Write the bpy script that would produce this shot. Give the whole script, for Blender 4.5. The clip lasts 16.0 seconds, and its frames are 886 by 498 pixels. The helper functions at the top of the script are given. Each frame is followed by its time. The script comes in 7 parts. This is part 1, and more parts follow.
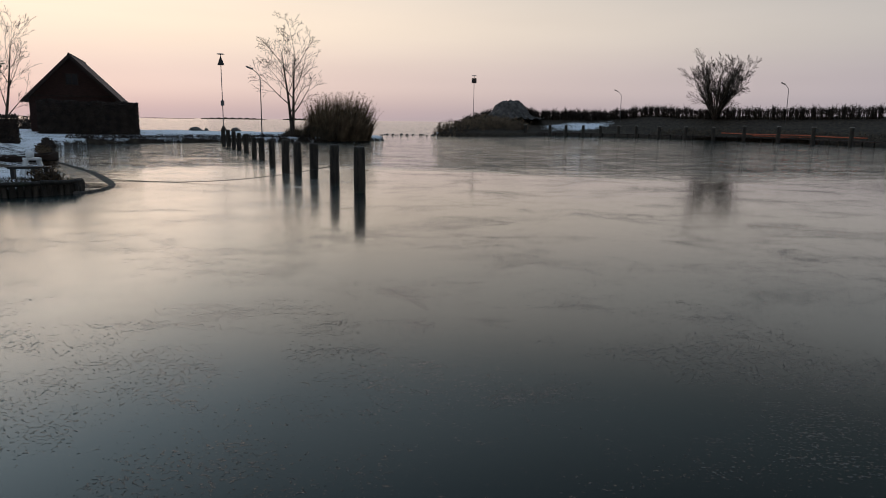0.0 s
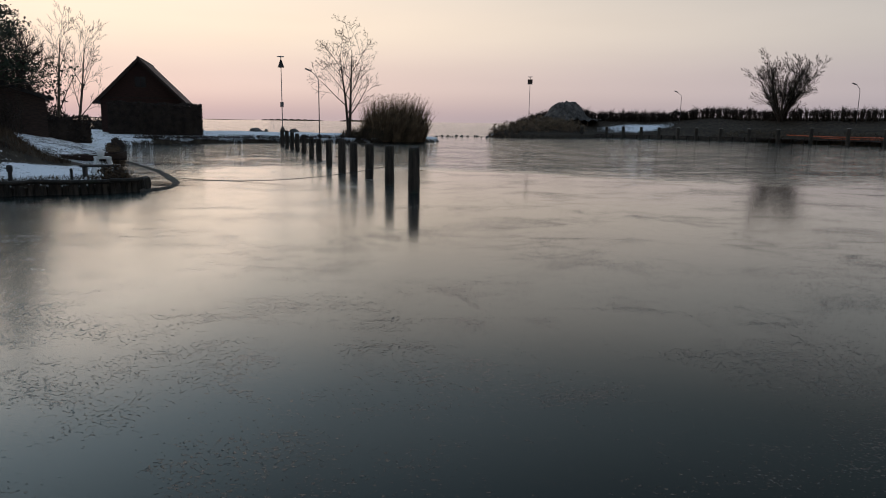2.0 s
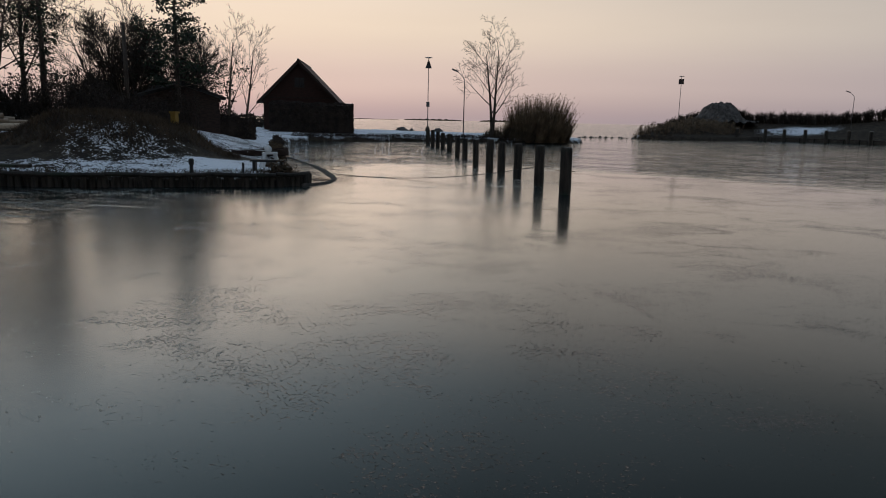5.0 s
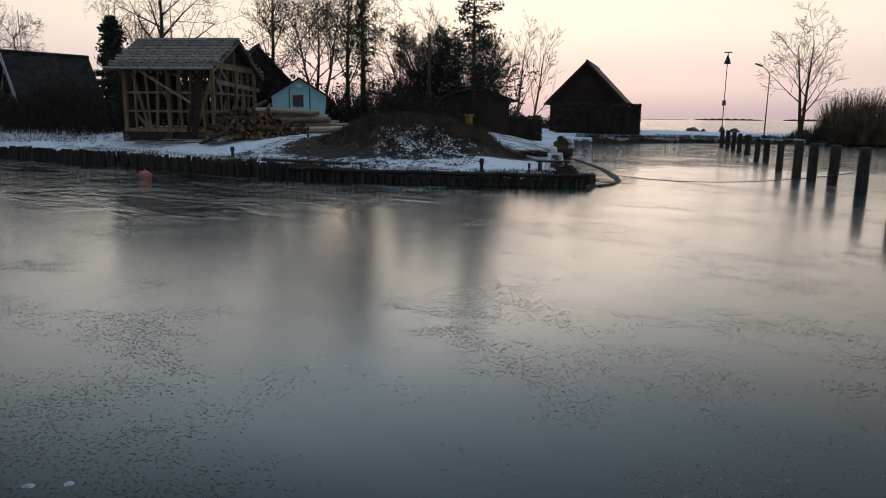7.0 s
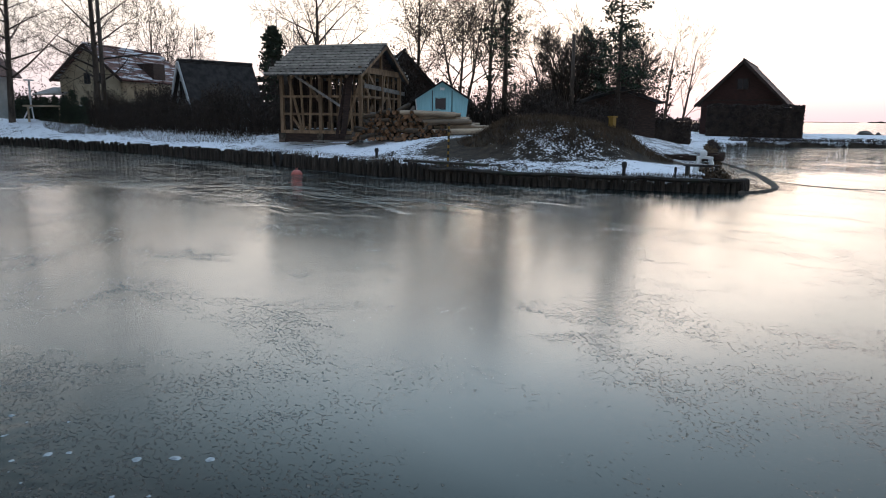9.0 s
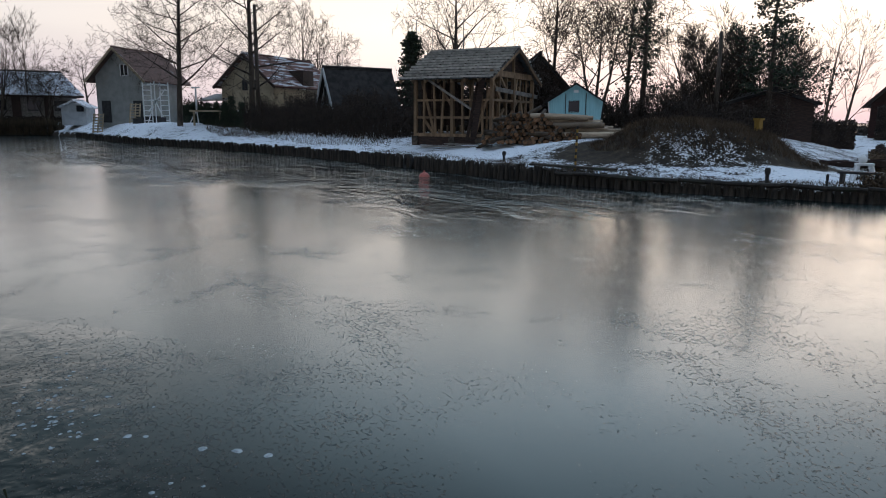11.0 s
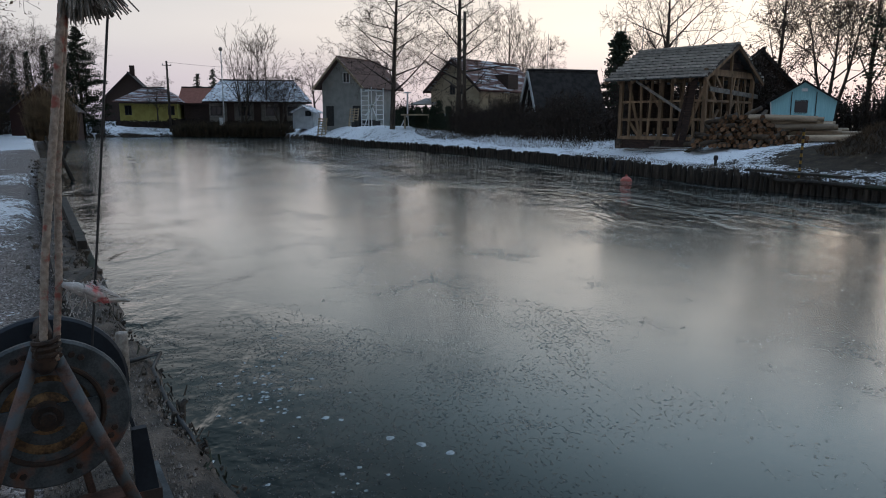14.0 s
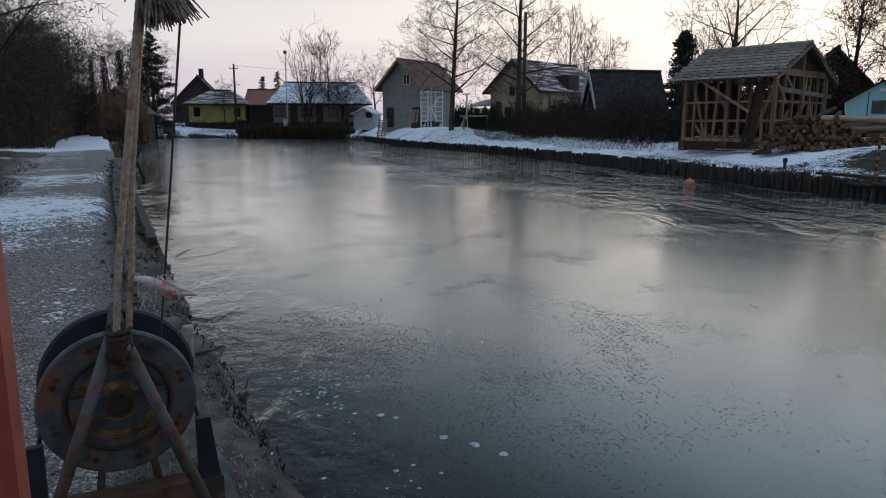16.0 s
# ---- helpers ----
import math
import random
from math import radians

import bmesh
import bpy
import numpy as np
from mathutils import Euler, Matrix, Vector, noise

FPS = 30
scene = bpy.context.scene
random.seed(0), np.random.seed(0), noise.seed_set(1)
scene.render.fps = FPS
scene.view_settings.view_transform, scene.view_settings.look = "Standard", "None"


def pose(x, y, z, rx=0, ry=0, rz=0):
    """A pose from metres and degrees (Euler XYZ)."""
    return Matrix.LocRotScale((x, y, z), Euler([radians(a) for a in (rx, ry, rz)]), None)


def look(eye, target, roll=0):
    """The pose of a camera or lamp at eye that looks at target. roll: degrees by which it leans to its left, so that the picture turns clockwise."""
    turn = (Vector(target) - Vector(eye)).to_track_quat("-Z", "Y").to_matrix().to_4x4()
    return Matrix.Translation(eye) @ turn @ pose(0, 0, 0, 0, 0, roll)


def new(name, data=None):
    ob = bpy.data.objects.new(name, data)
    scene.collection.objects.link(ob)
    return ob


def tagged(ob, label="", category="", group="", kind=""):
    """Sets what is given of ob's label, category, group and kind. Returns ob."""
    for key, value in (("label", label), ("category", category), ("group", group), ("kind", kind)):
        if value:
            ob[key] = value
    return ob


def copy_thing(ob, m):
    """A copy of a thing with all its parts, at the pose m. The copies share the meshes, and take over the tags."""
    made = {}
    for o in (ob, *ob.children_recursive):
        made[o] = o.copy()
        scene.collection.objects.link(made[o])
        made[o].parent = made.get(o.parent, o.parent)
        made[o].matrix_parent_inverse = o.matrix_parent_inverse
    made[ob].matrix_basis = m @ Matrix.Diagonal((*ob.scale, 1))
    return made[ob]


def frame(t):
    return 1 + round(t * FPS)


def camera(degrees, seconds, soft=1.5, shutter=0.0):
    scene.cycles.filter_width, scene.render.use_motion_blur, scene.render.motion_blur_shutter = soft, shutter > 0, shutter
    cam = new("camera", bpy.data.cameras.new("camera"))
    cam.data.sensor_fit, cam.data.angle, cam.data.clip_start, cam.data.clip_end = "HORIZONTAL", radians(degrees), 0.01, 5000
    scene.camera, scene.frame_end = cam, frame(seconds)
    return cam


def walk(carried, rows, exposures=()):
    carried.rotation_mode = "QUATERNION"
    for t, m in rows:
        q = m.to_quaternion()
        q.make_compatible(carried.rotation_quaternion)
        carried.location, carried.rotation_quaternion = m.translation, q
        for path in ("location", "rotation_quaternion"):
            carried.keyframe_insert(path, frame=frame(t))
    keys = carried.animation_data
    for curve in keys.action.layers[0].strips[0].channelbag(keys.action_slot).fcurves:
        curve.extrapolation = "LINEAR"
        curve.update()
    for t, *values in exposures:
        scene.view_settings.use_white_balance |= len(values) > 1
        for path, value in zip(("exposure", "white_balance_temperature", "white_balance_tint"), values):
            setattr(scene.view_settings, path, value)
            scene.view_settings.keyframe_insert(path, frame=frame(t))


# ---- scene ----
cam = camera(65.5, 16.0, soft=1.0)
PATH = [
    (0.0, (0.519, -0.215, 2.018), (0.616, 9.617, 0.196), 0.77),
    (0.5, (0.521, -0.220, 2.006), (0.424, 9.614, 0.194), 0.82),
    (1.0, (0.523, -0.228, 1.995), (0.230, 9.604, 0.189), 0.85),
    (1.5, (0.525, -0.235, 1.995), (0.048, 9.588, 0.186), 0.82),
    (2.0, (0.528, -0.242, 1.995), (-0.145, 9.569, 0.184), 0.84),
    (2.5, (0.532, -0.248, 1.989), (-0.328, 9.550, 0.182), 0.83),
    (3.0, (0.523, -0.251, 1.994), (-0.529, 9.528, 0.186), 0.78),
    (3.2, (0.521, -0.250, 1.994), (-0.604, 9.521, 0.187), 0.86),
    (5.5, (0.041, -0.150, 1.961), (-3.426, 9.044, 0.104), 0.95),
    (6.0, (-0.002, -0.117, 1.961), (-4.550, 8.589, 0.084), 0.47),
    (6.5, (-0.037, -0.078, 1.962), (-5.500, 8.082, 0.071), 0.47),
    (7.0, (-0.039, -0.078, 1.950), (-6.117, 7.635, 0.062), 0.61),
    (7.5, (-0.058, -0.063, 1.936), (-6.469, 7.377, 0.051), 0.76),
    (8.0, (-0.082, -0.047, 1.926), (-6.874, 7.050, 0.054), 0.36),
    (8.5, (-0.102, -0.042, 1.916), (-7.259, 6.688, 0.048), 0.40),
    (11.0, (0.026, 0.443, 1.907), (-8.590, 5.177, 0.076), 0.38),
    (11.5, (-0.005, 0.471, 1.908), (-8.846, 4.769, 0.074), 0.33),
    (12.0, (-0.033, 0.485, 1.906), (-9.142, 4.182, 0.076), 0.30),
    (12.5, (-0.026, 0.493, 1.911), (-9.326, 3.689, 0.092), 0.20),
    (13.0, (-0.026, 0.492, 1.909), (-9.464, 3.258, 0.097), 0.17),
    (13.5, (-0.020, 0.497, 1.907), (-9.558, 2.896, 0.098), 0.14),
    (14.0, (-0.020, 0.499, 1.909), (-9.631, 2.588, 0.103), 0.13),
    (14.5, (-0.016, 0.496, 1.907), (-9.674, 2.368, 0.110), 0.12),
    (15.0, (-0.011, 0.497, 1.908), (-9.707, 2.157, 0.112), 0.09),
    (15.5, (-0.008, 0.500, 1.908), (-9.736, 1.970, 0.114), 0.07),
    (16.0, (-0.000, 0.501, 1.910), (-9.756, 1.774, 0.120), 0.12),
]
EXPOSURE = [(0, 0.05, 6500, 13), (3.2, 0.0, 6500, 13), (5.3, -0.33, 6550, 14), (6.0, -0.42, 6620, 15), (6.6, -0.28, 6600, 15), (7.0, 0.22, 6430, 14), (7.4, 0.70, 6340, 14), (8.0, 0.86, 6310, 14), (8.7, 0.94, 6310, 14), (11.0, 0.65, 6280, 14), (12.0, 0.28, 6260, 14), (13.0, 0.22, 6240, 13), (14.0, 0.52, 6230, 13), (16.0, 0.62, 6230, 13)]
walk(cam, [(t, look(eye, target, roll)) for t, eye, target, roll in PATH], EXPOSURE)

# ---- light: a clear sky just after sunset, the glow low behind the trees ----
SUN_YAW = 34.0
world = bpy.data.worlds.new("sky")
scene.world = world
world.use_nodes = True
wn, wl = world.node_tree.nodes, world.node_tree.links
wn.clear()


def math_node(nodes, links, op, a, b=None, clamp=False):
    n = nodes.new("ShaderNodeMath")
    n.operation, n.use_clamp = op, clamp
    for i, v in enumerate((a, b)):
        if v is None:
            continue
        if isinstance(v, (int, float)):
            n.inputs[i].default_value = v
        else:
            links.new(v, n.inputs[i])
    return n.outputs[0]


def ramp_node(nodes, links, fac, stops, smooth=True):
    n = nodes.new("ShaderNodeValToRGB")
    n.color_ramp.interpolation = "EASE" if smooth else "LINEAR"
    el = n.color_ramp.elements
    while len(el) < len(stops):
        el.new(0.5)
    for e, (p, c) in zip(el, stops):
        e.position = p
        e.color = (*c, 1) if len(c) == 3 else c
    links.new(fac, n.inputs[0])
    return n.outputs[0]


def mix_node(nodes, links, fac, a, b, mode="MIX"):
    n = nodes.new("ShaderNodeMix")
    n.data_type, n.blend_type = "RGBA", mode
    for sock, v in ((n.inputs[0], fac), (n.inputs[6], a), (n.inputs[7], b)):
        if isinstance(v, (int, float)):
            sock.default_value = v
        elif isinstance(v, tuple):
            sock.default_value = (*v, 1)
        else:
            links.new(v, sock)
    return n.outputs[2]


tc = wn.new("ShaderNodeTexCoord")
sep = wn.new("ShaderNodeSeparateXYZ")
wl.new(tc.outputs["Generated"], sep.inputs[0])
flat = wn.new("ShaderNodeVectorMath")
flat.operation = "MULTIPLY"
wl.new(tc.outputs["Generated"], flat.inputs[0])
flat.inputs[1].default_value = (1, 1, 0)
norm = wn.new("ShaderNodeVectorMath")
norm.operation = "NORMALIZE"
wl.new(flat.outputs[0], norm.inputs[0])
dot = wn.new("ShaderNodeVectorMath")
dot.operation = "DOT_PRODUCT"
wl.new(norm.outputs[0], dot.inputs[0])
dot.inputs[1].default_value = (-math.sin(radians(SUN_YAW)), math.cos(radians(SUN_YAW)), 0)
toward = math_node(wn, wl, "MULTIPLY_ADD", dot.outputs["Value"], 0.5)
toward.node.inputs[2].default_value = 0.5
toward = math_node(wn, wl, "POWER", toward, 5.8)
height = math_node(wn, wl, "MAXIMUM", sep.outputs["Z"], 0.0)
glow = ramp_node(wn, wl, height, [(0.0, (0.58, 0.45, 0.44)), (0.05, (0.80, 0.63, 0.56)), (0.13, (1.02, 0.84, 0.65)), (0.25, (0.98, 0.90, 0.77)),
                                  (0.40, (0.50, 0.63, 0.68)), (0.58, (0.24, 0.37, 0.44)), (0.76, (0.30, 0.40, 0.49)), (1.0, (0.52, 0.68, 0.90))])
away = ramp_node(wn, wl, height, [(0.0, (0.30, 0.29, 0.335)), (0.05, (0.385, 0.365, 0.395)), (0.12, (0.445, 0.438, 0.428)), (0.24, (0.30, 0.335, 0.34)),
                                  (0.36, (0.055, 0.085, 0.092)), (0.58, (0.012, 0.03, 0.034)), (0.76, (0.16, 0.24, 0.32)), (1.0, (0.62, 0.80, 1.05))])
gradient = mix_node(wn, wl, toward, away, glow)
veil = wn.new("ShaderNodeTexNoise")
veil.inputs["Scale"].default_value = 2.2
veil.inputs["Detail"].default_value = 5
stretch = wn.new("ShaderNodeMapping")
stretch.inputs["Scale"].default_value = (1, 1, 7)
wl.new(tc.outputs["Generated"], stretch.inputs[0])
wl.new(stretch.outputs[0], veil.inputs["Vector"])
veil_amount = math_node(wn, wl, "MULTIPLY_ADD", veil.outputs[0], 0.16)
veil_amount.node.inputs[2].default_value = 0.92
gradient = mix_node(wn, wl, 1.0, gradient, veil_amount, "MULTIPLY")
air = wn.new("ShaderNodeTexSky")
air.sky_type, air.sun_disc = "NISHITA", False
air.sun_elevation, air.sun_rotation = radians(-1.5), radians(-SUN_YAW)
air_bg = wn.new("ShaderNodeBackground")
air_bg.inputs["Strength"].default_value = 0.06
wl.new(air.outputs[0], air_bg.inputs["Color"])
low_bg = wn.new("ShaderNodeBackground")
low_bg.inputs["Strength"].default_value = 1.0
wl.new(gradient, low_bg.inputs["Color"])
both = wn.new("ShaderNodeAddShader")
wl.new(air_bg.outputs[0], both.inputs[0])
wl.new(low_bg.outputs[0], both.inputs[1])
wl.new(both.outputs[0], wn.new("ShaderNodeOutputWorld").inputs[0])

sun = new("sun", bpy.data.lights.new("sun", "SUN"))
sun.data.energy, sun.data.angle, sun.data.color = 0.05, radians(32), (1.0, 0.72, 0.5)
s_az, s_el = radians(SUN_YAW), radians(3)
sun_dir = Vector((-math.sin(s_az) * math.cos(s_el), math.cos(s_az) * math.cos(s_el), math.sin(s_el)))
sun.matrix_world = look(sun_dir * 100, (0, 0, 0))

# ---- materials ----
def surface(name, c1, c2, scale=4.0, rough=0.8, metal=0.0, bump=0.3, fine=10.0, stretch=(1, 1, 1), c3=None, c3_at=0.62, c3_scale=1.3, c3_stretch=None, depth=0.02, vary=0.0):
    """A weathered surface: two tones by a grain, stains of a third tone, relief, and an optional tone of its own per object."""
    m = bpy.data.materials.new(name)
    m.use_nodes = True
    n, l = m.node_tree.nodes, m.node_tree.links
    bs = n["Principled BSDF"]
    co = n.new("ShaderNodeTexCoord")
    mp = n.new("ShaderNodeMapping")
    mp.inputs["Scale"].default_value = stretch
    l.new(co.outputs["Object"], mp.inputs[0])
    g = n.new("ShaderNodeTexNoise")
    g.inputs["Scale"].default_value, g.inputs["Detail"].default_value = scale, 7
    l.new(mp.outputs[0], g.inputs["Vector"])
    f = n.new("ShaderNodeTexNoise")
    f.inputs["Scale"].default_value, f.inputs["Detail"].default_value = scale * fine, 4
    l.new(mp.outputs[0], f.inputs["Vector"])
    blend = math_node(n, l, "ADD", math_node(n, l, "MULTIPLY", g.outputs[0], 0.65), math_node(n, l, "MULTIPLY", f.outputs[0], 0.35))
    colour = ramp_node(n, l, blend, [(0.36, c1), (0.64, c2)])
    if c3:
        st = n.new("ShaderNodeTexNoise")
        st.inputs["Scale"].default_value, st.inputs["Detail"].default_value = c3_scale, 8
        if c3_stretch:
            sm = n.new("ShaderNodeMapping")
            sm.inputs["Scale"].default_value = c3_stretch
            l.new(co.outputs["Object"], sm.inputs[0])
            l.new(sm.outputs[0], st.inputs["Vector"])
        else:
            l.new(co.outputs["Object"], st.inputs["Vector"])
        mask = ramp_node(n, l, st.outputs[0], [(c3_at - 0.07, (0, 0, 0)), (c3_at + 0.07, (1, 1, 1))])
        colour = mix_node(n, l, mask, colour, c3)
    if vary:
        info = n.new("ShaderNodeObjectInfo")
        k = math_node(n, l, "MULTIPLY_ADD", info.outputs["Random"], 2 * vary)
        k.node.inputs[2].default_value = 1 - vary
        colour = mix_node(n, l, 1.0, colour, k, "MULTIPLY")
    l.new(colour, bs.inputs["Base Color"])
    r = math_node(n, l, "MULTIPLY_ADD", f.outputs[0], 0.25)
    r.node.inputs[2].default_value = rough - 0.12
    l.new(r, bs.inputs["Roughness"])
    bs.inputs["Metallic"].default_value = metal
    if bump:
        b = n.new("ShaderNodeBump")
        b.inputs["Strength"].default_value, b.inputs["Distance"].default_value = bump, depth
        l.new(blend, b.inputs["Height"])
        l.new(b.outputs[0], bs.inputs["Normal"])
    return m


M_bark = surface("bark", (0.035, 0.026, 0.02), (0.10, 0.08, 0.065), 6, 0.9, stretch=(1, 1, 0.25))
M_birch = surface("pale_bark", (0.05, 0.037, 0.028), (0.14, 0.105, 0.08), 5, 0.9, stretch=(1, 1, 0.3))
M_twig = surface("twig", (0.022, 0.016, 0.012), (0.055, 0.040, 0.030), 3, 0.9, bump=0)
M_leafdry = surface("dry_leaf", (0.05, 0.032, 0.018), (0.12, 0.075, 0.04), 3, 0.9, bump=0)
M_needle = surface("needles", (0.012, 0.02, 0.012), (0.04, 0.055, 0.03), 2, 0.85, bump=0)
M_hedge = surface("hedge_leaf", (0.019, 0.013, 0.010), (0.056, 0.038, 0.029), 2, 0.9, bump=0)
M_reed = surface("reed", (0.13, 0.09, 0.05), (0.34, 0.24, 0.14), 1.5, 0.9, bump=0, vary=0)
M_reedpale = surface("pale_reed", (0.10, 0.068, 0.040), (0.28, 0.19, 0.11), 1.5, 0.9, bump=0)
M_reedbrown = surface("brown_reed", (0.08, 0.052, 0.03), (0.24, 0.165, 0.10), 1.5, 0.9, bump=0)
M_reeddark = surface("dark_reed", (0.045, 0.034, 0.022), (0.12, 0.088, 0.055), 1.5, 0.9, bump=0)
M_pile = surface("wet_pile", (0.014, 0.012, 0.010), (0.055, 0.044, 0.035), 8, 0.85, stretch=(1, 1, 0.2), c3=(0.03, 0.04, 0.025), vary=0.35)
M_post = surface("old_post", (0.020, 0.017, 0.015), (0.072, 0.058, 0.046), 9, 0.85, stretch=(1, 1, 0.15), bump=0.7, c3=(0.03, 0.045, 0.03), c3_scale=2)
M_plank = surface("fresh_timber", (0.13, 0.082, 0.048), (0.28, 0.185, 0.11), 5, 0.75, stretch=(1, 1, 0.2), vary=0.25)
M_greywood = surface("grey_timber", (0.14, 0.13, 0.12), (0.30, 0.28, 0.26), 6, 0.85, stretch=(1, 1, 1), vary=0.2)
M_underlay = surface("roof_underlay", (0.045, 0.048, 0.048), (0.09, 0.095, 0.095), 2, 0.6)
M_heath = surface("dead_grass", (0.035, 0.022, 0.013), (0.105, 0.07, 0.042), 1.2, 0.9, bump=0)
M_logdark = surface("mossy_bark", (0.022, 0.015, 0.010), (0.07, 0.048, 0.028), 6, 0.9, vary=0.35)
M_log = surface("peeled_log", (0.16, 0.12, 0.085), (0.36, 0.28, 0.20), 6, 0.8, stretch=(0.2, 1, 1), vary=0.45)
M_logend = surface("log_end", (0.07, 0.035, 0.018), (0.21, 0.11, 0.052), 14, 0.85, vary=0.35)
M_blue = surface("light_blue_boards", (0.28, 0.56, 0.62), (0.36, 0.66, 0.72), 3, 0.7, stretch=(6, 6, 0.4), c3=(0.25, 0.45, 0.50), c3_at=0.7)
M_dark = surface("dark_trim", (0.012, 0.012, 0.014), (0.03, 0.03, 0.032), 5, 0.6)
M_darkwood = surface("dark_boards", (0.025, 0.016, 0.013), (0.06, 0.035, 0.028), 4, 0.85, stretch=(1, 1, 5))
M_redwood = surface("brown_red_boards", (0.035, 0.014, 0.011), (0.065, 0.026, 0.02), 3, 0.8, stretch=(1, 1, 6))
M_roofdark = surface("dark_roof", (0.014, 0.013, 0.013), (0.042, 0.038, 0.037), 3, 0.97)
M_batten = surface("weathered_batten", (0.26, 0.25, 0.23), (0.50, 0.48, 0.44), 5, 0.85, vary=0.3)
M_rooftile = surface("brown_tile", (0.06, 0.032, 0.026), (0.13, 0.07, 0.055), 4, 0.8, c3=(0.20, 0.19, 0.19), c3_at=0.70, c3_scale=0.9)
M_tilesnow = surface("dusted_tile", (0.07, 0.03, 0.024), (0.15, 0.07, 0.055), 4, 0.8, c3=(0.50, 0.53, 0.57), c3_at=0.55, c3_scale=1.0, c3_stretch=(4.5, 0.45, 4.5))
M_roofred = surface("red_tile", (0.16, 0.05, 0.03), (0.25, 0.09, 0.06), 4, 0.8)
M_roofsnow = surface("snowed_roof", (0.45, 0.49, 0.54), (0.78, 0.80, 0.83), 1.2, 0.7, c3=(0.12, 0.08, 0.075), c3_at=0.57, c3_scale=3.0)
M_render = surface("grey_render", (0.22, 0.23, 0.22), (0.31, 0.31, 0.30), 1.5, 0.9, c3=(0.26, 0.25, 0.23), c3_scale=0.5)
M_cream = surface("cream_render", (0.33, 0.28, 0.20), (0.46, 0.39, 0.28), 1.5, 0.9)
M_yellow = surface("yellow_render", (0.33, 0.285, 0.075), (0.44, 0.385, 0.115), 1.5, 0.85)
M_white = surface("white_paint", (0.58, 0.60, 0.61), (0.76, 0.77, 0.78), 3, 0.6, bump=0.1)
M_whitewall = surface("white_wall", (0.34, 0.36, 0.38), (0.48, 0.50, 0.52), 1.5, 0.85)
M_glass = surface("window_pane", (0.012, 0.014, 0.018), (0.02, 0.024, 0.03), 1, 0.15, bump=0)
M_lightwood = surface("light_board", (0.26, 0.20, 0.13), (0.40, 0.32, 0.22), 4, 0.75, stretch=(1, 4, 1))
M_metal = surface("grey_steel", (0.10, 0.10, 0.105), (0.20, 0.20, 0.21), 8, 0.5, metal=0.6)
M_rust = surface("rusty_blue_steel", (0.030, 0.037, 0.042), (0.085, 0.098, 0.105), 14, 0.62, metal=0.25, bump=0.7, depth=0.004, c3=(0.15, 0.058, 0.030), c3_at=0.60, c3_scale=7)
M_navy = surface("dark_blue_steel", (0.010, 0.014, 0.022), (0.022, 0.030, 0.042), 6, 0.55, metal=0.3, bump=0.2, depth=0.003)
M_rustred = surface("rusty_red_steel", (0.055, 0.030, 0.024), (0.14, 0.085, 0.068), 16, 0.7, metal=0.2, bump=0.7, depth=0.004, c3=(0.075, 0.088, 0.098), c3_at=0.53, c3_scale=14)
M_rustbar = surface("rusty_red_bar", (0.06, 0.026, 0.018), (0.17, 0.078, 0.055), 11, 0.75, metal=0.1, bump=0.7, depth=0.004, c3=(0.04, 0.03, 0.026), c3_at=0.58, c3_scale=6)
M_ochre = surface("ochre_rust", (0.050, 0.030, 0.017), (0.27, 0.16, 0.075), 13, 0.85, bump=0.8, depth=0.005, c3=(0.06, 0.035, 0.022), c3_at=0.60, c3_scale=12)
M_rustdark = surface("dark_rust", (0.012, 0.009, 0.008), (0.05, 0.028, 0.018), 16, 0.85, bump=0.7, depth=0.004)
M_rustbrown = surface("brown_rust", (0.030, 0.018, 0.012), (0.15, 0.080, 0.038), 18, 0.8, metal=0.2, bump=0.6, depth=0.004)
M_redpaint = surface("red_paint", (0.24, 0.045, 0.028), (0.33, 0.07, 0.04), 5, 0.55, bump=0.15, c3=(0.09, 0.03, 0.02), c3_at=0.63, c3_scale=6)
M_rope = surface("worn_rope", (0.24, 0.19, 0.155), (0.42, 0.35, 0.295), 60, 0.9, bump=0.6, depth=0.004, c3=(0.30, 0.10, 0.08), c3_at=0.60, c3_scale=26)
M_frayed = surface("frayed_rope", (0.16, 0.14, 0.12), (0.34, 0.31, 0.28), 30, 0.95, bump=0)
M_rag = surface("knotted_cloth", (0.42, 0.40, 0.38), (0.62, 0.58, 0.56), 30, 0.95, c3=(0.62, 0.12, 0.12), c3_at=0.62, c3_scale=14)
M_cable = surface("dark_cable", (0.015, 0.015, 0.016), (0.04, 0.04, 0.042), 10, 0.6, bump=0)
M_concrete = surface("old_concrete", (0.032, 0.025, 0.020), (0.125, 0.097, 0.076), 9, 0.9, bump=1.0, depth=0.03, c3=(0.045, 0.038, 0.032), c3_at=0.56, c3_scale=3.0)
M_pebble = surface("pebble", (0.08, 0.07, 0.065), (0.30, 0.27, 0.25), 20, 0.85, vary=0)
M_buoy = surface("orange_buoy", (0.36, 0.08, 0.065), (0.46, 0.12, 0.09), 6, 0.5, bump=0.1)
M_orange = surface("orange_pipe", (0.55, 0.10, 0.03), (0.66, 0.14, 0.05), 2, 0.5, bump=0)
M_yellowpaint = surface("yellow_paint", (0.24, 0.14, 0.02), (0.36, 0.22, 0.04), 4, 0.6, bump=0.1)
M_frost = surface("frost", (0.16, 0.19, 0.20), (0.42, 0.47, 0.49), 26, 0.6)
M_stone = surface("pale_spoil", (0.045, 0.040, 0.037), (0.13, 0.118, 0.108), 1.6, 0.95, bump=0.8, depth=0.2)
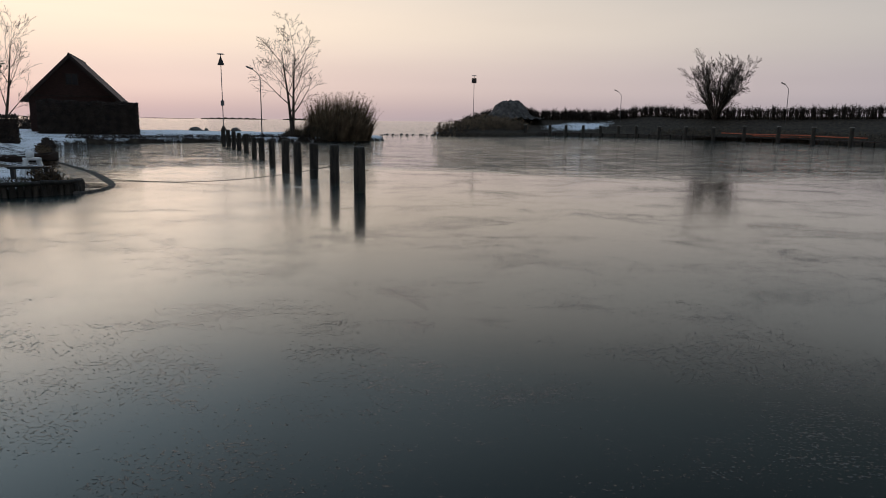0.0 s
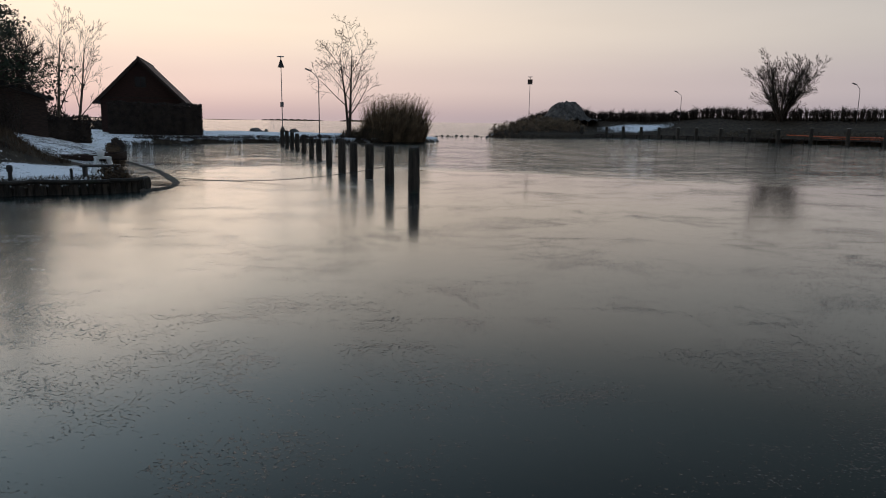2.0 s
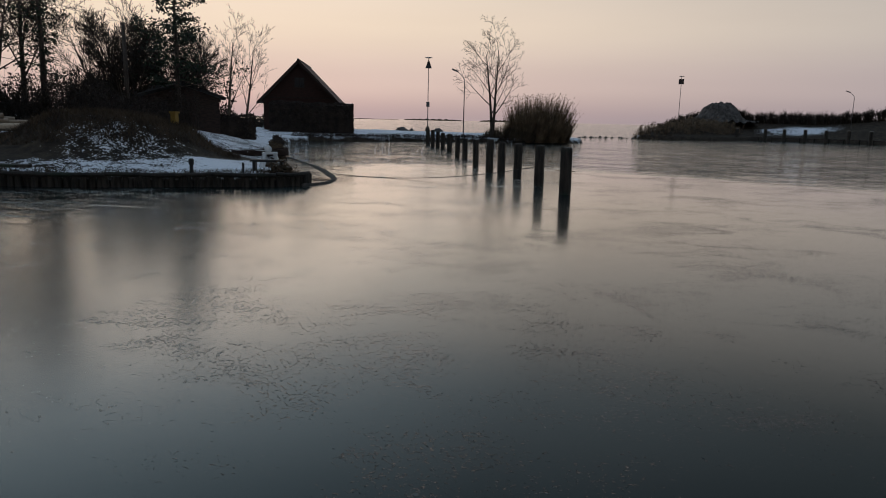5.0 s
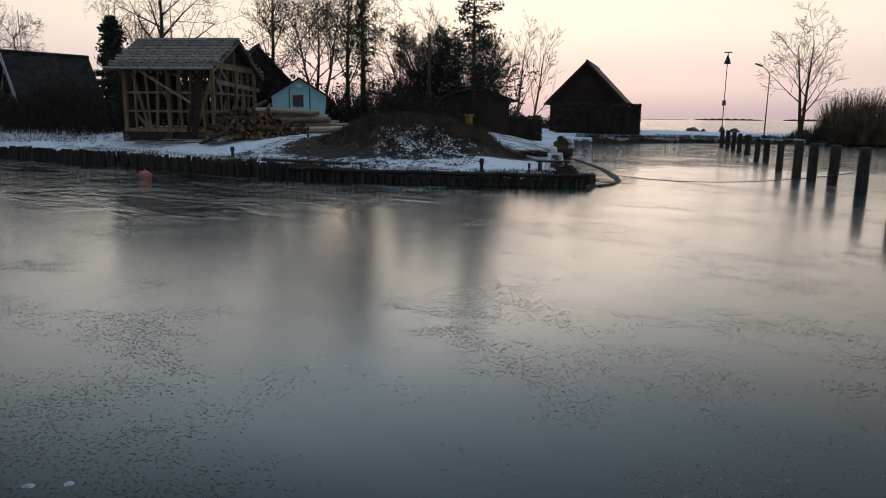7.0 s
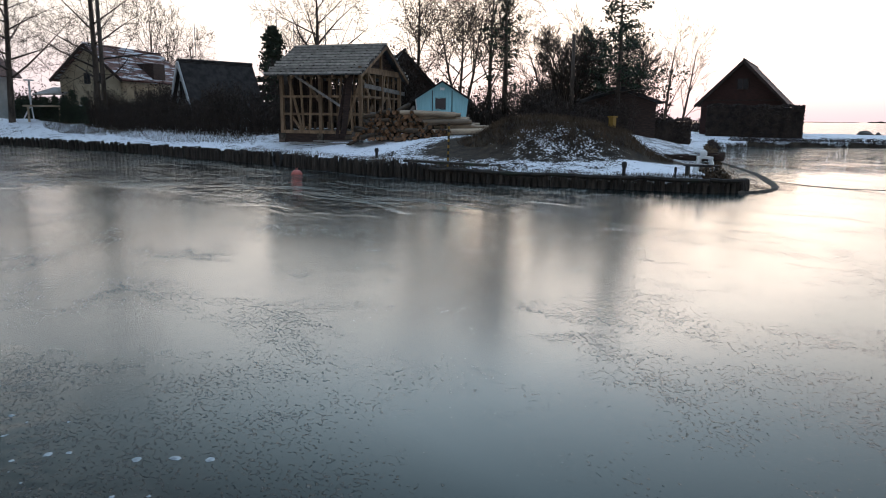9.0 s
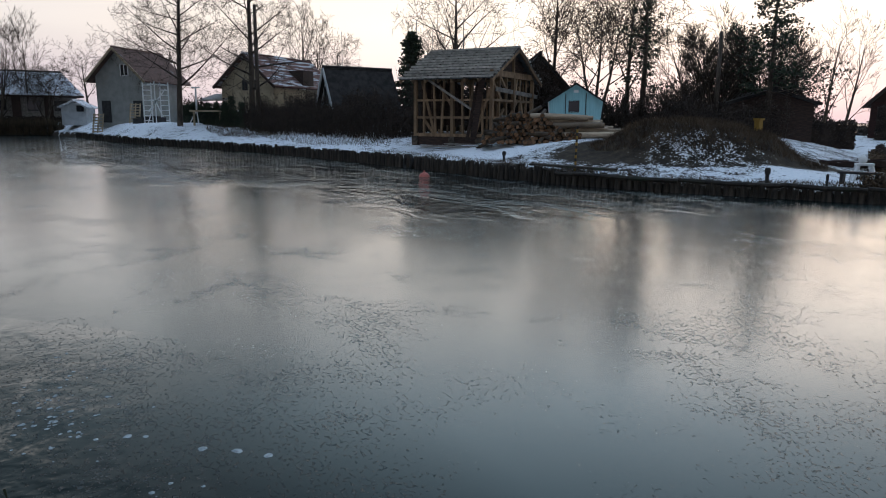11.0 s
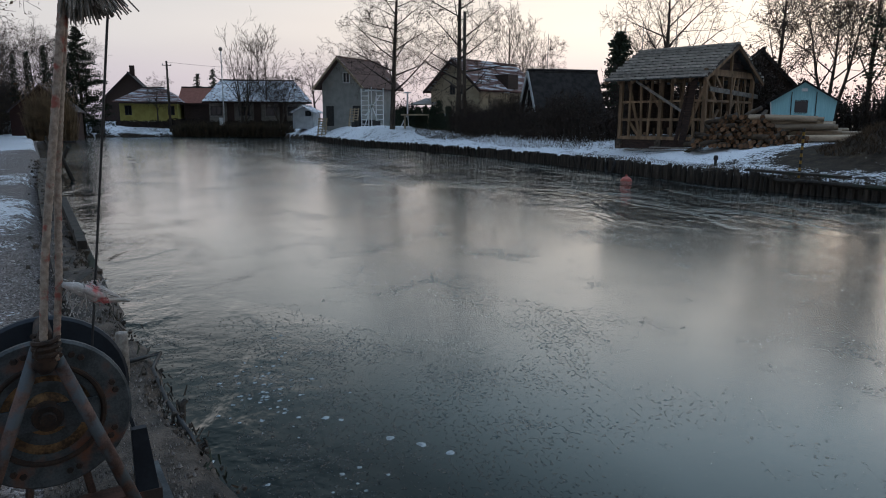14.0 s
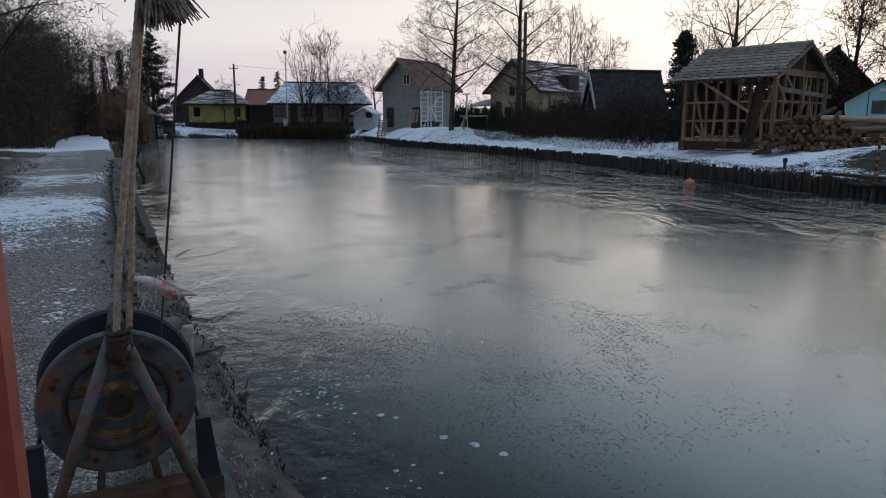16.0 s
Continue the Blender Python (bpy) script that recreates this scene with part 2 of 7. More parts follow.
M_black = surface("black_rubber", (0.008, 0.008, 0.009), (0.02, 0.02, 0.022), 6, 0.7)


def ground_material():
    m = bpy.data.materials.new("snowy_ground")
    m.use_nodes = True
    n, l = m.node_tree.nodes, m.node_tree.links
    bs = n["Principled BSDF"]
    co = n.new("ShaderNodeTexCoord")

    def noise_tex(scale, detail=7):
        t = n.new("ShaderNodeTexNoise")
        t.inputs["Scale"].default_value, t.inputs["Detail"].default_value = scale, detail
        t.inputs["Roughness"].default_value = 0.62
        l.new(co.outputs["Object"], t.inputs["Vector"])
        return t.outputs[0]
    a, b, c = noise_tex(0.35), noise_tex(2.6), noise_tex(14, 5)
    at = n.new("ShaderNodeAttribute")
    at.attribute_name = "snow"
    gr = n.new("ShaderNodeAttribute")
    gr.attribute_name = "gravel"
    earth = ramp_node(n, l, b, [(0.35, (0.018, 0.013, 0.009)), (0.55, (0.042, 0.031, 0.021)), (0.72, (0.085, 0.064, 0.040))])
    stones = n.new("ShaderNodeTexVoronoi")
    stones.inputs["Scale"].default_value = 62
    l.new(co.outputs["Object"], stones.inputs["Vector"])
    tone = n.new("ShaderNodeSeparateColor")
    l.new(stones.outputs["Color"], tone.inputs[0])
    pebbles = ramp_node(n, l, tone.outputs[0], [(0.0, (0.085, 0.071, 0.065)), (0.6, (0.215, 0.185, 0.172)), (0.9, (0.34, 0.30, 0.285)), (1.0, (0.52, 0.48, 0.46))], False)
    base = mix_node(n, l, gr.outputs["Fac"], earth, pebbles)
    s = math_node(n, l, "ADD", at.outputs["Fac"], math_node(n, l, "MULTIPLY", math_node(n, l, "SUBTRACT", a, 0.5), 0.9))
    s = math_node(n, l, "ADD", s, math_node(n, l, "MULTIPLY", math_node(n, l, "SUBTRACT", b, 0.5), 1.1))
    s = math_node(n, l, "ADD", s, math_node(n, l, "MULTIPLY", math_node(n, l, "SUBTRACT", c, 0.5), 1.5))
    mask = ramp_node(n, l, s, [(0.44, (0, 0, 0)), (0.60, (1, 1, 1))])
    white = ramp_node(n, l, c, [(0.3, (0.66, 0.70, 0.76)), (0.7, (0.82, 0.84, 0.87))])
    l.new(mix_node(n, l, mask, base, white), bs.inputs["Base Color"])
    bs.inputs["Roughness"].default_value = 0.9
    bs.inputs["Specular IOR Level"].default_value = 0.25
    h = math_node(n, l, "ADD", math_node(n, l, "MULTIPLY", mask, 0.5), math_node(n, l, "MULTIPLY", c, 0.7))
    h = math_node(n, l, "ADD", h, math_node(n, l, "MULTIPLY", math_node(n, l, "MULTIPLY", stones.outputs["Distance"], gr.outputs["Fac"]), -0.8))
    bp = n.new("ShaderNodeBump")
    bp.inputs["Strength"].default_value, bp.inputs["Distance"].default_value = 0.7, 0.05
    l.new(h, bp.inputs["Height"])
    l.new(bp.outputs[0], bs.inputs["Normal"])
    return m


def ice_material():
    """Thin grey-green harbour ice: a gloss that varies, crumbs of frost in drifts, cracks, rippled ice by the banks and the mouth."""
    m = bpy.data.materials.new("harbour_ice")
    m.use_nodes = True
    n, l = m.node_tree.nodes, m.node_tree.links
    bs = n["Principled BSDF"]
    co = n.new("ShaderNodeTexCoord")

    def noise_tex(scale, detail=6, mapping=(1, 1, 1), warp=0.0, shift=0.0):
        mp = n.new("ShaderNodeMapping")
        mp.inputs["Scale"].default_value = mapping
        mp.inputs["Location"].default_value = (shift, shift * 0.7, 0)
        l.new(co.outputs["Object"], mp.inputs[0])
        t = n.new("ShaderNodeTexNoise")
        t.inputs["Scale"].default_value, t.inputs["Detail"].default_value = scale, detail
        t.inputs["Distortion"].default_value = warp
        l.new(mp.outputs[0], t.inputs["Vector"])
        return t.outputs[0]

    def mul(a, b):
        return math_node(n, l, "MULTIPLY", a, b)

    def add(a, b):
        return math_node(n, l, "ADD", a, b)

    def step(v, lo, hi):
        return ramp_node(n, l, v, [(lo, (0, 0, 0)), (hi, (1, 1, 1))])
    big, mid, small = noise_tex(0.12, 4), noise_tex(0.55, 5), noise_tex(3.2, 5)
    at = n.new("ShaderNodeAttribute")
    at.attribute_name = "rough"
    band = step(noise_tex(0.22, 5, (0.35, 1, 1), 0.4), 0.40, 0.52)
    rippled = mul(at.outputs["Fac"], add(mul(band, 0.5), 0.55))
    clear = ramp_node(n, l, mid, [(0.3, (0.001, 0.003, 0.004)), (0.7, (0.002, 0.006, 0.007))])
    cloudy = ramp_node(n, l, noise_tex(0.35, 5, (0.6, 1, 1), 0.3), [(0.32, (0.016, 0.036, 0.038)), (0.68, (0.034, 0.064, 0.066))])
    ml = n.new("ShaderNodeAttribute")
    ml.attribute_name = "milky"
    body = mix_node(n, l, ml.outputs["Fac"], clear, cloudy)
    # refrozen crumbs: flat irregular flakes that gather in drifts and along old cracks
    drift = step(add(mul(noise_tex(0.42, 4, (1, 1.4, 1), 0.5), 0.75), mul(noise_tex(2.2, 4), 0.32)), 0.42, 0.68)
    seam = n.new("ShaderNodeTexVoronoi")
    seam.feature = "DISTANCE_TO_EDGE"
    seam.inputs["Scale"].default_value = 0.42
    bend = n.new("ShaderNodeMapping")
    bend.inputs["Scale"].default_value = (1.0, 1.7, 1)
    l.new(co.outputs["Object"], bend.inputs[0])
    offset = n.new("ShaderNodeTexNoise")
    offset.inputs["Scale"].default_value = 0.8
    l.new(co.outputs["Object"], offset.inputs["Vector"])
    moved = n.new("ShaderNodeVectorMath")
    moved.operation = "ADD"
    l.new(bend.outputs[0], moved.inputs[0])
    l.new(offset.outputs["Color"], moved.inputs[1])
    l.new(moved.outputs[0], seam.inputs["Vector"])
    lines = mul(ramp_node(n, l, seam.outputs["Distance"], [(0.01, (1, 1, 1)), (0.07, (0, 0, 0))]), step(noise_tex(0.7, 4, shift=9.0), 0.47, 0.55))
    grain = add(mul(noise_tex(33, 2, (1, 1.2, 1), 0.5), 0.82), mul(noise_tex(9, 2, (1, 1, 1), 0.3, 4.0), 0.20))
    odds = add(mul(drift, 0.15), mul(lines, 0.05))
    over = math_node(n, l, "SUBTRACT", add(grain, odds), 0.70, True)
    flakes = math_node(n, l, "MULTIPLY", over, 14.0, True)
    colour = mix_node(n, l, mul(flakes, 0.10), body, (0.34, 0.40, 0.42))
    l.new(colour, bs.inputs["Base Color"])
    r = add(mul(big, 0.09), add(mul(small, 0.04), 0.035))
    r = add(r, mul(ml.outputs["Fac"], add(mul(mid, 0.08), 0.055)))
    plate = step(noise_tex(0.7, 6, (0.4, 1, 1), 0.3), 0.46, 0.54)
    r = mul(add(r, mul(flakes, 0.12)), math_node(n, l, "SUBTRACT", 1.0, mul(rippled, 0.75)))
    l.new(r, bs.inputs["Roughness"])
    bs.inputs["IOR"].default_value = 1.34
    h = mul(flakes, 0.0052)
    h = add(h, mul(noise_tex(0.9, 3), 0.0009))
    h = add(h, mul(noise_tex(46, 3), 0.00035))
    chop = add(mul(noise_tex(0.8, 3, (1, 1, 1), 0.4), 0.16), mul(noise_tex(2.6, 3, (1, 1, 1), 0.4), 0.14))
    chop = add(chop, mul(noise_tex(7.0, 2, (1, 1, 1), 0.3), 0.045))
    h = add(h, mul(mul(chop, add(mul(plate, 0.5), 0.5)), rippled))
    bp = n.new("ShaderNodeBump")
    bp.inputs["Strength"].default_value, bp.inputs["Distance"].default_value = 1.0, 1.0
    l.new(h, bp.inputs["Height"])
    l.new(bp.outputs[0], bs.inputs["Normal"])
    # the clear top skin of the plate reflects a second time
    l.new(add(mul(ml.outputs["Fac"], 0.72), 0.28), bs.inputs["Coat Weight"])
    l.new(add(mul(ml.outputs["Fac"], 0.24), 1.31), bs.inputs["Coat IOR"])
    l.new(r, bs.inputs["Coat Roughness"])
    l.new(bp.outputs[0], bs.inputs["Coat Normal"])
    return m


def water_material():
    m = bpy.data.materials.new("lake_water")
    m.use_nodes = True
    n, l = m.node_tree.nodes, m.node_tree.links
    bs = n["Principled BSDF"]
    bs.inputs["Base Color"].default_value = (0.03, 0.05, 0.06, 1)
    bs.inputs["Roughness"].default_value = 0.12
    bs.inputs["IOR"].default_value = 1.33
    co = n.new("ShaderNodeTexCoord")
    t = n.new("ShaderNodeTexNoise")
    t.inputs["Scale"].default_value, t.inputs["Detail"].default_value = 0.9, 6
    l.new(co.outputs["Object"], t.inputs["Vector"])
    bp = n.new("ShaderNodeBump")
    bp.inputs["Strength"].default_value, bp.inputs["Distance"].default_value = 1.0, 0.30
    l.new(t.outputs[0], bp.inputs["Height"])
    l.new(bp.outputs[0], bs.inputs["Normal"])
    return m

# ---- mesh helpers ----
class Shape:
    """Collects vertices and faces of one mesh."""

    def __init__(self):
        self.v, self.f = [], []

    def box(self, c, s, rz=0.0, m=None):
        a, b, d = s[0] / 2, s[1] / 2, s[2] / 2
        rot = m if m is not None else Matrix.Rotation(radians(rz), 3, "Z")
        i, c = len(self.v), Vector(c)
        for x, y, z in ((-a, -b, -d), (a, -b, -d), (a, b, -d), (-a, b, -d), (-a, -b, d), (a, -b, d), (a, b, d), (-a, b, d)):
            self.v.append(tuple(c + rot @ Vector((x, y, z))))
        for q in ((3, 2, 1, 0), (4, 5, 6, 7), (0, 1, 5, 4), (1, 2, 6, 5), (2, 3, 7, 6), (3, 0, 4, 7)):
            self.f.append(tuple(i + k for k in q))
        return self

    def beam(self, p, q, w, h):
        """A squared bar from p to q, w wide and h deep."""
        p, q = Vector(p), Vector(q)
        d = q - p
        rot = d.to_track_quat("Z", "Y").to_matrix()
        return self.box((p + q) / 2, (w, h, d.length), m=rot)

    def tube(self, pts, radii, n=6, cap=True):
        pts = [Vector(p) for p in pts]
        if isinstance(radii, (int, float)):
            radii = [radii] * len(pts)
        base = len(self.v)
        d = (pts[1] - pts[0]).normalized()
        side = d.cross(Vector((0.31, 0.17, 0.93)))
        if side.length < 0.1:
            side = d.cross(Vector((1, 0, 0)))
        side.normalize()
        for k, p in enumerate(pts):
            d = (pts[min(k + 1, len(pts) - 1)] - pts[max(k - 1, 0)])
            if d.length > 1e-9:
                d.normalize()
            side = side - d * side.dot(d)
            side.normalize()
            up = d.cross(side)
            for j in range(n):
                a = 2 * math.pi * j / n
                self.v.append(tuple(p + (side * math.cos(a) + up * math.sin(a)) * radii[k]))
        for k in range(len(pts) - 1):
            for j in range(n):
                a, b = base + k * n + j, base + k * n + (j + 1) % n
                self.f.append((a, b, b + n, a + n))
        if cap:
            self.f.append(tuple(base + j for j in reversed(range(n))))
            self.f.append(tuple(base + (len(pts) - 1) * n + j for j in range(n)))
        return self

    def poly(self, pts):
        i = len(self.v)
        self.v += [tuple(p) for p in pts]
        self.f.append(tuple(range(i, i + len(pts))))
        return self

    def slab(self, pts, thick):
        """A flat polygon with thickness along its normal, downwards."""
        pts = [Vector(p) for p in pts]
        nrm = (pts[1] - pts[0]).cross(pts[2] - pts[0]).normalized() * thick
        i, k = len(self.v), len(pts)
        self.v += [tuple(p) for p in pts] + [tuple(p - nrm) for p in pts]
        self.f.append(tuple(range(i, i + k)))
        self.f.append(tuple(range(i + 2 * k - 1, i + k - 1, -1)))
        for j in range(k):
            a, b = i + j, i + (j + 1) % k
            self.f.append((b, a, a + k, b + k))
        return self

    def mesh(self, name, mat, smooth=False):
        me = bpy.data.meshes.new(name)
        me.from_pydata(self.v, [], self.f)
        if mat:
            me.materials.append(mat)
        if smooth:
            me.polygons.foreach_set("use_smooth", [True] * len(me.polygons))
        me.update()
        return me


def part(name, shape, mat, parent=None, label="", smooth=False):
    ob = new(name, shape.mesh(name, mat, smooth))
    if parent:
        ob.parent = parent
    if label:
        tagged(ob, label)
    return ob


def thing(name, m, label, category, group="", kind=""):
    ob = new(name)
    ob.matrix_world = m
    return tagged(ob, label, category, group, kind)


def solo(name, shape, mat, m, label, category, group="", kind="", smooth=False):
    ob = new(name, shape.mesh(name, mat, smooth))
    ob.matrix_world = m
    return tagged(ob, label, category, group, kind)


# ---- the plan of the shores: one outline of all the land round the harbour ----
SHORE = [(-90.5, -0.6), (-80, 2.3), (-61, 5.1), (-52, 8.1), (-47, 9.6), (-38, 11.6), (-30, 12.7), (-24, 13.4), (-20, 13.7), (-16.4, 14.4), (-13.5, 15.6),
         (-11.3, 16.9), (-9.8, 17.7), (-9.5, 18.5), (-10.1, 19.4), (-12.2, 22), (-15, 28), (-20, 37), (-25.2, 46.8), (-26.1, 51.3), (-22.4, 55.8), (-18.5, 60.4),
         (-14.6, 62.8), (-10.9, 64.1), (-6.6, 66.6), (-4.8, 70.7), (-5.3, 76.7), (-13.3, 78.5), (-26.4, 80.3), (-51.6, 91.8), (-90, 115), (-400, 240), (-4500, 900),
         (-4500, -4500), (4500, -4500), (4500, 1500), (600, 500), (120, 190), (40, 140), (2.8, 123.8), (-0.4, 108.8), (0.3, 98.8), (6.3, 97.4), (12.2, 102.0), (17.1, 108.1), (24.1, 106.7),
         (31.2, 100.9), (38.4, 90.5), (44.6, 79.6), (47.4, 67.7), (48.2, 51.7), (47, 30), (40, 12), (25, 4.6), (6, 2.0), (1, 1.05), (-2, 0.37), (-3.3, -0.09),
         (-7.4, -1.65), (-17.4, -5.0), (-30.7, -9.2), (-50, -15.6), (-70, -22.3), (-80, -24.8), (-88, -25), (-95, -22.5), (-95.6, -15), (-93.2, -6)]


def land_distance(px, py):
    """Metres inland of the shore line; negative over the water."""
    inside = np.zeros(px.shape, bool)
    best = np.full(px.shape, 1e9)
    k = len(SHORE)
    for i in range(k):
        (ax, ay), (bx, by) = SHORE[i], SHORE[(i + 1) % k]
        dx, dy = bx - ax, by - ay
        u = np.clip(((px - ax) * dx + (py - ay) * dy) / (dx * dx + dy * dy), 0, 1)
        best = np.minimum(best, np.hypot(px - ax - u * dx, py - ay - u * dy))
        cross = (ay > py) != (by > py)
        if dy:
            inside ^= cross & (px < ax + (py - ay) / dy * dx)
    return np.where(inside, best, -best)


def ease(x):
    x = np.clip(x, 0, 1)
    return x * x * (3 - 2 * x)


def wave(x, y, s, ph=0.0):
    """Cheap smooth unevenness, -1 to 1."""
    return (np.sin(x * s + 1.3 * np.sin(y * s * 0.7 + ph) + ph) + np.sin(y * s * 1.13 + 1.7 * np.sin(x * s * 0.6 + 2 * ph) - ph)
            + 0.6 * np.sin((x + y) * s * 1.9 + ph * 3)) / 2.6


def region(x, y):
    """Which shore a place belongs to: north bank by the canal, point with the house, east dike, west end, south quay."""
    east = (x > 0.5) & (y > 8)
    point = (~east) & (y > 34)
    south = (~east) & (y < 0.335 * x + 1.9)
    west = (~east) & (x < -89.5) & (y < 8) & ((x < -93) | ~south)
    south = south & ~west
    north = ~(east | point | south | west)
    return north, point, east, west, south


def ground_height(x, y):
    s = land_distance(x, y)
    north, point, east, west, south = region(x, y)
    top = np.full(x.shape, 0.45)
    top = np.where(north, 0.42 - 0.13 * ease((x + 18) / 4) + 0.80 * ease(s / 5.5) + 0.30 * ease((s - 4) / 12) * ease((-x - 24) / 14) + 0.30 * ease((s - 4) / 22)
                   + 0.62 * ease(s / 3.0) * ease((-x - 54) / 8) * (1 - ease((s - 2) / 7)), top)
    top = np.where(point, 0.40 + 0.35 * ease(s / 9), top)
    top = np.where(east, 0.45 + 1.1 * ease(s / 5) + 1.75 * ease((s - 3) / 9), top)
    top = np.where(west, 0.45 + 1.5 * ease(s / 7), top)
    top = np.where(south, 0.44 + 0.5 * ease((s - 25) / 40), top)
    rough = np.where(south, 0.012, 0.05)
    top = top + rough * (wave(x, y, 0.9) + 0.6 * wave(x, y, 2.7, 1.0)) * ease(s / 2)
    # the grassed spoil heap on the north bank
    e = ((x + 16.6) * 0.78 + (y - 19.6) * 0.62) / 3.4, (-(x + 16.6) * 0.62 + (y - 19.6) * 0.78) / 2.15
    r = np.sqrt(e[0] ** 2 + e[1] ** 2) + 0.08 * wave(x, y, 1.1, 2.0)
    top = top + 0.70 * ease((1.08 - r) / 0.50) * (1 + 0.07 * wave(x, y, 1.7))
    # the low rough strip before the dark cottage
    r2 = np.sqrt(((x + 41) / 8) ** 2 + ((y - 14.6 - 0.1 * (x + 41)) / 1.6) ** 2)
    top = top + 0.22 * ease((1 - r2) / 0.5)
    return np.where(s > 0.45, top, -0.9 + (top + 0.9) * ease((s + 0.45) / 0.9)), s


def build_ground():
    def axis(lo, hi, step, far):
        mid = np.arange(lo, hi + step / 2, step)
        out = np.array([2, 5, 10, 20, 45, 100, 250, 700, 1800, far])
        return np.concatenate([(lo - out)[::-1], mid, hi + out])
    xs, ys = axis(-130, 62, 0.5, 4300), axis(-50, 122, 0.5, 4300)
    gx, gy = np.meshgrid(xs, ys)
    z, s = ground_height(gx, gy)
    north, point, east, west, south = region(gx, gy)
    nx, ny = len(xs), len(ys)
    idx = np.arange(nx * ny).reshape(ny, nx)
    faces = np.stack([idx[:-1, :-1], idx[:-1, 1:], idx[1:, 1:], idx[1:, :-1]], -1).reshape(-1, 4)
    me = bpy.data.meshes.new("ground")
    me.from_pydata(np.stack([gx, gy, z], -1).reshape(-1, 3).tolist(), [], faces.tolist())
    snow = np.full(gx.shape, 0.12)
    snow = np.where(north, 0.72 - 0.35 * ease((s - 5) / 6) * (gx > -60), snow)
    snow = np.where(north & (gx > -22), 0.55, snow)
    e = np.sqrt((((gx + 16.6) * 0.78 + (gy - 19.6) * 0.62) / 4.8) ** 2 + ((-(gx + 16.6) * 0.62 + (gy - 19.6) * 0.78) / 2.8) ** 2)
    lit = ease(1.25 - np.hypot((gx + 14.9) * 0.72, gy - 17.9) / 2.2)
    snow = np.where(e < 1.02, 0.08 + 0.25 * lit, snow)
    snow = np.where(north & (gx > -13.5) & (gy > 17.2), 0.72, snow)
    snow = np.where(point, 0.72, snow)
    snow = np.where(west, 0.62, snow)
    path = ease((s - 0.9) / 0.8) * ease((6.0 - s) / 1.2) * south
    snow = np.where(south, 0.20 + 0.16 * path, snow)
    turf = south * (gx < -12) * (gx > -48) * ease((s - 2.1 - 0.09 * np.clip(-gx - 12, 0, 40)) / 0.5 + 0.3 * wave(gx, gy, 1.3))
    snow = snow - turf * 0.45
    for cx, cy, r, k in ((-13.0, -4.9, 2.1, 0.40), (-20, -6.8, 1.7, 0.32), (-9.3, -3.9, 1.6, 0.16), (-44, -17.6, 5.0, 0.75), (-58, -22, 12.0, 0.55), (-78, -26.5, 16.0, 0.6)):
        snow = snow + south * k * ease(1.3 - np.hypot((gx - cx) * 0.7, gy - cy) / r)
    snow = np.where(east, -0.25 + 0.95 * ease(1.2 - np.hypot((gx - 23) / 9.0, (gy - 111.4) / 3.6)), snow)
    snow = np.where(s < 0.35, 0.02, snow)
    gravel = south * ease((7.5 - s) / 1.5) * (1 - turf)
    for nm, val in (("snow", snow), ("gravel", gravel)):
        me.attributes.new(nm, "FLOAT", "POINT").data.foreach_set("value", val.astype(np.float32).ravel())
    me.materials.append(ground_material())
    me.polygons.foreach_set("use_smooth", [True] * len(me.polygons))
    me.update()
    return tagged(new("ground", me), "trodden earth and grass under patchy snow, gravel on the quay", "ground", kind="structure")


build_ground()


def level(x, y):
    """Height of the ground at one place."""
    return float(ground_height(np.array([float(x)]), np.array([float(y)]))[0][0])


def build_ice():
    xs = np.concatenate([[-140, -120], np.arange(-110, 66, 1.5), [80, 110]])
    ys = np.concatenate([[-50, -40], np.arange(-32, 100, 1.5)])
    gx, gy = np.meshgrid(xs, ys)
    s = -land_distance(gx, gy)
    mouth = ease((gy - 26 + 3 * wave(gx, gy, 0.22)) / 7)
    edge = 0.8 + np.maximum(gx + 29, -40) * 0.26
    north = ease((gy - edge + 1.6 * wave(gx, gy, 0.5)) / 4.5) * ease((-gx - 9) / 6)
    left = ease((1.6 - s + 0.7 * wave(gx, gy, 0.8)) / 2) * 0.30 * (gx < -1)
    far = ease((-gx - 26) / 20) * 0.30
    milky = ease((-gx - 0.3) / 3.5) * ease((s - 0.7 + 0.5 * wave(gx, gy, 0.7)) / 1.8) * (1 - mouth) * (1 - 0.9 * north)
    rough = np.clip(0.7 * mouth + 0.9 * north + left + far, 0, 1)
    nx, ny = len(xs), len(ys)
    idx = np.arange(nx * ny).reshape(ny, nx)
    faces = np.stack([idx[:-1, :-1], idx[:-1, 1:], idx[1:, 1:], idx[1:, :-1]], -1).reshape(-1, 4)
    me = bpy.data.meshes.new("harbour_ice")
    me.from_pydata(np.stack([gx, gy, 0 * gx], -1).reshape(-1, 3).tolist(), [], faces.tolist())
    for nm, val in (("rough", rough), ("milky", milky)):
        me.attributes.new(nm, "FLOAT", "POINT").data.foreach_set("value", val.astype(np.float32).ravel())
    me.materials.append(ice_material())
    me.update()
    tagged(new("water_ice", me), "thin grey-green harbour ice with frost crumbs and a dull gloss", "ice", kind="structure")
    sea = Shape().poly([(-4600, 99.25, -0.004), (4600, 99.25, -0.004), (4600, 4600, -0.004), (-4600, 4600, -0.004)])
    tagged(part("water", sea, water_material()), "open lake water with small ripples", "water", kind="structure")


build_ice()

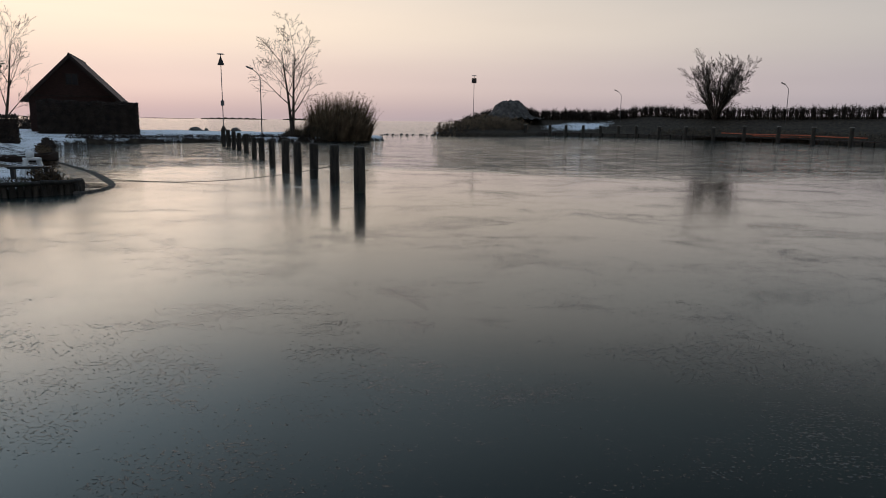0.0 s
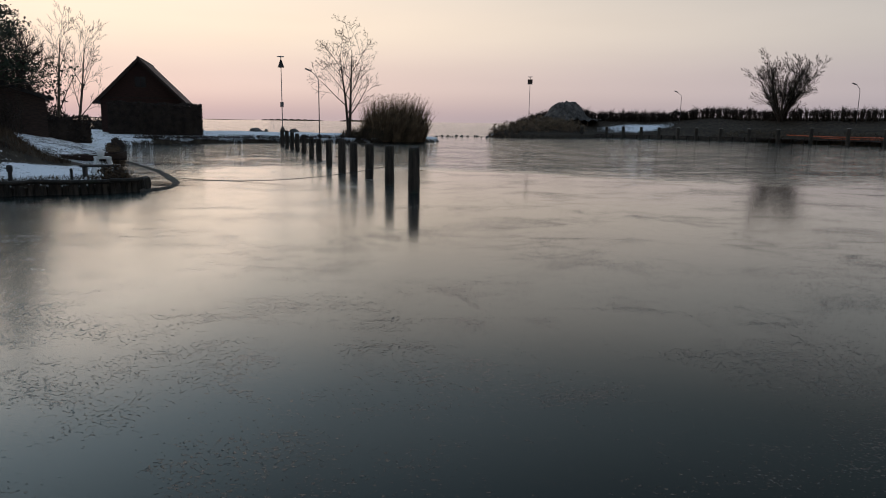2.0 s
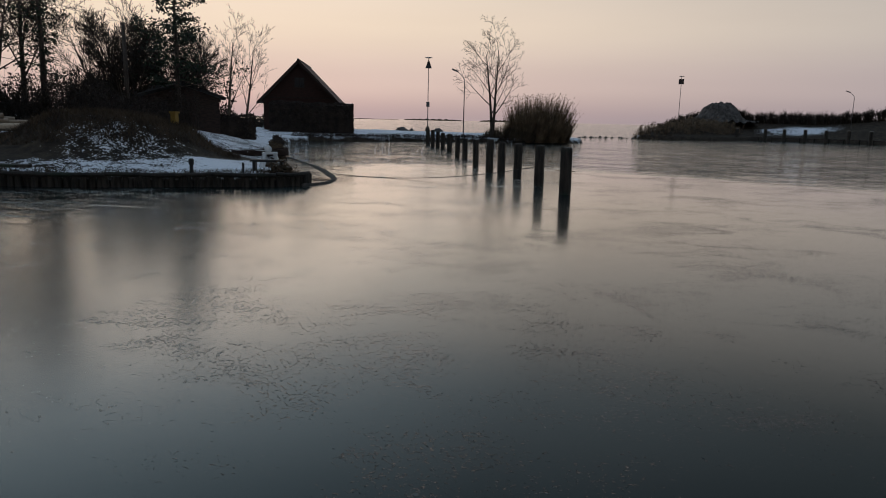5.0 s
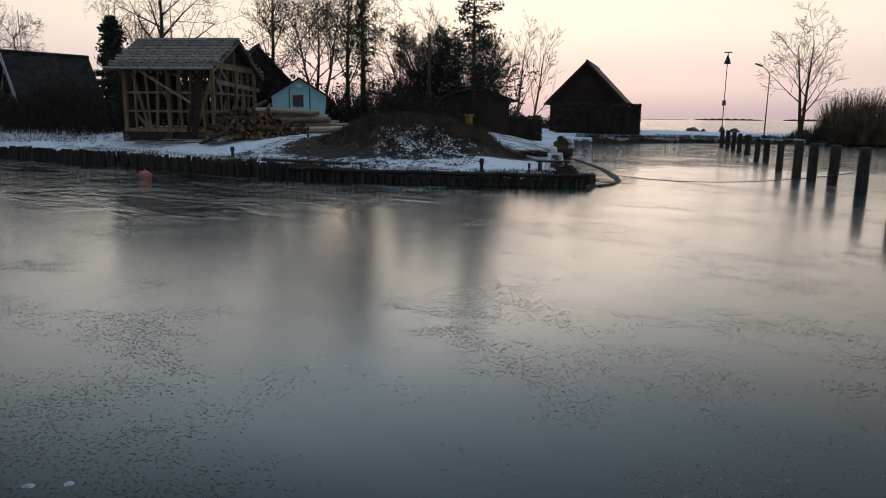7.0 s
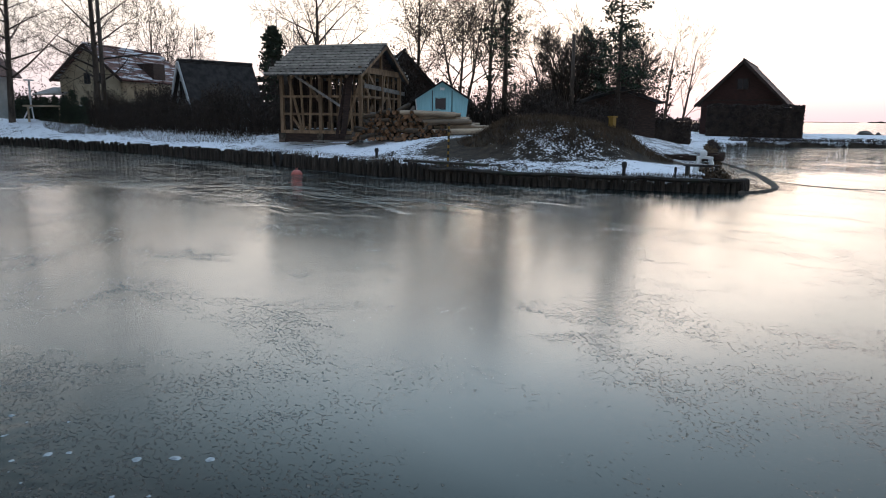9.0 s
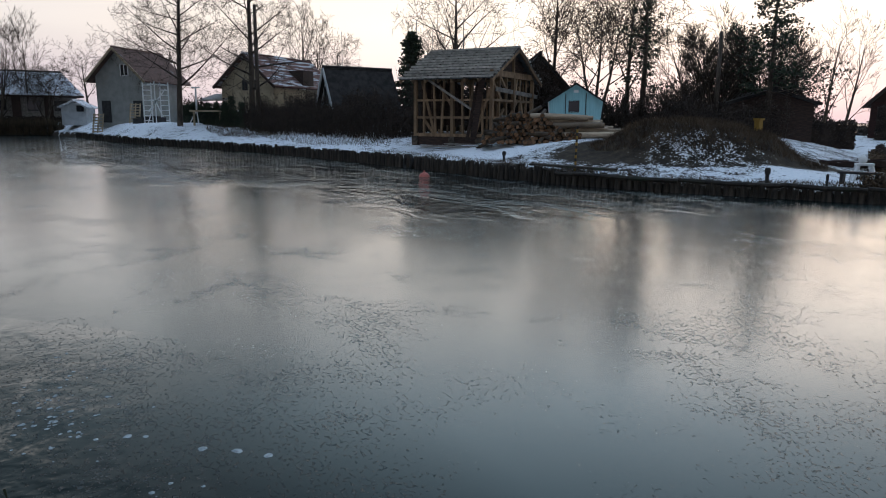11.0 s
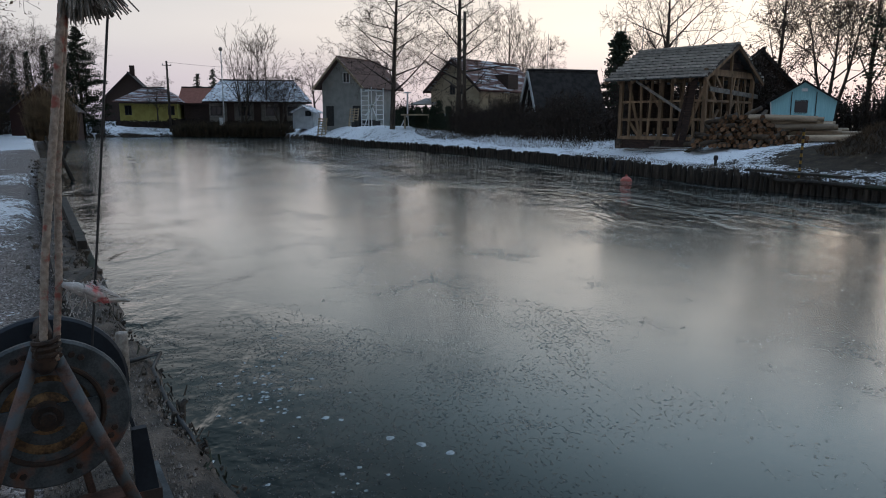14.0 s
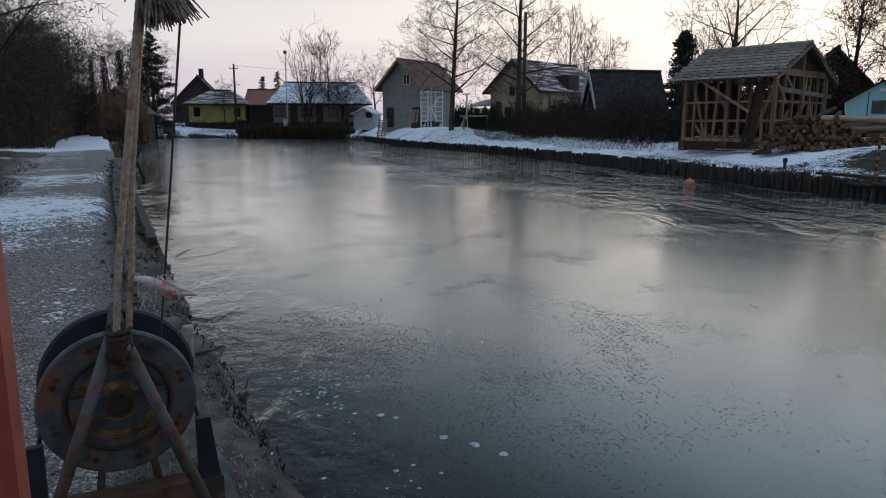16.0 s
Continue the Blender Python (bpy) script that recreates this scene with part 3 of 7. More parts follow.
# far low islands on the lake
for n_isl, (x0, x1, y0, hh) in enumerate(((-640, -470, 1900, 5.0), (-430, -330, 1950, 5.5), (-1500, -660, 1900, 2.5))):
    isl = Shape()
    k = 40
    for j in range(k):
        a, b = x0 + (x1 - x0) * j / k, x0 + (x1 - x0) * (j + 1) / k
        ha = hh * (0.35 + 0.65 * abs(math.sin(j * 0.7 + n_isl)) * (1 - abs(2 * j / k - 1) ** 3))
        hb = hh * (0.35 + 0.65 * abs(math.sin((j + 1) * 0.7 + n_isl)) * (1 - abs(2 * (j + 1) / k - 1) ** 3))
        isl.poly([(a, y0, -0.5), (b, y0, -0.5), (b, y0, hb), (a, y0, ha)])
        isl.poly([(a, y0, ha), (b, y0, hb), (b, y0 + 40, -0.5), (a, y0 + 40, -0.5)])
    tagged(part("backdrop", isl, M_reeddark), "low dark reedy island far out on the lake", "island", kind="structure")

# ---- trees, bushes, reeds ----
def grow(shape, rng, p, d, length, r, depth, opt, tips):
    """One limb and all that it carries."""
    segs = 4 if depth >= opt["depth"] - 1 else (3 if depth > 1 else 2)
    pts, rad = [p.copy()], [r]
    q, dd = p.copy(), d.copy()
    for k in range(segs):
        wob = opt["wobble"] * (0.5 if depth == opt["depth"] else 1.0)
        dd = (dd + Vector((rng.uniform(-1, 1), rng.uniform(-1, 1), rng.uniform(-1, 1))) * wob + Vector((0, 0, opt["up"]))).normalized()
        q = q + dd * (length / segs)
        pts.append(q.copy())
        rad.append(max(r * (1 - (k + 1) / segs * opt["taper"]), opt["min_r"]))
    shape.tube(pts, rad, 7 if depth >= opt["depth"] else (5 if depth > 1 else 3), cap=False)
    if depth == 0:
        tips.append((pts[-1], dd))
        return
    n = opt["kids"][depth] if depth < len(opt["kids"]) else 4
    start = opt["start"] if depth == opt["depth"] else 0.25
    for i in range(n):
        u = start + (1 - start) * (i + rng.random()) / n
        x = u * segs
        k = min(int(x), segs - 1)
        at = pts[k].lerp(pts[k + 1], x - k)
        axis = (pts[k + 1] - pts[k]).normalized()
        az = i * 2.4 + rng.uniform(-0.5, 0.5)
        side = axis.orthogonal().normalized()
        side = (Matrix.Rotation(az, 3, axis) @ side).normalized()
        ang = radians(rng.uniform(*opt["angle"]))
        nd = (axis * math.cos(ang) + side * math.sin(ang)).normalized()
        shrink = (opt["ratio"] if depth == opt["depth"] else max(opt["ratio"], 0.54)) * rng.uniform(0.7, 1.15) * (1.0 - opt["cone"] * (u - start))
        here = r * (1 - u * opt["taper"])
        grow(shape, rng, at, nd, length * shrink, max(here * opt["thin"], opt["min_r"]), depth - 1, opt, tips)


TREE = dict(depth=4, kids=[0, 4, 4, 5, 11], start=0.28, wobble=0.09, up=0.035, taper=0.85, angle=(28, 55), ratio=0.50, thin=0.55, cone=0.35, min_r=0.006)


def bare_tree(x, y, h, r, seed, label, mat=None, leaf=None, leaf_n=2, lean=(0, 0), z=None, group="", stems=1, **over):
    opt = {**TREE, **over}
    rng = random.Random(seed)
    root = thing("tree", pose(x, y, (level(x, y) if z is None else z) - 0.08), label, "tree", group)
    trunk, crown, tips = Shape(), Shape(), []
    for sidx in range(stems):
        d = Vector((lean[0], lean[1], 1))
        if stems > 1:
            a = 6.283 * sidx / stems + rng.random()
            sp = opt.get("splay", 0.34) * (0.35 + 0.65 * rng.random() if stems > 6 else 1.0)
            d = Vector((lean[0] + sp * math.cos(a), lean[1] + sp * math.sin(a), 1))
        d.normalize()
        whole = Shape()
        o2 = dict(opt)
        grow(whole, rng, Vector((0, 0, 0)), d, h * opt.get("trunk", 0.86) * rng.uniform(0.9, 1.05), r, opt["depth"], o2, tips)
        cut = 5 * 7
        i0 = len(trunk.v)
        trunk.v += whole.v[:cut]
        nf = 4 * 7
        trunk.f += [tuple(i0 + a for a in q) for q in whole.f[:nf]]
        i1 = len(crown.v)
        crown.v += whole.v[cut:]
        crown.f += [tuple(i1 + a - cut for a in q) for q in whole.f[nf:]]
    part("trunk", trunk, mat or M_bark, root, smooth=True)
    part("crown", crown, M_twig, root)
    if leaf:
        lv = Shape()
        for p, d in tips:
            for _ in range(leaf_n):
                if rng.random() < 0.6:
                    leaf_quad(lv, rng, p + Vector((rng.uniform(-.2, .2), rng.uniform(-.2, .2), rng.uniform(-.25, .1))), rng.uniform(0.028, 0.062))
        part("foliage", lv, leaf, root)
    return root


def leaf_quad(sh, rng, p, s):
    a = Vector((rng.uniform(-1, 1), rng.uniform(-1, 1), rng.uniform(-1, 1))).normalized()
    b = a.orthogonal().normalized()
    i = len(sh.v)
    sh.v += [tuple(p - a * s), tuple(p + b * s * 0.6), tuple(p + a * s), tuple(p - b * s * 0.6)]
    sh.f.append((i, i + 1, i + 2, i + 3))


def conifer(x, y, h, rad, seed, label, dense=1.0, start=0.15, droop=0.15, z=None, irregular=0.35, size=0.22):
    rng = random.Random(seed)
    root = thing("tree", pose(x, y, (level(x, y) if z is None else z) - 0.05), label, "tree")
    tr = Shape().tube([(0, 0, 0), (0.05, 0.03, h * 0.5), (0, 0, h * 0.98)], [h * 0.02, h * 0.013, 0.02], 7)
    part("trunk", tr, M_bark, root, smooth=True)
    limbs, needles = Shape(), Shape()
    n = int(70 * dense * max(1.0, h / 8))
    for i in range(n):
        u = start + (1 - start) * (i / n) ** 0.9
        z0 = h * u
        reach = rad * ((1 - u) ** 0.75 + 0.05) * rng.uniform(1 - irregular, 1 + irregular * 0.6)
        a = i * 2.4 + rng.uniform(-0.4, 0.4)
        tip = Vector((math.cos(a) * reach, math.sin(a) * reach, z0 + reach * rng.uniform(-droop, 0.35)))
        b = Vector((0, 0, z0))
        mid = b.lerp(tip, 0.5) + Vector((0, 0, -0.06 * reach))
        limbs.tube([b, mid, tip], [0.03, 0.02, 0.008], 4, cap=False)
        clumps = max(3, int(reach * 4.5))
        for c in range(clumps):
            t = rng.uniform(0.25, 1.05)
            p = b.lerp(tip, t) + Vector((rng.uniform(-.2, .2), rng.uniform(-.2, .2), rng.uniform(-.05, .10))) * (0.3 + reach * 0.3)
            for _ in range(int(15 * dense)):
                q = p + Vector((rng.gauss(0, .10 + .05 * reach), rng.gauss(0, .10 + .05 * reach), rng.gauss(0, .05 + .04 * reach)))
                leaf_quad(needles, rng, q, size * rng.uniform(0.25, 0.62))
    tagged(part("limb_set", limbs, M_bark, root), kind="stuff")
    part("needles", needles, M_needle, root)
    return root


def thicket(name, pts, width, height, stems, leaves, seed, label, category, leaf_mat=None, leaf_size=0.07, lean=0.25, stem_r=0.012):
    """A strip of bare bushes along a line: many thin stems with side twigs and scattered dead leaves."""
    rng = random.Random(seed)
    st, lv = Shape(), Shape()
    seg = [(Vector(a), Vector(b)) for a, b in zip(pts, pts[1:])]
    total = sum((b - a).length for a, b in seg)

    def place():
        u = rng.random() * total
        for a, b in seg:
            k = (b - a).length
            if u <= k:
                d = (b - a) / k
                return a + d * u + Vector((-d.y, d.x)) * rng.uniform(-width / 2, width / 2)
            u -= k
        return seg[-1][1]
    xy = [place() for _ in range(stems)]
    zz = ground_height(np.array([p.x for p in xy]), np.array([p.y for p in xy]))[0]
    for p, z0 in zip(xy, zz):
        hh = height * rng.uniform(0.55, 1.05) * (0.8 + 0.2 * math.sin(p.x * 0.7 + p.y * 0.5))
        b = Vector((p.x, p.y, z0 - 0.05))
        t = b + Vector((rng.uniform(-lean, lean) * hh, rng.uniform(-lean, lean) * hh, hh))
        m = b.lerp(t, 0.5) + Vector((rng.uniform(-.1, .1), rng.uniform(-.1, .1), 0)) * hh
        st.tube([b, m, t], [stem_r * 1.5, stem_r, stem_r * 0.4], 3, cap=False)
        for _ in range(5):
            q = m.lerp(t, rng.uniform(-0.85, 0.9))
            e = q + Vector((rng.uniform(-.3, .3), rng.uniform(-.3, .3), rng.uniform(0.05, .4))) * hh * 0.5
            st.tube([q, e], [stem_r * 0.6, stem_r * 0.3], 3, cap=False)
            for _ in range(leaves):
                c = q.lerp(e, rng.random()) + Vector((rng.uniform(-.15, .15), rng.uniform(-.15, .15), rng.uniform(-.15, .15)))
                leaf_quad(lv, rng, c, leaf_size * rng.uniform(0.5, 1.2))
    root = thing(name, pose(0, 0, 0), label, category, kind="stuff")
    part("stems", st, M_twig, root)
    if leaves:
        part("foliage", lv, leaf_mat or M_hedge, root)
    return root


def clipped_hedge(pts, width, height, seed, label, z=None, size=0.06, density=260):
    """A dense clipped hedge: a dark twiggy core behind a shell of small leaves."""
    rng = random.Random(seed)
    core, lv = Shape(), Shape()
    for a, b in zip(pts, pts[1:]):
        a, b = Vector(a), Vector(b)
        d = b - a
        k = d.length
        z0 = min(level(a.x, a.y), level(b.x, b.y)) if z is None else z
        mid = (a + b) / 2
        core.box((mid.x, mid.y, z0 + height * 0.47), (k, width * 0.8, height * 0.94), math.degrees(math.atan2(d.y, d.x)))
        u, v = d.normalized(), Vector((-d.y, d.x)).normalized()
        for _ in range(int(density * (k * height * 2 + k * width + 2 * width * height))):
            s, t, w = rng.uniform(-0.01, 1.01), rng.uniform(-1, 1), rng.random()
            f = rng.random()
            if f < 0.62:
                t = 1 if rng.random() < 0.5 else -1
            elif f < 0.85:
                w = 1
            else:
                s = 0 if rng.random() < 0.5 else 1
            p = a + u * (s * k) + v * (t * width / 2)
            bulge = 0.06 * math.sin(p.x * 3 + p.y * 2) + 0.04 * math.sin(p.y * 5)
            q = Vector((p.x, p.y, z0 + w * height)) + Vector((v.x * t, v.y * t, 1)) * bulge + Vector((rng.gauss(0, .04), rng.gauss(0, .04), rng.gauss(0, .04)))
            leaf_quad(lv, rng, q, size * rng.uniform(0.5, 1.3))
    root = thing("hedge", pose(0, 0, 0), label, "hedge")
    part("core", core, M_hedge, root)
    part("foliage", lv, M_hedge, root)
    return root


def reed_bed(name, centre, rx, ry, n, h, seed, label, mat, plume=True, rz=0.0, edge_low=0.4, z=None):
    rng = random.Random(seed)
    sh, pl = Shape(), Shape()
    rot = Matrix.Rotation(radians(rz), 2)
    for _ in range(n):
        a, rr = rng.random() * 6.283, math.sqrt(rng.random())
        off = rot @ Vector((math.cos(a) * rr * rx, math.sin(a) * rr * ry))
        x, y = off.x, off.y
        hh = h * (1 - (1 - edge_low) * rr ** 4) * rng.uniform(0.32, 1.06) ** 0.7
        ln = Vector((x / rx * 0.30 + rng.gauss(0, .11) + 0.10, y / ry * 0.12 + rng.gauss(0, .07), 1)) * hh
        p = Vector((x, y, 0))
        t = p + ln
        m = p.lerp(t, 0.6) + Vector((0, 0, hh * 0.05))
        w = rng.uniform(0.012, 0.03)
        b = Vector((math.cos(a * 7), math.sin(a * 7), 0)) * w
        i = len(sh.v)
        sh.v += [tuple(p - b), tuple(p + b), tuple(m + b * .8), tuple(m - b * .8), tuple(t)]
        sh.f += [(i, i + 1, i + 2, i + 3), (i + 3, i + 2, i + 4)]
        if plume and rng.random() < 0.5:
            for _ in range(2):
                leaf_quad(pl, rng, t + Vector((rng.gauss(0, .03), rng.gauss(0, .03), rng.uniform(-.18, .05))), 0.055)
    zc = level(*centre) if z is None else z
    root = thing(name, pose(centre[0], centre[1], zc - 0.1), label, "reeds", kind="stuff")
    part("blades", sh, mat, root)
    if plume:
        part("plumes", pl, M_reed, root)
    return root


# ---- the row of mooring posts across the harbour ----
def mooring_post():
    rng = random.Random(3)
    root = thing("mooring_post", pose(0, 0, 0), "weathered round wooden mooring post standing in the ice", "post", "mooring posts in the harbour")
    sh = Shape()
    n, rings = 14, [(-0.5, 0.150), (0.0, 0.150), (0.25, 0.156), (0.6, 0.150), (0.95, 0.152), (1.18, 0.148), (1.235, 0.135), (1.25, 0.10)]
    for k, (z, r) in enumerate(rings):
        for j in range(n):
            a = 6.283 * j / n
            rr = r * (1 + 0.05 * math.sin(j * 2.1 + k) + rng.uniform(-.025, .025))
            sh.v.append((rr * math.cos(a), rr * math.sin(a), z + (rng.uniform(-.012, .012) if k > 4 else 0)))
    for k in range(len(rings) - 1):
        for j in range(n):
            a, b = k * n + j, k * n + (j + 1) % n
            sh.f.append((a, b, b + n, a + n))
    sh.f.append(tuple((len(rings) - 1) * n + j for j in range(n)))
    part("shaft", sh, M_post, root)
    part("bolt", Shape().tube([(-0.24, 0, 0.62), (0.24, 0, 0.62)], 0.014, 6), M_rustbrown, root, "rusty iron through-bolt")
    return root


POSTS = [(-1.67, 19.24, 1.30, 1.06), (-2.67, 21.30, 1.27, 0.95), (-3.82, 24.18, 1.22, 0.98), (-4.64, 25.42, 1.22, 0.95), (-5.24, 26.19, 1.28, 0.95),
         (-6.66, 30.04, 1.14, 0.85), (-8.45, 35.32, 1.05, 0.95), (-9.36, 37.34, 1.05, 0.85), (-11.11, 42.15, 1.12, 1.0), (-12.32, 44.94, 1.12, 0.9),
         (-13.33, 47.24, 1.18, 0.9), (-14.34, 49.45, 1.24, 0.95), (-15.66, 52.61, 1.24, 1.0)]
first = mooring_post()
for n_post, (px, py, ph, wide) in enumerate(POSTS):
    m = pose(px, py, 0, [0.5, -0.8, 0.3, 0.9, -0.4][n_post % 5], [0.3, 0.6, -0.7, 0.2][n_post % 4], n_post * 47) @ Matrix.Diagonal((wide, wide, ph / 1.25, 1))
    copy_thing(first, m)
for o in (*first.children_recursive, first):
    bpy.data.objects.remove(o)


def hanging(p, q, sag, n=16):
    p, q = Vector(p), Vector(q)
    return [p.lerp(q, k / n) - Vector((0, 0, sag * 4 * (k / n) * (1 - k / n))) for k in range(n + 1)]


solo("mooring_rope", Shape().tube(hanging((-2.68, 21.3, 0.62), (-10.05, 22.0, 0.06), 0.26, 24), 0.012, 5), M_cable, pose(0, 0, 0),
     "thin slack rope from a mooring post to the bank", "rope")

# ---- houses ----
def window_part(root, centre, w, h, nrm, frame_mat, depth=0.05):
    """A framed window on a wall whose outward direction is nrm (local)."""
    n = Vector(nrm).normalized()
    u = Vector((0, 0, 1)).cross(n).normalized()
    c = Vector(centre)
    fr = Shape()
    rot = Matrix((u, n, Vector((0, 0, 1)))).transposed()
    t = min(w, h) * 0.09
    for sx, sz, ww, hh in ((0, h / 2, w + t, t), (0, -h / 2, w + t, t), (-w / 2, 0, t, h), (w / 2, 0, t, h), (0, 0, t * 0.7, h)):
        fr.box(c + u * sx + Vector((0, 0, sz)) + n * depth * 0.5, (ww, depth, hh), m=rot)
    win = part("window", fr, frame_mat, root)
    part("pane", Shape().box(c + n * 0.012, (w - t * 0.5, 0.02, h - t * 0.5), m=rot), M_glass, win, "dark window pane")
    return win


def gable_house(name, m, w, l, eave, peak, wall, roof, label, over=0.45, front=0.5, verge=None, tiles=0, tile_mat=None, roof_t=0.14, base=-0.6):
    """Gable faces -y at y = 0, ridge along +y; z = 0 is the ground."""
    root = thing(name, m, label, "house")
    sh = Shape()
    a = w / 2
    for y0, y1 in ((0, 0.25), (l - 0.25, l)):
        sh.slab([(-a, y0, base), (a, y0, base), (a, y0, eave), (0, y0, peak - 0.12), (-a, y0, eave)], -0.0001)
        sh.slab([(-a, y1, eave), (0, y1, peak - 0.12), (a, y1, eave), (a, y1, base), (-a, y1, base)], 0.25)
    sh.box((-a + 0.125, l / 2, (eave + base) / 2), (0.25, l - 0.02, eave - base))
    sh.box((a - 0.125, l / 2, (eave + base) / 2), (0.25, l - 0.02, eave - base))
    part("wall", sh, wall, root)
    slope = (peak - eave) / a
    x1, z1 = a + over, eave - over * slope
    for sgn in (-1, 1):
        rf = Shape()
        pts = [(0, -front, peak), (sgn * x1, -front, z1), (sgn * x1, l + front, z1), (0, l + front, peak)]
        if sgn < 0:
            pts = pts[::-1]
        rf.slab(pts, roof_t)
        ob = part("roof", rf, roof, root)
        if tiles:
            tl = Shape()
            for k in range(tiles):
                u = (k + 0.5) / tiles
                p = Vector((sgn * x1 * u, 0, peak + (z1 - peak) * u))
                nrm = Vector((sgn * slope, 0, 1)).normalized()
                c = p + nrm * (0.02 if roof_t > 0 else 0)
                rot = Matrix((Vector((sgn, 0, -slope)).normalized(), Vector((0, 1, 0)), nrm)).transposed()
                tilt = rot @ Matrix.Rotation(radians(4 * 1), 3, "Y")
                tl.box((c.x, l / 2, c.z), (math.hypot(x1, z1 - peak) / tiles * 1.04, l + 2 * front, 0.035), m=tilt)
            part("tiles", tl, tile_mat or roof, root)
    if verge:
        vb = Shape()
        for sgn in (-1, 1):
            vb.beam((0, -front - 0.02, peak - 0.10), (sgn * x1, -front - 0.02, z1 - 0.10), 0.06, 0.22)
        part("bargeboard", vb, verge, root)
    part("ridge", Shape().tube([(0, -front - .02, peak + 0.03), (0, l + front + .02, peak + 0.03)], 0.10, 8), roof, root)
    return root


# the dark boarded house on the point
hz = level(-30.0, 59.2)
house = gable_house("house", pose(-29.7, 58.4, hz, 0, 0, 20), 6.5, 9, 2.95, 6.25, M_redwood, M_roofdark,
                    "dark red-brown boarded house with a steep tiled gable roof", over=0.45, front=0.7, tiles=13, tile_mat=M_rooftile, verge=M_darkwood)
window_part(house, (0, -0.02, 4.3), 0.9, 0.9, (0, -1, 0), M_darkwood)
part("gable_board", Shape().box((0, -0.03, 2.95), (6.5, 0.06, 0.12)), M_darkwood, house)
clipped_hedge([(-31.2, 55.7), (-28.9, 56.8), (-24.6, 58.7)], 1.4, 2.55, 4, "tall dark clipped hedge before the boarded house", density=120, size=0.08)

# the grey rendered house
gz = 1.62
grey = gable_house("house", pose(-75.3, 5.8, gz, 0, 0, 50), 5.0, 6.8, 4.55, 7.0, M_render, M_rooftile,
                   "unpainted grey rendered house with a brown tiled roof", over=0.75, front=0.7, verge=M_lightwood, tiles=16)
window_part(grey, (0.7, 0, 4.9), 0.8, 1.05, (0, -1, 0), M_white)
part("string_course", Shape().box((0, -0.015, 2.75), (5.22, 0.03, 0.05)), M_render, grey)
# no openings are cut: dark slabs on the wall stand for the unlit doorways
for xx in (-1.5, 1.95):
    part("door", Shape().box((xx, -0.03, 0.95), (0.95, 0.08, 2.1)), M_dark, grey, "dark slab standing in for the shade inside an open doorway")

# the cream house with a snow-dusted roof
cream = gable_house("house", pose(-60.3, 14.6, 1.4, 0, 0, 38), 5.4, 9.0, 3.65, 5.95, M_cream, M_tilesnow,
                    "cream house with a red-brown tiled roof dusted with snow", over=0.5, front=0.5, verge=M_darkwood, tiles=18, tile_mat=M_tilesnow)
window_part(cream, (-0.2, 0, 3.35), 0.5, 0.8, (0, -1, 0), M_dark)
window_part(cream, (0.85, 0, 3.35), 0.5, 0.8, (0, -1, 0), M_dark)
window_part(cream, (-0.6, 0, 0.9), 0.9, 0.7, (0, -1, 0), M_white)
dormer = Shape().box((2.3, 4.6, 4.1), (1.5, 1.6, 1.3))
part("dormer", dormer, M_darkwood, cream)

# the dark cottage
cot = gable_house("house", pose(-42.5, 15.4, 1.25, 0, 0, 3), 3.4, 4.3, 0.9, 3.9, M_whitewall, M_roofdark,
                  "small cottage with a very steep dark roof and white gable edges", over=0.15, front=0.25, verge=M_whitewall, tiles=14, tile_mat=M_roofdark)
window_part(cot, (0, 0, 2.2), 0.7, 1.0, (0, -1, 0), M_dark)

# the long bungalow at the canal's end
def bungalow(name, m, xs, ys, eave, ridge_z, ridge, wall, roof, label):
    root = thing(name, m, label, "house")
    x0, x1 = xs
    y0, y1 = ys
    w = Shape().box(((x0 + x1) / 2, (y0 + y1) / 2, eave / 2 - 0.4), (x1 - x0 - 1.2, y1 - y0 - 1.6, eave + 0.8))
    part("wall", w, wall, root)
    xm = (x0 + x1) / 2
    a, b = (xm, ridge[0], ridge_z), (xm, ridge[1], ridge_z)
    for k, pts in enumerate(([(x1, y0, eave), (x1, y1, eave), b, a], [(x0, y1, eave), (x0, y0, eave), a, b], [(x0, y0, eave), (x1, y0, eave), a], [(x1, y1, eave), (x0, y1, eave), b])):
        part("roof", Shape().slab(pts, 0.12), roof, root)
    part("ridge", Shape().tube([a, b], 0.14, 8), M_roofdark, root)
    part("fascia", Shape().box((x1 - 0.05, (y0 + y1) / 2, eave - 0.16), (0.1, y1 - y0, 0.2)), M_darkwood, root)
    return root


bz = 1.85
# the white wall takes the grey timber tone to paint in the eaves' shade
long_house = bungalow("house", pose(0, 0, bz), (-104.5, -95.6), (-10.7, 3.3), 2.75, 5.65, (-8.7, 1.1), M_greywood, M_roofsnow,
                      "long low white house, its wall greyed for shade, with a snow-covered hipped roof")
for yy in (-9, -5.5, -2.0, 0.8):
    window_part(long_house, (-96.18, yy, 1.5), 1.3, 1.1, (1, 0, 0), M_dark)
for yy in (-7.2, -3.8, -0.5):
    part("wall_post", Shape().box((-96.0, yy, 1.4), (0.22, 0.9, 2.9)), M_darkwood, long_house)
porch = bungalow("house", pose(0, 0, bz), (-113, -104), (-15.0, -9.6), 2.7, 5.0, (-14.9, -9.7), M_darkwood, M_roofred,
                 "low house end with a red tiled roof and a dark porch")
yel = bungalow("house", pose(0, 0, bz), (-110, -101.5), (-22.9, -13.9), 2.75, 4.75, (-19.8, -16.8), M_yellow, M_tilesnow,
               "yellow house with a low snow-dusted roof")
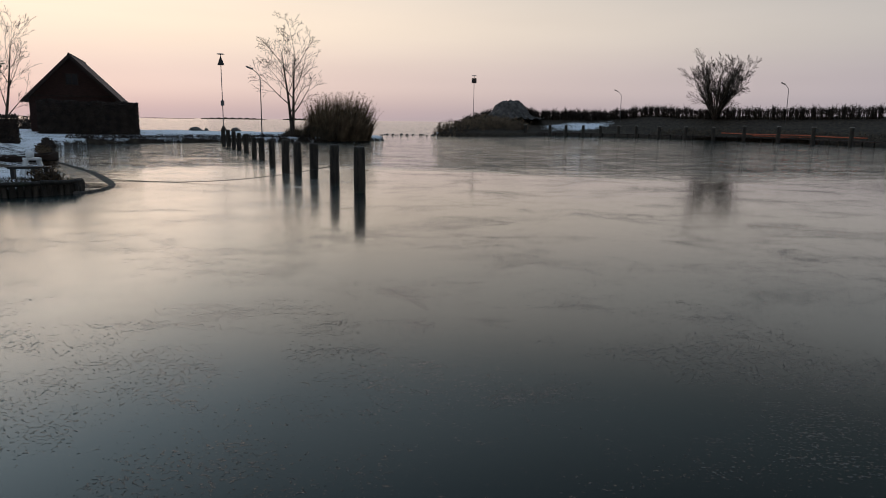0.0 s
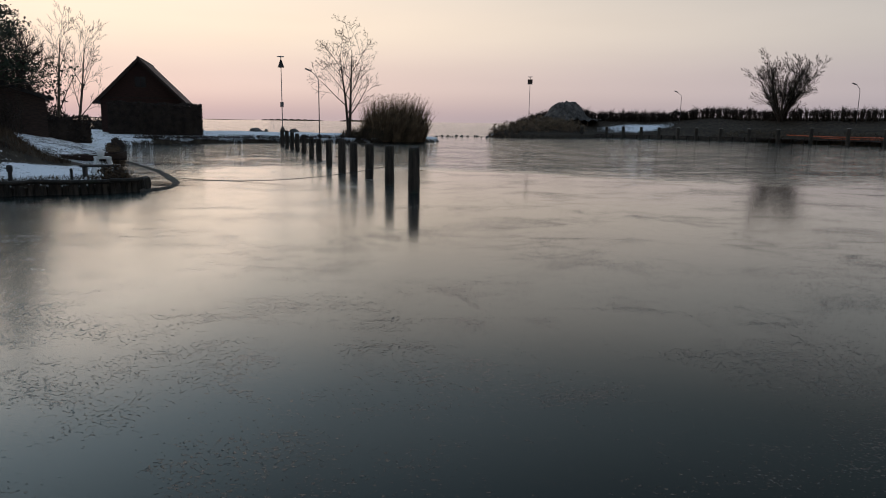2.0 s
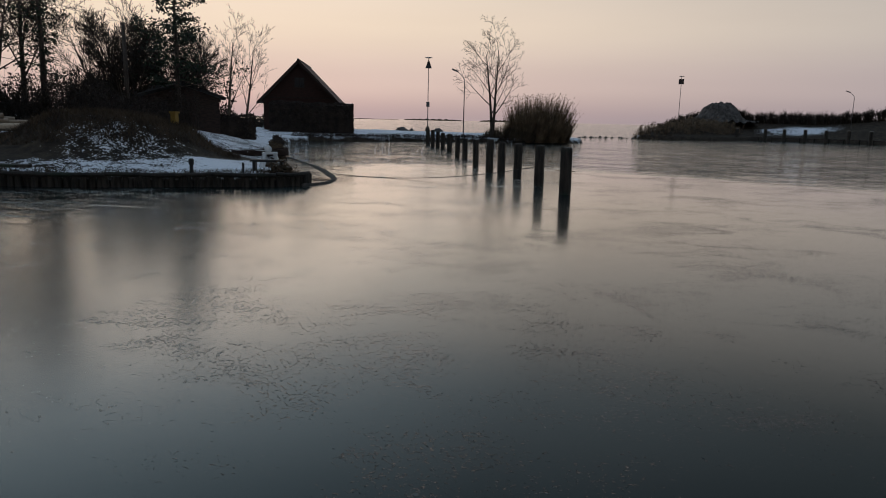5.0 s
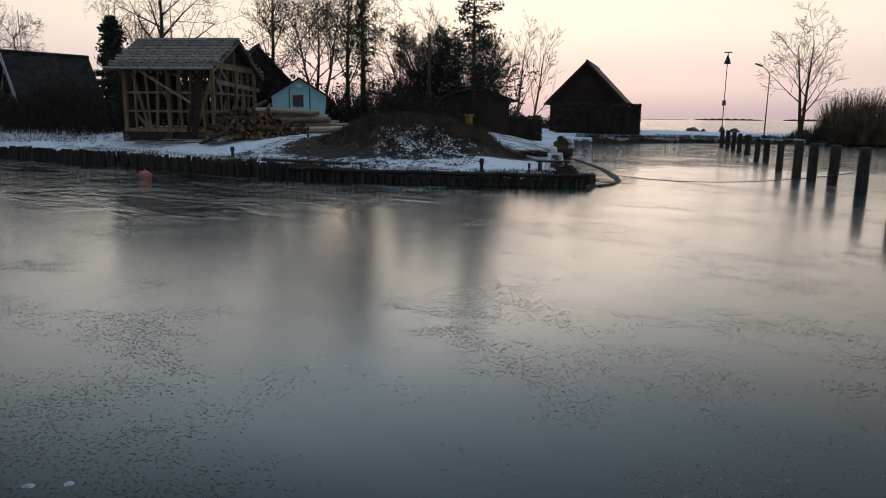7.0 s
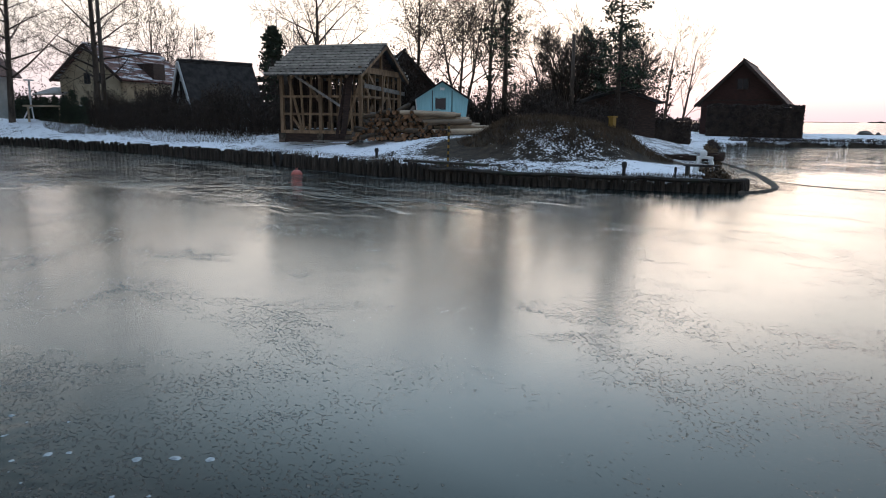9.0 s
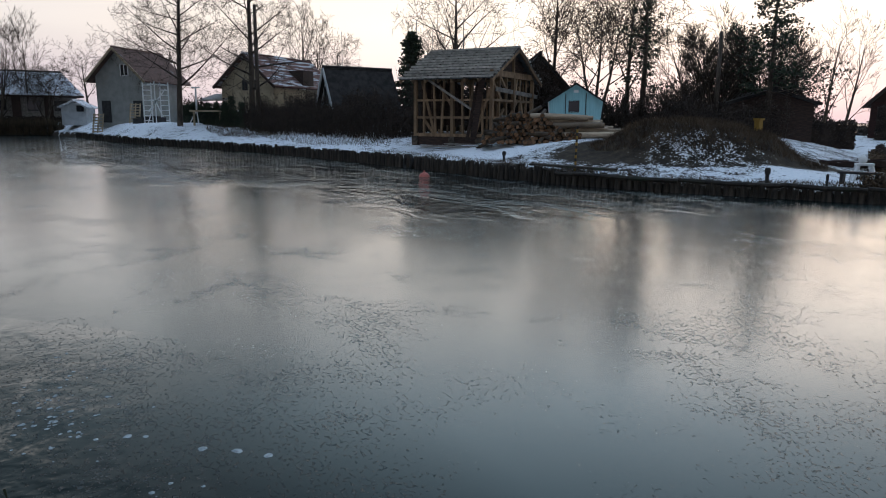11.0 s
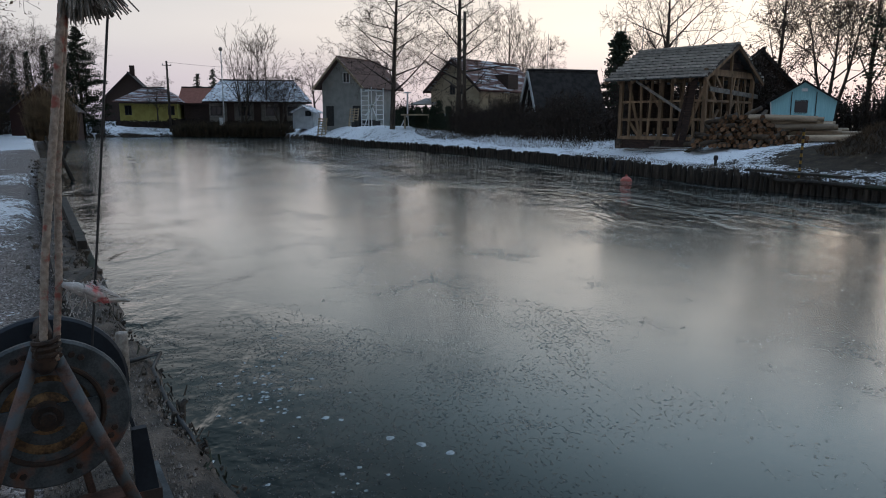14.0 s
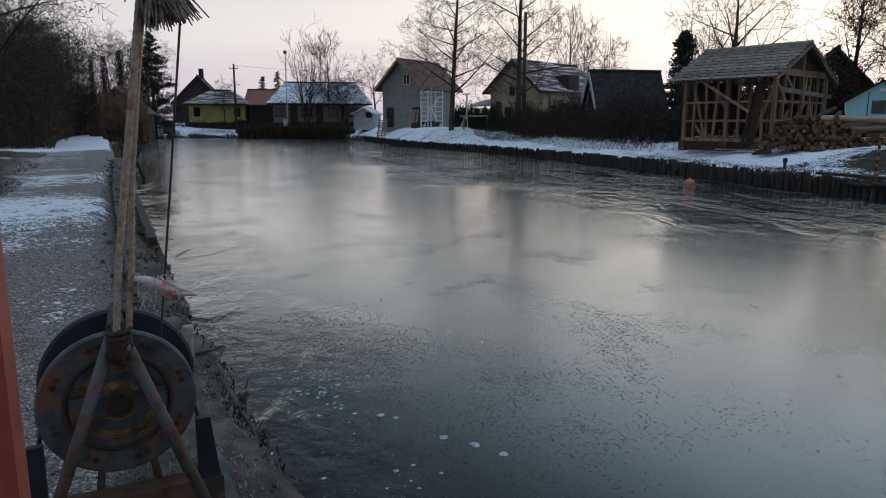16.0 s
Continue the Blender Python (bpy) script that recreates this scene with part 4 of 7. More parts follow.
for yy in (-21, -15.5):
    window_part(yel, (-102.08, yy, 1.6), 0.8, 1.2, (1, 0, 0), M_dark)
far_house = gable_house("house", pose(-118, -24.0, bz, 0, 0, 95), 8, 10, 3.5, 7.6, M_darkwood, M_roofdark, "dark-roofed house behind the yellow one", over=0.4)
part("chimney", Shape().box((0.4, 2, 8.0), (0.7, 0.7, 1.6)), M_darkwood, far_house)
out = gable_house("outbuilding", pose(-86.2, 1.9, 1.75, 0, 0, 70), 2.5, 3.0, 1.5, 2.1, M_whitewall, M_roofsnow, "small white outbuilding with a snowy low roof", over=0.3, front=0.3)
window_part(out, (0.7, 0, 1.2), 0.7, 0.6, (0, -1, 0), M_dark)

# ---- the timber-framed hut under construction ----
def timber_hut():
    m = pose(-25.25, 16.65, 1.25, 0, 0, 31.6)  # local -x runs along the front, +y into the hut
    root = thing("timber_hut", m, "half-built timber-framed hut with bare studs and a battened roof", "hut")
    W, D, H, R = 3.8, 4.4, 2.68, 3.86
    zf = 0.0

    def stud(p, q, w=0.10, h=0.10, mat=M_plank, nm="stud"):
        part(nm, Shape().beam(p, q, w, h), mat, root)
    for x, y in ((0, 0), (-W, 0), (0, D), (-W, D), (0, D * 0.5), (-W * 0.5, 0), (-W * 0.5, D), (-W, D * .5)):
        stud((x, y, -0.05), (x, y, H), 0.15, 0.15, nm="post")
        part("pier", Shape().box((x, y, -0.24), (0.28, 0.28, 0.42)), M_concrete, root)
    for a, b in (((0, 0), (-W, 0)), ((0, D), (-W, D)), ((0, 0), (0, D)), ((-W, 0), (-W, D))):
        for z in (0.03, H - 0.06):
            stud((*a, z), (*b, z), 0.14, 0.14, nm="sill_beam" if z < 1 else "top_plate")
        stud((*a, 0.80), (*b, 0.80), 0.08, 0.10, nm="rail")
        stud((*a, 1.55), (*b, 1.55), 0.07, 0.09, nm="rail")
    for k in range(1, 8):
        x = -W * k / 8
        stud((x + 0.10 * math.sin(k * 2.3), 0, 0.06), (x + 0.06 * math.sin(k * 4.1), 0, H - 0.1), 0.07 + 0.02 * (k % 2), 0.09)
        if k % 2:
            stud((x, D, 0.06), (x, D, H - 0.1), 0.075, 0.09)
    for k in range(1, 6):
        y = D * k / 6
        stud((0, y, 0.06), (0, y, H - 0.1), 0.075, 0.09)
        stud((-W, y, 0.06), (-W, y, H - 0.1), 0.075, 0.09)
    for p, q in (((-W + .3, 0.05, 2.4), (-W + 0.95, 0.05, 0.1)), ((-0.9, 0.05, 1.4), (-0.35, 0.05, 2.5)), ((0, 0.5, 2.8), (0, 1.6, 1.9)), ((0, 2.1, 0.1), (0, 2.6, 2.7)), ((-1.9, 0.05, 1.2), (-2.6, 0.05, 2.2)), ((-0.1, 0.05, 2.0), (-0.75, 0.05, 0.2)), ((-W + .9, .05, .1), (-W + .35, .05, .8)),
                 ((0, 0.1, 2.3), (0, 1.0, 1.5)), ((0, 1.9, 0.9), (0, 2.7, 1.6)), ((0, 2.8, 2.2), (0, 3.5, 0.3)), ((0, .3, .1), (0, 1.2, 1.2))):
        stud(p, q, 0.07, 0.11, nm="brace")
    stud((-W + 0.1, -0.3, 2.85), (-0.75, -0.12, 1.05), 0.04, 0.10, M_greywood, "loose_board")
    stud((-0.7, -0.35, -0.2), (-0.42, -0.08, 2.5), 0.03, 0.26, M_darkwood, "loose_board")
    stud((-0.95, -0.45, -0.2), (-0.62, -0.08, 2.3), 0.03, 0.14, M_darkwood, "loose_board")
    stud((0.02, 0.3, 2.02), (0.02, 5.0, 1.82), 0.05, 0.18, M_greywood, "tie_board")
    for a, b in (((0, 0), (-W, 0)), ((0, 0), (0, D))):
        part("skirt_board", Shape().beam((*a, -0.22), (*b, -0.22), 0.04, 0.40), M_darkwood, root)
    part("floor_deck", Shape().box((-W / 2, D / 2, 0.07), (W - .2, D - .2, 0.05)), M_greywood, root)
    part("panel", Shape().box((0.06, 1.4, 0.45), (0.04, 1.1, 0.9)), M_greywood, root)
    part("gable_tie", Shape().beam((0, -0.1, H + 0.06), (0, D + 0.1, H + 0.06), 0.12, 0.12), M_plank, root)
    stud((0, D / 2, H), (0, D / 2, R - 0.1), 0.1, 0.1)
    over, ends = 0.55, 0.30
    for sgn in (-1, 1):
        y0, y1 = D / 2, D / 2 + sgn * (D / 2 + over)
        z0, z1 = R, R - (R - H) / (D / 2) * (D / 2 + over) + 0.05
        if sgn > 0:
            z1 += 0.0
        pts = [(ends, y0, z0), (-W - ends - 0.25, y0, z0), (-W - ends - 0.25, y1, z1), (ends, y1, z1)]
        part("underlay", Shape().slab(pts if sgn < 0 else pts[::-1], 0.02), M_underlay, root)
        for k in range(8):
            x = ends - 0.05 - (W + 2 * ends + 0.15) * k / 7
            part("rafter", Shape().beam((x, y0, z0 - 0.10), (x, y1, z1 - 0.10), 0.07, 0.14), M_plank, root)
            part("counter_batten", Shape().beam((x, y0, z0 + 0.025), (x, y1, z1 + 0.025), 0.06, 0.03), M_darkwood, root)
        for k in range(11):
            f = (k + 0.15) / 10.3
            y, z = y0 + (y1 - y0) * f, z0 + (z1 - z0) * f
            part("batten", Shape().beam((ends + 0.06 * math.sin(k * 5), y, z + 0.06), (-W - ends - 0.25 + 0.06 * math.sin(k * 3), y, z + 0.06), 0.05, 0.09), M_batten, root)
    for k in range(5):
        zb = H + 0.16 + k * 0.19
        half = (R - zb - 0.12) / (R - H) * D / 2
        part("gable_board", Shape().box((-0.06, D / 2 + 0.03 * math.sin(k * 4.1), zb), (0.03, 2 * half, 0.165)), M_darkwood, root)
    for k in range(9):
        part("back_board", Shape().box((-W + 0.14, 0.5 + 0.42 * k, H / 2 + 0.1), (0.03, 0.36, H - 0.3 - 0.2 * (k % 3))), M_darkwood, root)
    flap = Shape()
    for k in range(6):
        y0 = D / 2 + 0.2 + k * 0.34
        z0 = R - 0.14 - k * 0.29
        flap.poly([(ends + 0.02, y0, z0), (ends + 0.10 + 0.05 * (k % 2), y0 + 0.05, z0 - 0.25), (ends + 0.06, y0 + 0.42, z0 - 0.52), (ends, y0 + 0.34, z0 - 0.29)])
    part("torn_underlay", flap, M_underlay, root, "torn grey foil hanging from the verge")
    return root


timber_hut()
for k, (px, py, rz, ln) in enumerate(((-26.6, 15.3, 30, 2.6), (-25.6, 15.7, 25, 2.4), (-26.2, 15.1, 36, 2.6))):
    solo("board", Shape().box((0, 0, 0.04 + 0.05 * k), (ln, 0.18, 0.05)), M_greywood, pose(px, py, level(px, py), 0, 0, rz), "grey board with snow lying before the hut", "board", "loose boards by the hut")

# ---- the light blue shed ----
def blue_shed():
    root = thing("shed", pose(-26.05, 21.85, 1.12, 0, 0, 52), "small light blue boarded shed with a dark gable roof", "shed")
    wb, wt, e, p, l = 2.16, 2.56, 1.72, 2.52, 2.6
    sh = Shape()
    fr = [(-wb / 2, 0, -0.1), (wb / 2, 0, -0.1), (wt / 2, 0, e), (0, 0, p), (-wt / 2, 0, e)]
    sh.slab(fr, -0.06)
    sh.slab([(x, l, z) for x, y, z in fr][::-1], -0.06)
    sh.slab([(-wb / 2, l, -.1), (-wb / 2, 0, -.1), (-wt / 2, 0, e), (-wt / 2, l, e)], 0.05)
    sh.slab([(wb / 2, 0, -.1), (wb / 2, l, -.1), (wt / 2, l, e), (wt / 2, 0, e)], 0.05)
    part("wall", sh, M_blue, root)
    for sgn in (-1, 1):
        pts = [(0, -0.22, p + .06), (sgn * (wt / 2 + 0.16), -0.22, e - 0.05), (sgn * (wt / 2 + 0.16), l + .2, e - 0.05), (0, l + .2, p + .06)]
        part("roof", Shape().slab(pts if sgn > 0 else pts[::-1], 0.07), M_roofdark, root)
        part("corner_trim", Shape().beam((sgn * wb / 2, -0.05, -0.1), (sgn * wt / 2, -0.05, e), 0.05, 0.05), M_white if sgn < 0 else M_dark, root)
        part("door_trim", Shape().box((sgn * 0.47, -0.085, 1.0), (0.035, 0.03, 2.2)), M_dark, root)
    for k in range(9):
        x = -0.95 + k * 0.24
        part("board_joint", Shape().box((x, -0.062, 0.85 + 0.0), (0.008, 0.012, 1.75)), M_blue, root)
    door = part("door", Shape().box((0, -0.075, 0.92), (0.86, 0.03, 1.85)), M_blue, root)
    part("pane", Shape().box((-0.08, -0.10, 1.48), (0.50, 0.03, 0.56)), M_glass, door, "dark window with a scalloped valance")
    val = Shape()
    for k in range(7):
        val.tube([(-0.31 + k * 0.076, -0.115, 1.745), (-0.31 + k * 0.076, -0.108, 1.745)], 0.04, 8)
        val.tube([(-0.31 + k * 0.076, -0.115, 1.215), (-0.31 + k * 0.076, -0.108, 1.215)], 0.04, 8)
    part("valance", val, M_blue, door)
    part("lock", Shape().box((-0.30, -0.10, 0.95), (0.06, 0.03, 0.16)), M_dark, door)
    part("lamp", Shape().box((0.0, -0.14, 2.18), (0.22, 0.12, 0.12)), M_white, root)
    return root


blue_shed()
solo("board", Shape().box((0, 0, 0.45), (0.28, 0.05, 1.0)), M_dark, pose(-26.62, 20.85, 1.1, -12, 0, 52), "dark board leaning on the blue shed", "board")

# ---- trees and bushes of the north bank ----
ALDER = dict(kids=[0, 4, 5, 7, 30], angle=(50, 82), ratio=0.36, start=0.17, cone=0.60, thin=0.44, min_r=0.010, up=0.03, wobble=0.09, trunk=1.0)
BIRCH = dict(min_r=0.009, kids=[0, 4, 5, 6, 12], angle=(18, 38), ratio=0.42, start=0.25, cone=0.4, thin=0.45, up=0.05, wobble=0.07)
CROWN = dict(min_r=0.010, kids=[0, 4, 5, 6, 9], angle=(35, 65), ratio=0.52, start=0.35, cone=0.2, thin=0.55, up=0.02, wobble=0.14)
FAN = dict(min_r=0.009, kids=[0, 4, 5, 6, 8], angle=(15, 40), ratio=0.50, start=0.12, cone=0.2, thin=0.5, up=0.03, wobble=0.07)

bare_tree(-59.4, 8.95, 16.5, 0.24, 11, "tall bare tree with a straight trunk and wide thin branches", **ALDER)
bare_tree(-51.6, 12.85, 17, 0.23, 12, "tall bare tree beside a utility pole", **ALDER)
bare_tree(-76.3, 24.6, 13.0, 0.22, 13, "slender pale bare birch behind the cream house", mat=M_birch, **BIRCH)
bare_tree(-78.5, 27.0, 11.5, 0.2, 14, "slender pale bare birch behind the cream house", mat=M_birch, **BIRCH)
bare_tree(-47.7, 27.7, 10.8, 0.3, 15, "bare spreading tree behind the timber hut", **CROWN)
bare_tree(-54.0, 29.5, 7.5, 0.2, 16, "bare bushy tree behind the dark cottage", stems=3, **FAN)
conifer(-43.0, 21.6, 6.3, 1.7, 21, "dark broad conifer behind the cottage", dense=1.3, start=0.05)
bare_tree(-34.5, 26.8, 10.5, 0.16, 17, "thin bare tree with a few dead leaves", leaf=M_leafdry, leaf_n=1, **BIRCH)
bare_tree(-29.3, 26.0, 7.2, 0.11, 18, "small tree still holding brown leaves", leaf=M_leafdry, leaf_n=2, stems=2, **CROWN)
bare_tree(-31.8, 28.0, 8.2, 0.12, 19, "small tree still holding brown leaves", leaf=M_leafdry, leaf_n=2, **CROWN)
conifer(-26.2, 26.2, 8.3, 1.5, 22, "dark narrow ragged conifer behind the blue shed", dense=0.62, start=0.3, irregular=0.9, size=0.16)
bare_tree(-28.2, 27.0, 9.0, 0.15, 20, "thin tree with dead leaves behind the blue shed", leaf=M_leafdry, leaf_n=3, **BIRCH)
for k, (bx, by, bh) in enumerate(((-25.3, 30.5, 4.4), (-27.5, 33.5, 5.4), (-24.4, 33.8, 4.8), (-26.4, 36.0, 5.2), (-29.5, 34.0, 5.6))):
    bare_tree(bx, by, bh, 0.13, 30 + k, "bare shrubby tree in the thicket behind the heap", stems=4, **FAN)
conifer(-22.6, 31.0, 8.2, 3.0, 23, "broad dark pine on the north bank", dense=0.85, start=0.26, droop=0.2, irregular=0.45, size=0.16)
bare_tree(-24.9, 39.0, 7.3, 0.12, 41, "bare pale birch near the boarded house", mat=M_birch, lean=(0.10, 0.05), **{**BIRCH, "kids": [0, 3, 4, 5, 9], "min_r": 0.006})
bare_tree(-24.0, 39.4, 6.6, 0.11, 42, "bare pale birch near the boarded house", mat=M_birch, lean=(0.16, 0.1), **{**BIRCH, "kids": [0, 3, 4, 5, 9], "min_r": 0.006})
bare_tree(-26.2, 38.4, 6.6, 0.11, 43, "bare pale birch near the boarded house", mat=M_birch, lean=(-0.05, 0), **{**BIRCH, "kids": [0, 3, 4, 5, 9], "min_r": 0.006})
thicket("bushes", [(-38, 19.6), (-33.6, 20.6), (-29.6, 23.0)], 2.0, 4.3, 560, 9, 63, "tall dark bushes behind the timber hut", "bushes", leaf_size=0.08)
thicket("bushes", [(-31.5, 24.2), (-28.0, 25.4), (-24.6, 27.0), (-22.6, 29.6), (-22.8, 31.5)], 2.4, 2.6, 800, 5, 51, "dense dark bushes behind the shed and the heap", "bushes", leaf_size=0.06)
thicket("bushes", [(-53, 13.4), (-45, 14.0), (-39, 14.8), (-34.2, 15.9), (-32.4, 17.3)], 2.0, 2.6, 1500, 5, 52, "dense dark bare bushes along the bank", "bushes", leaf_size=0.055)
thicket("bushes", [(-26.6, 41.3), (-30.2, 43.7), (-34.8, 50.1)], 2.5, 2.4, 330, 4, 53, "dark bushes beside the boarded house", "bushes", leaf_size=0.10)
thicket("bushes", [(-44, 33), (-33, 38), (-29.7, 46.2)], 3, 4.2, 500, 3, 54, "dark bushes beyond the gardens", "bushes", leaf_size=0.12)
clipped_hedge([(-25.3, 38.6), (-23.4, 39.8)], 0.9, 1.5, 9, "dark clipped hedge between the birches", density=110, size=0.08)
for k in range(11):
    u = k / 10
    tx, ty = -64.2 + 9.6 * u, 9.6 + 2.4 * u + 0.25 * math.sin(k * 2.1)
    conifer(tx, ty + 0.6, 1.6 + 0.3 * math.sin(k * 3.3), 0.42, 60 + k, "small dark clipped thuja in a row", dense=1.2, start=0.02, irregular=0.15, size=0.09)
conifer(-56.5, 12.4, 2.4, 0.75, 75, "dark young conifer by the cream house", dense=0.7, start=0.02, size=0.12)

# ---- the point: leaning twin-stemmed tree and the reed clump ----
bare_tree(-12.9, 64.4, 9.7, 0.17, 81, "bare twin-stemmed tree at the harbour mouth", stems=2, splay=0.07, kids=[0, 3, 4, 5, 8], angle=(28, 58), ratio=0.50, start=0.26, cone=0.45, thin=0.5, up=0.03, wobble=0.10, min_r=0.011)
reed_bed("reeds", (-9.1, 67.4), 3.0, 2.6, 3800, 4.5, 1, "tall dense brown reed clump at the harbour mouth", M_reedbrown, edge_low=0.35, z=0.15)
reed_bed("reeds", (-11.4, 65.2), 2.6, 1.2, 1500, 1.5, 2, "low dark reeds under the bare tree", M_reeddark, plume=False, z=0.3)
thicket("bushes", [(-26.8, 51.5), (-22.9, 56.2), (-19.0, 60.8), (-15.1, 63.4), (-11.1, 64.6)], 0.9, 0.28, 520, 2, 55, "low dark growth along the water's edge", "bushes", leaf_size=0.07)
thicket("bushes", [(-36.1, 66.1), (-41.2, 70.0), (-31.2, 68.2)], 2.5, 1.7, 200, 4, 56, "dark bushes by the lake shore", "bushes", leaf_size=0.10)
thicket("bushes", [(-17.2, 31.5), (-20.4, 37.4), (-25.4, 46.6)], 0.6, 0.30, 520, 3, 57, "dark scrub on the cove's edge", "bushes", leaf_size=0.06)
thicket("bushes", [(-9.95, 17.95), (-9.7, 18.6), (-10.1, 19.3)], 0.5, 0.42, 260, 2, 58, "dry scrub hanging over the corner of the bank", "bushes", M_leafdry, leaf_size=0.04, lean=0.5)

# ---- the east dike ----
bare_tree(41.0, 102.0, 11.0, 0.17, 91, "broad bare willow on the dike", stems=18, lean=(0.14, 0), splay=1.0, **{**FAN, "kids": [0, 4, 5, 5, 7], "trunk": 0.70, "start": 0.10, "ratio": 0.36, "angle": (14, 36), "min_r": 0.010, "wobble": 0.06, "up": 0.03})


def clipped_shrub():
    rng = random.Random(7)
    root = thing("shrub", pose(0, 0, 0), "bare clipped shrub in the row along the dike", "shrub", "shrubs along the dike")
    sh = Shape()
    for _ in range(30):
        a = rng.random() * 6.283
        t = Vector((math.cos(a) * rng.uniform(0.1, .85), math.sin(a) * rng.uniform(0.1, .7), rng.uniform(1.1, 1.45)))
        m = Vector((t.x * 0.75, t.y * 0.75, t.z * 0.45))
        sh.tube([(t.x * 0.5, t.y * 0.5, -0.1), m, t], [0.04, 0.03, 0.012], 3, cap=False)
        for _ in range(5):
            q = m.lerp(t, rng.uniform(0, 1))
            sh.tube([q, q + Vector((rng.uniform(-.35, .35), rng.uniform(-.3, .3), rng.uniform(0.05, .5)))], [0.018, 0.009], 3, cap=False)
    part("crown", sh, M_twig, root)
    return root


shrub = clipped_shrub()
rng_s = random.Random(5)
for k in range(120):
    u = k / 119
    sx, sy = (5.4 + u * 2 * 29.6, 118.9 - u * 2 * 6.5) if u < 0.5 else (35 + (u - 0.5) * 2 * 23.7, 112.4 - (u - 0.5) * 2 * 36.5)
    copy_thing(shrub, pose(sx + rng_s.uniform(-.2, .2), sy + rng_s.uniform(-.2, .2), level(sx, sy), 0, 0, rng_s.uniform(0, 360)) @ Matrix.Diagonal((1.1, 1.1, rng_s.uniform(0.85, 1.15), 1)))
for o in (*shrub.children_recursive, shrub):
    bpy.data.objects.remove(o)
thicket("bushes", [(0.5, 99.8), (4.2, 100.9), (10.1, 106.0), (13.1, 110.0)], 5.0, 1.5, 700, 3, 59, "brown reeds and scrub on the tip of the dike", "bushes", M_reedbrown, leaf_size=0.10)
thicket("bushes", [(32.2, 102.4), (39.4, 92.5), (45.6, 81.6), (48.9, 67.7)], 3.0, 0.6, 700, 2, 60, "dry grass on the dike slope", "bushes", M_reeddark, leaf_size=0.10)

# ---- the west end and the south bank ----
for k in range(6):
    reed_bed("reeds", (-91.6 - 0.75 * k - 0.3 * (k % 2), -0.8 - 2.4 * k), 1.3, 1.7, 1300, 2.1, 100 + k, "dark low reeds along the end of the canal", M_reeddark, plume=False, edge_low=0.7, z=0.15)
bare_tree(-95.0, -5.5, 11.0, 0.16, 111, "bare many-stemmed tree before the long house", stems=4, splay=0.2, **{**FAN, "kids": [0, 3, 4, 4, 7]})
bare_tree(-94.8, -0.8, 6.5, 0.12, 112, "small bare tree before the long house", stems=3, **CROWN)
bare_tree(-97, -2.5, 10, 0.15, 113, "bare tree beside the long house", stems=2, **FAN)
bare_tree(-92, 13, 11, 0.2, 114, "bare tree behind the grey house", **CROWN)
bare_tree(-97, 9.5, 10, 0.2, 115, "bare tree behind the grey house", **CROWN)
bare_tree(-88, 21, 10.5, 0.2, 116, "bare tree behind the grey house", **CROWN)
bare_tree(-104, 4, 9, 0.2, 117, "bare tree behind the long house", **CROWN)
bare_tree(-68, 26, 8, 0.2, 118, "bare tree behind the cream house", **CROWN)
conifer(-110, -12.8, 7.0, 1.5, 119, "small conifer behind the porch", dense=0.7)
conifer(-114, -11.0, 8.0, 1.4, 120, "small conifer behind the porch", dense=0.7)
bare_tree(-100.5, -17.0, 6, 0.12, 121, "bare tree before the yellow house", **CROWN)
clipped_hedge([(-96.3, -10.5), (-95.0, 2.6)], 1.2, 1.3, 122, "long dark hedge before the low house", density=45, size=0.13)
clipped_hedge([(-99.0, -15.4), (-96.6, -10.6)], 0.8, 1.5, 128, "dark hedge beside the long house", density=45, size=0.12)
clipped_hedge([(-99.6, -22.0), (-98.8, -15.0)], 0.8, 0.9, 123, "dark hedge before the yellow house", density=45, size=0.12)
conifer(-91.5, -23.9, 12.8, 3.6, 124, "tall dark conifer at the end of the path", dense=1.2, start=0.05)
conifer(-93.0, -26.3, 10.2, 2.2, 125, "dark conifer at the end of the path", dense=1.0, start=0.05)
for k, (cx, cy, ch) in enumerate(((-84.6, -28.6, 8.6), (-84.9, -27.3, 9.0), (-85, -25.6, 9.6))):
    conifer(cx, cy, ch, 0.75, 126 + k, "narrow dark cypress at the end of the path", dense=0.9, start=0.02, irregular=0.1, size=0.16)
reed_bed("reeds", (-70.2, -20.9), 2.2, 2.0, 2600, 5.2, 130, "tall pale brown reeds at the end of the quay", M_reedpale, edge_low=0.45, z=0.3)
for k, (cx, cy, ch) in enumerate(((-66, -27.5, 10.5), (-57, -24.0, 9.0), (-72, -29.5, 11), (-78, -31, 10), (-48, -21, 8.5), (-62, -26.5, 10), (-87, -32, 10), (-84, -30.8, 9.5), (-60, -25.5, 9.5), (-92, -33, 11), (-52, -23, 9), (-96, -30, 11), (-104, -33, 11), (-109, -32, 12))):
    bare_tree(cx, cy, ch, 0.2, 140 + k, "dark bare tree on the south bank", stems=2, **CROWN)
bare_tree(-19.5, -9.0, 8.6, 0.17, 150, "bare tree beside the path, its twigs hanging over", kids=[0, 4, 5, 6, 12], angle=(45, 80), ratio=0.5, start=0.3, cone=0.2, thin=0.5, up=-0.01, wobble=0.12, leaf=M_leafdry, leaf_n=1)
thicket("bushes", [(-42, -17.9), (-52, -21.8), (-62, -25.4), (-76, -29.8), (-90, -33.4), (-106, -35)], 3.0, 7.0, 2900, 3, 61, "dark brown bushes along the south side of the path", "bushes", M_leafdry, leaf_size=0.10)
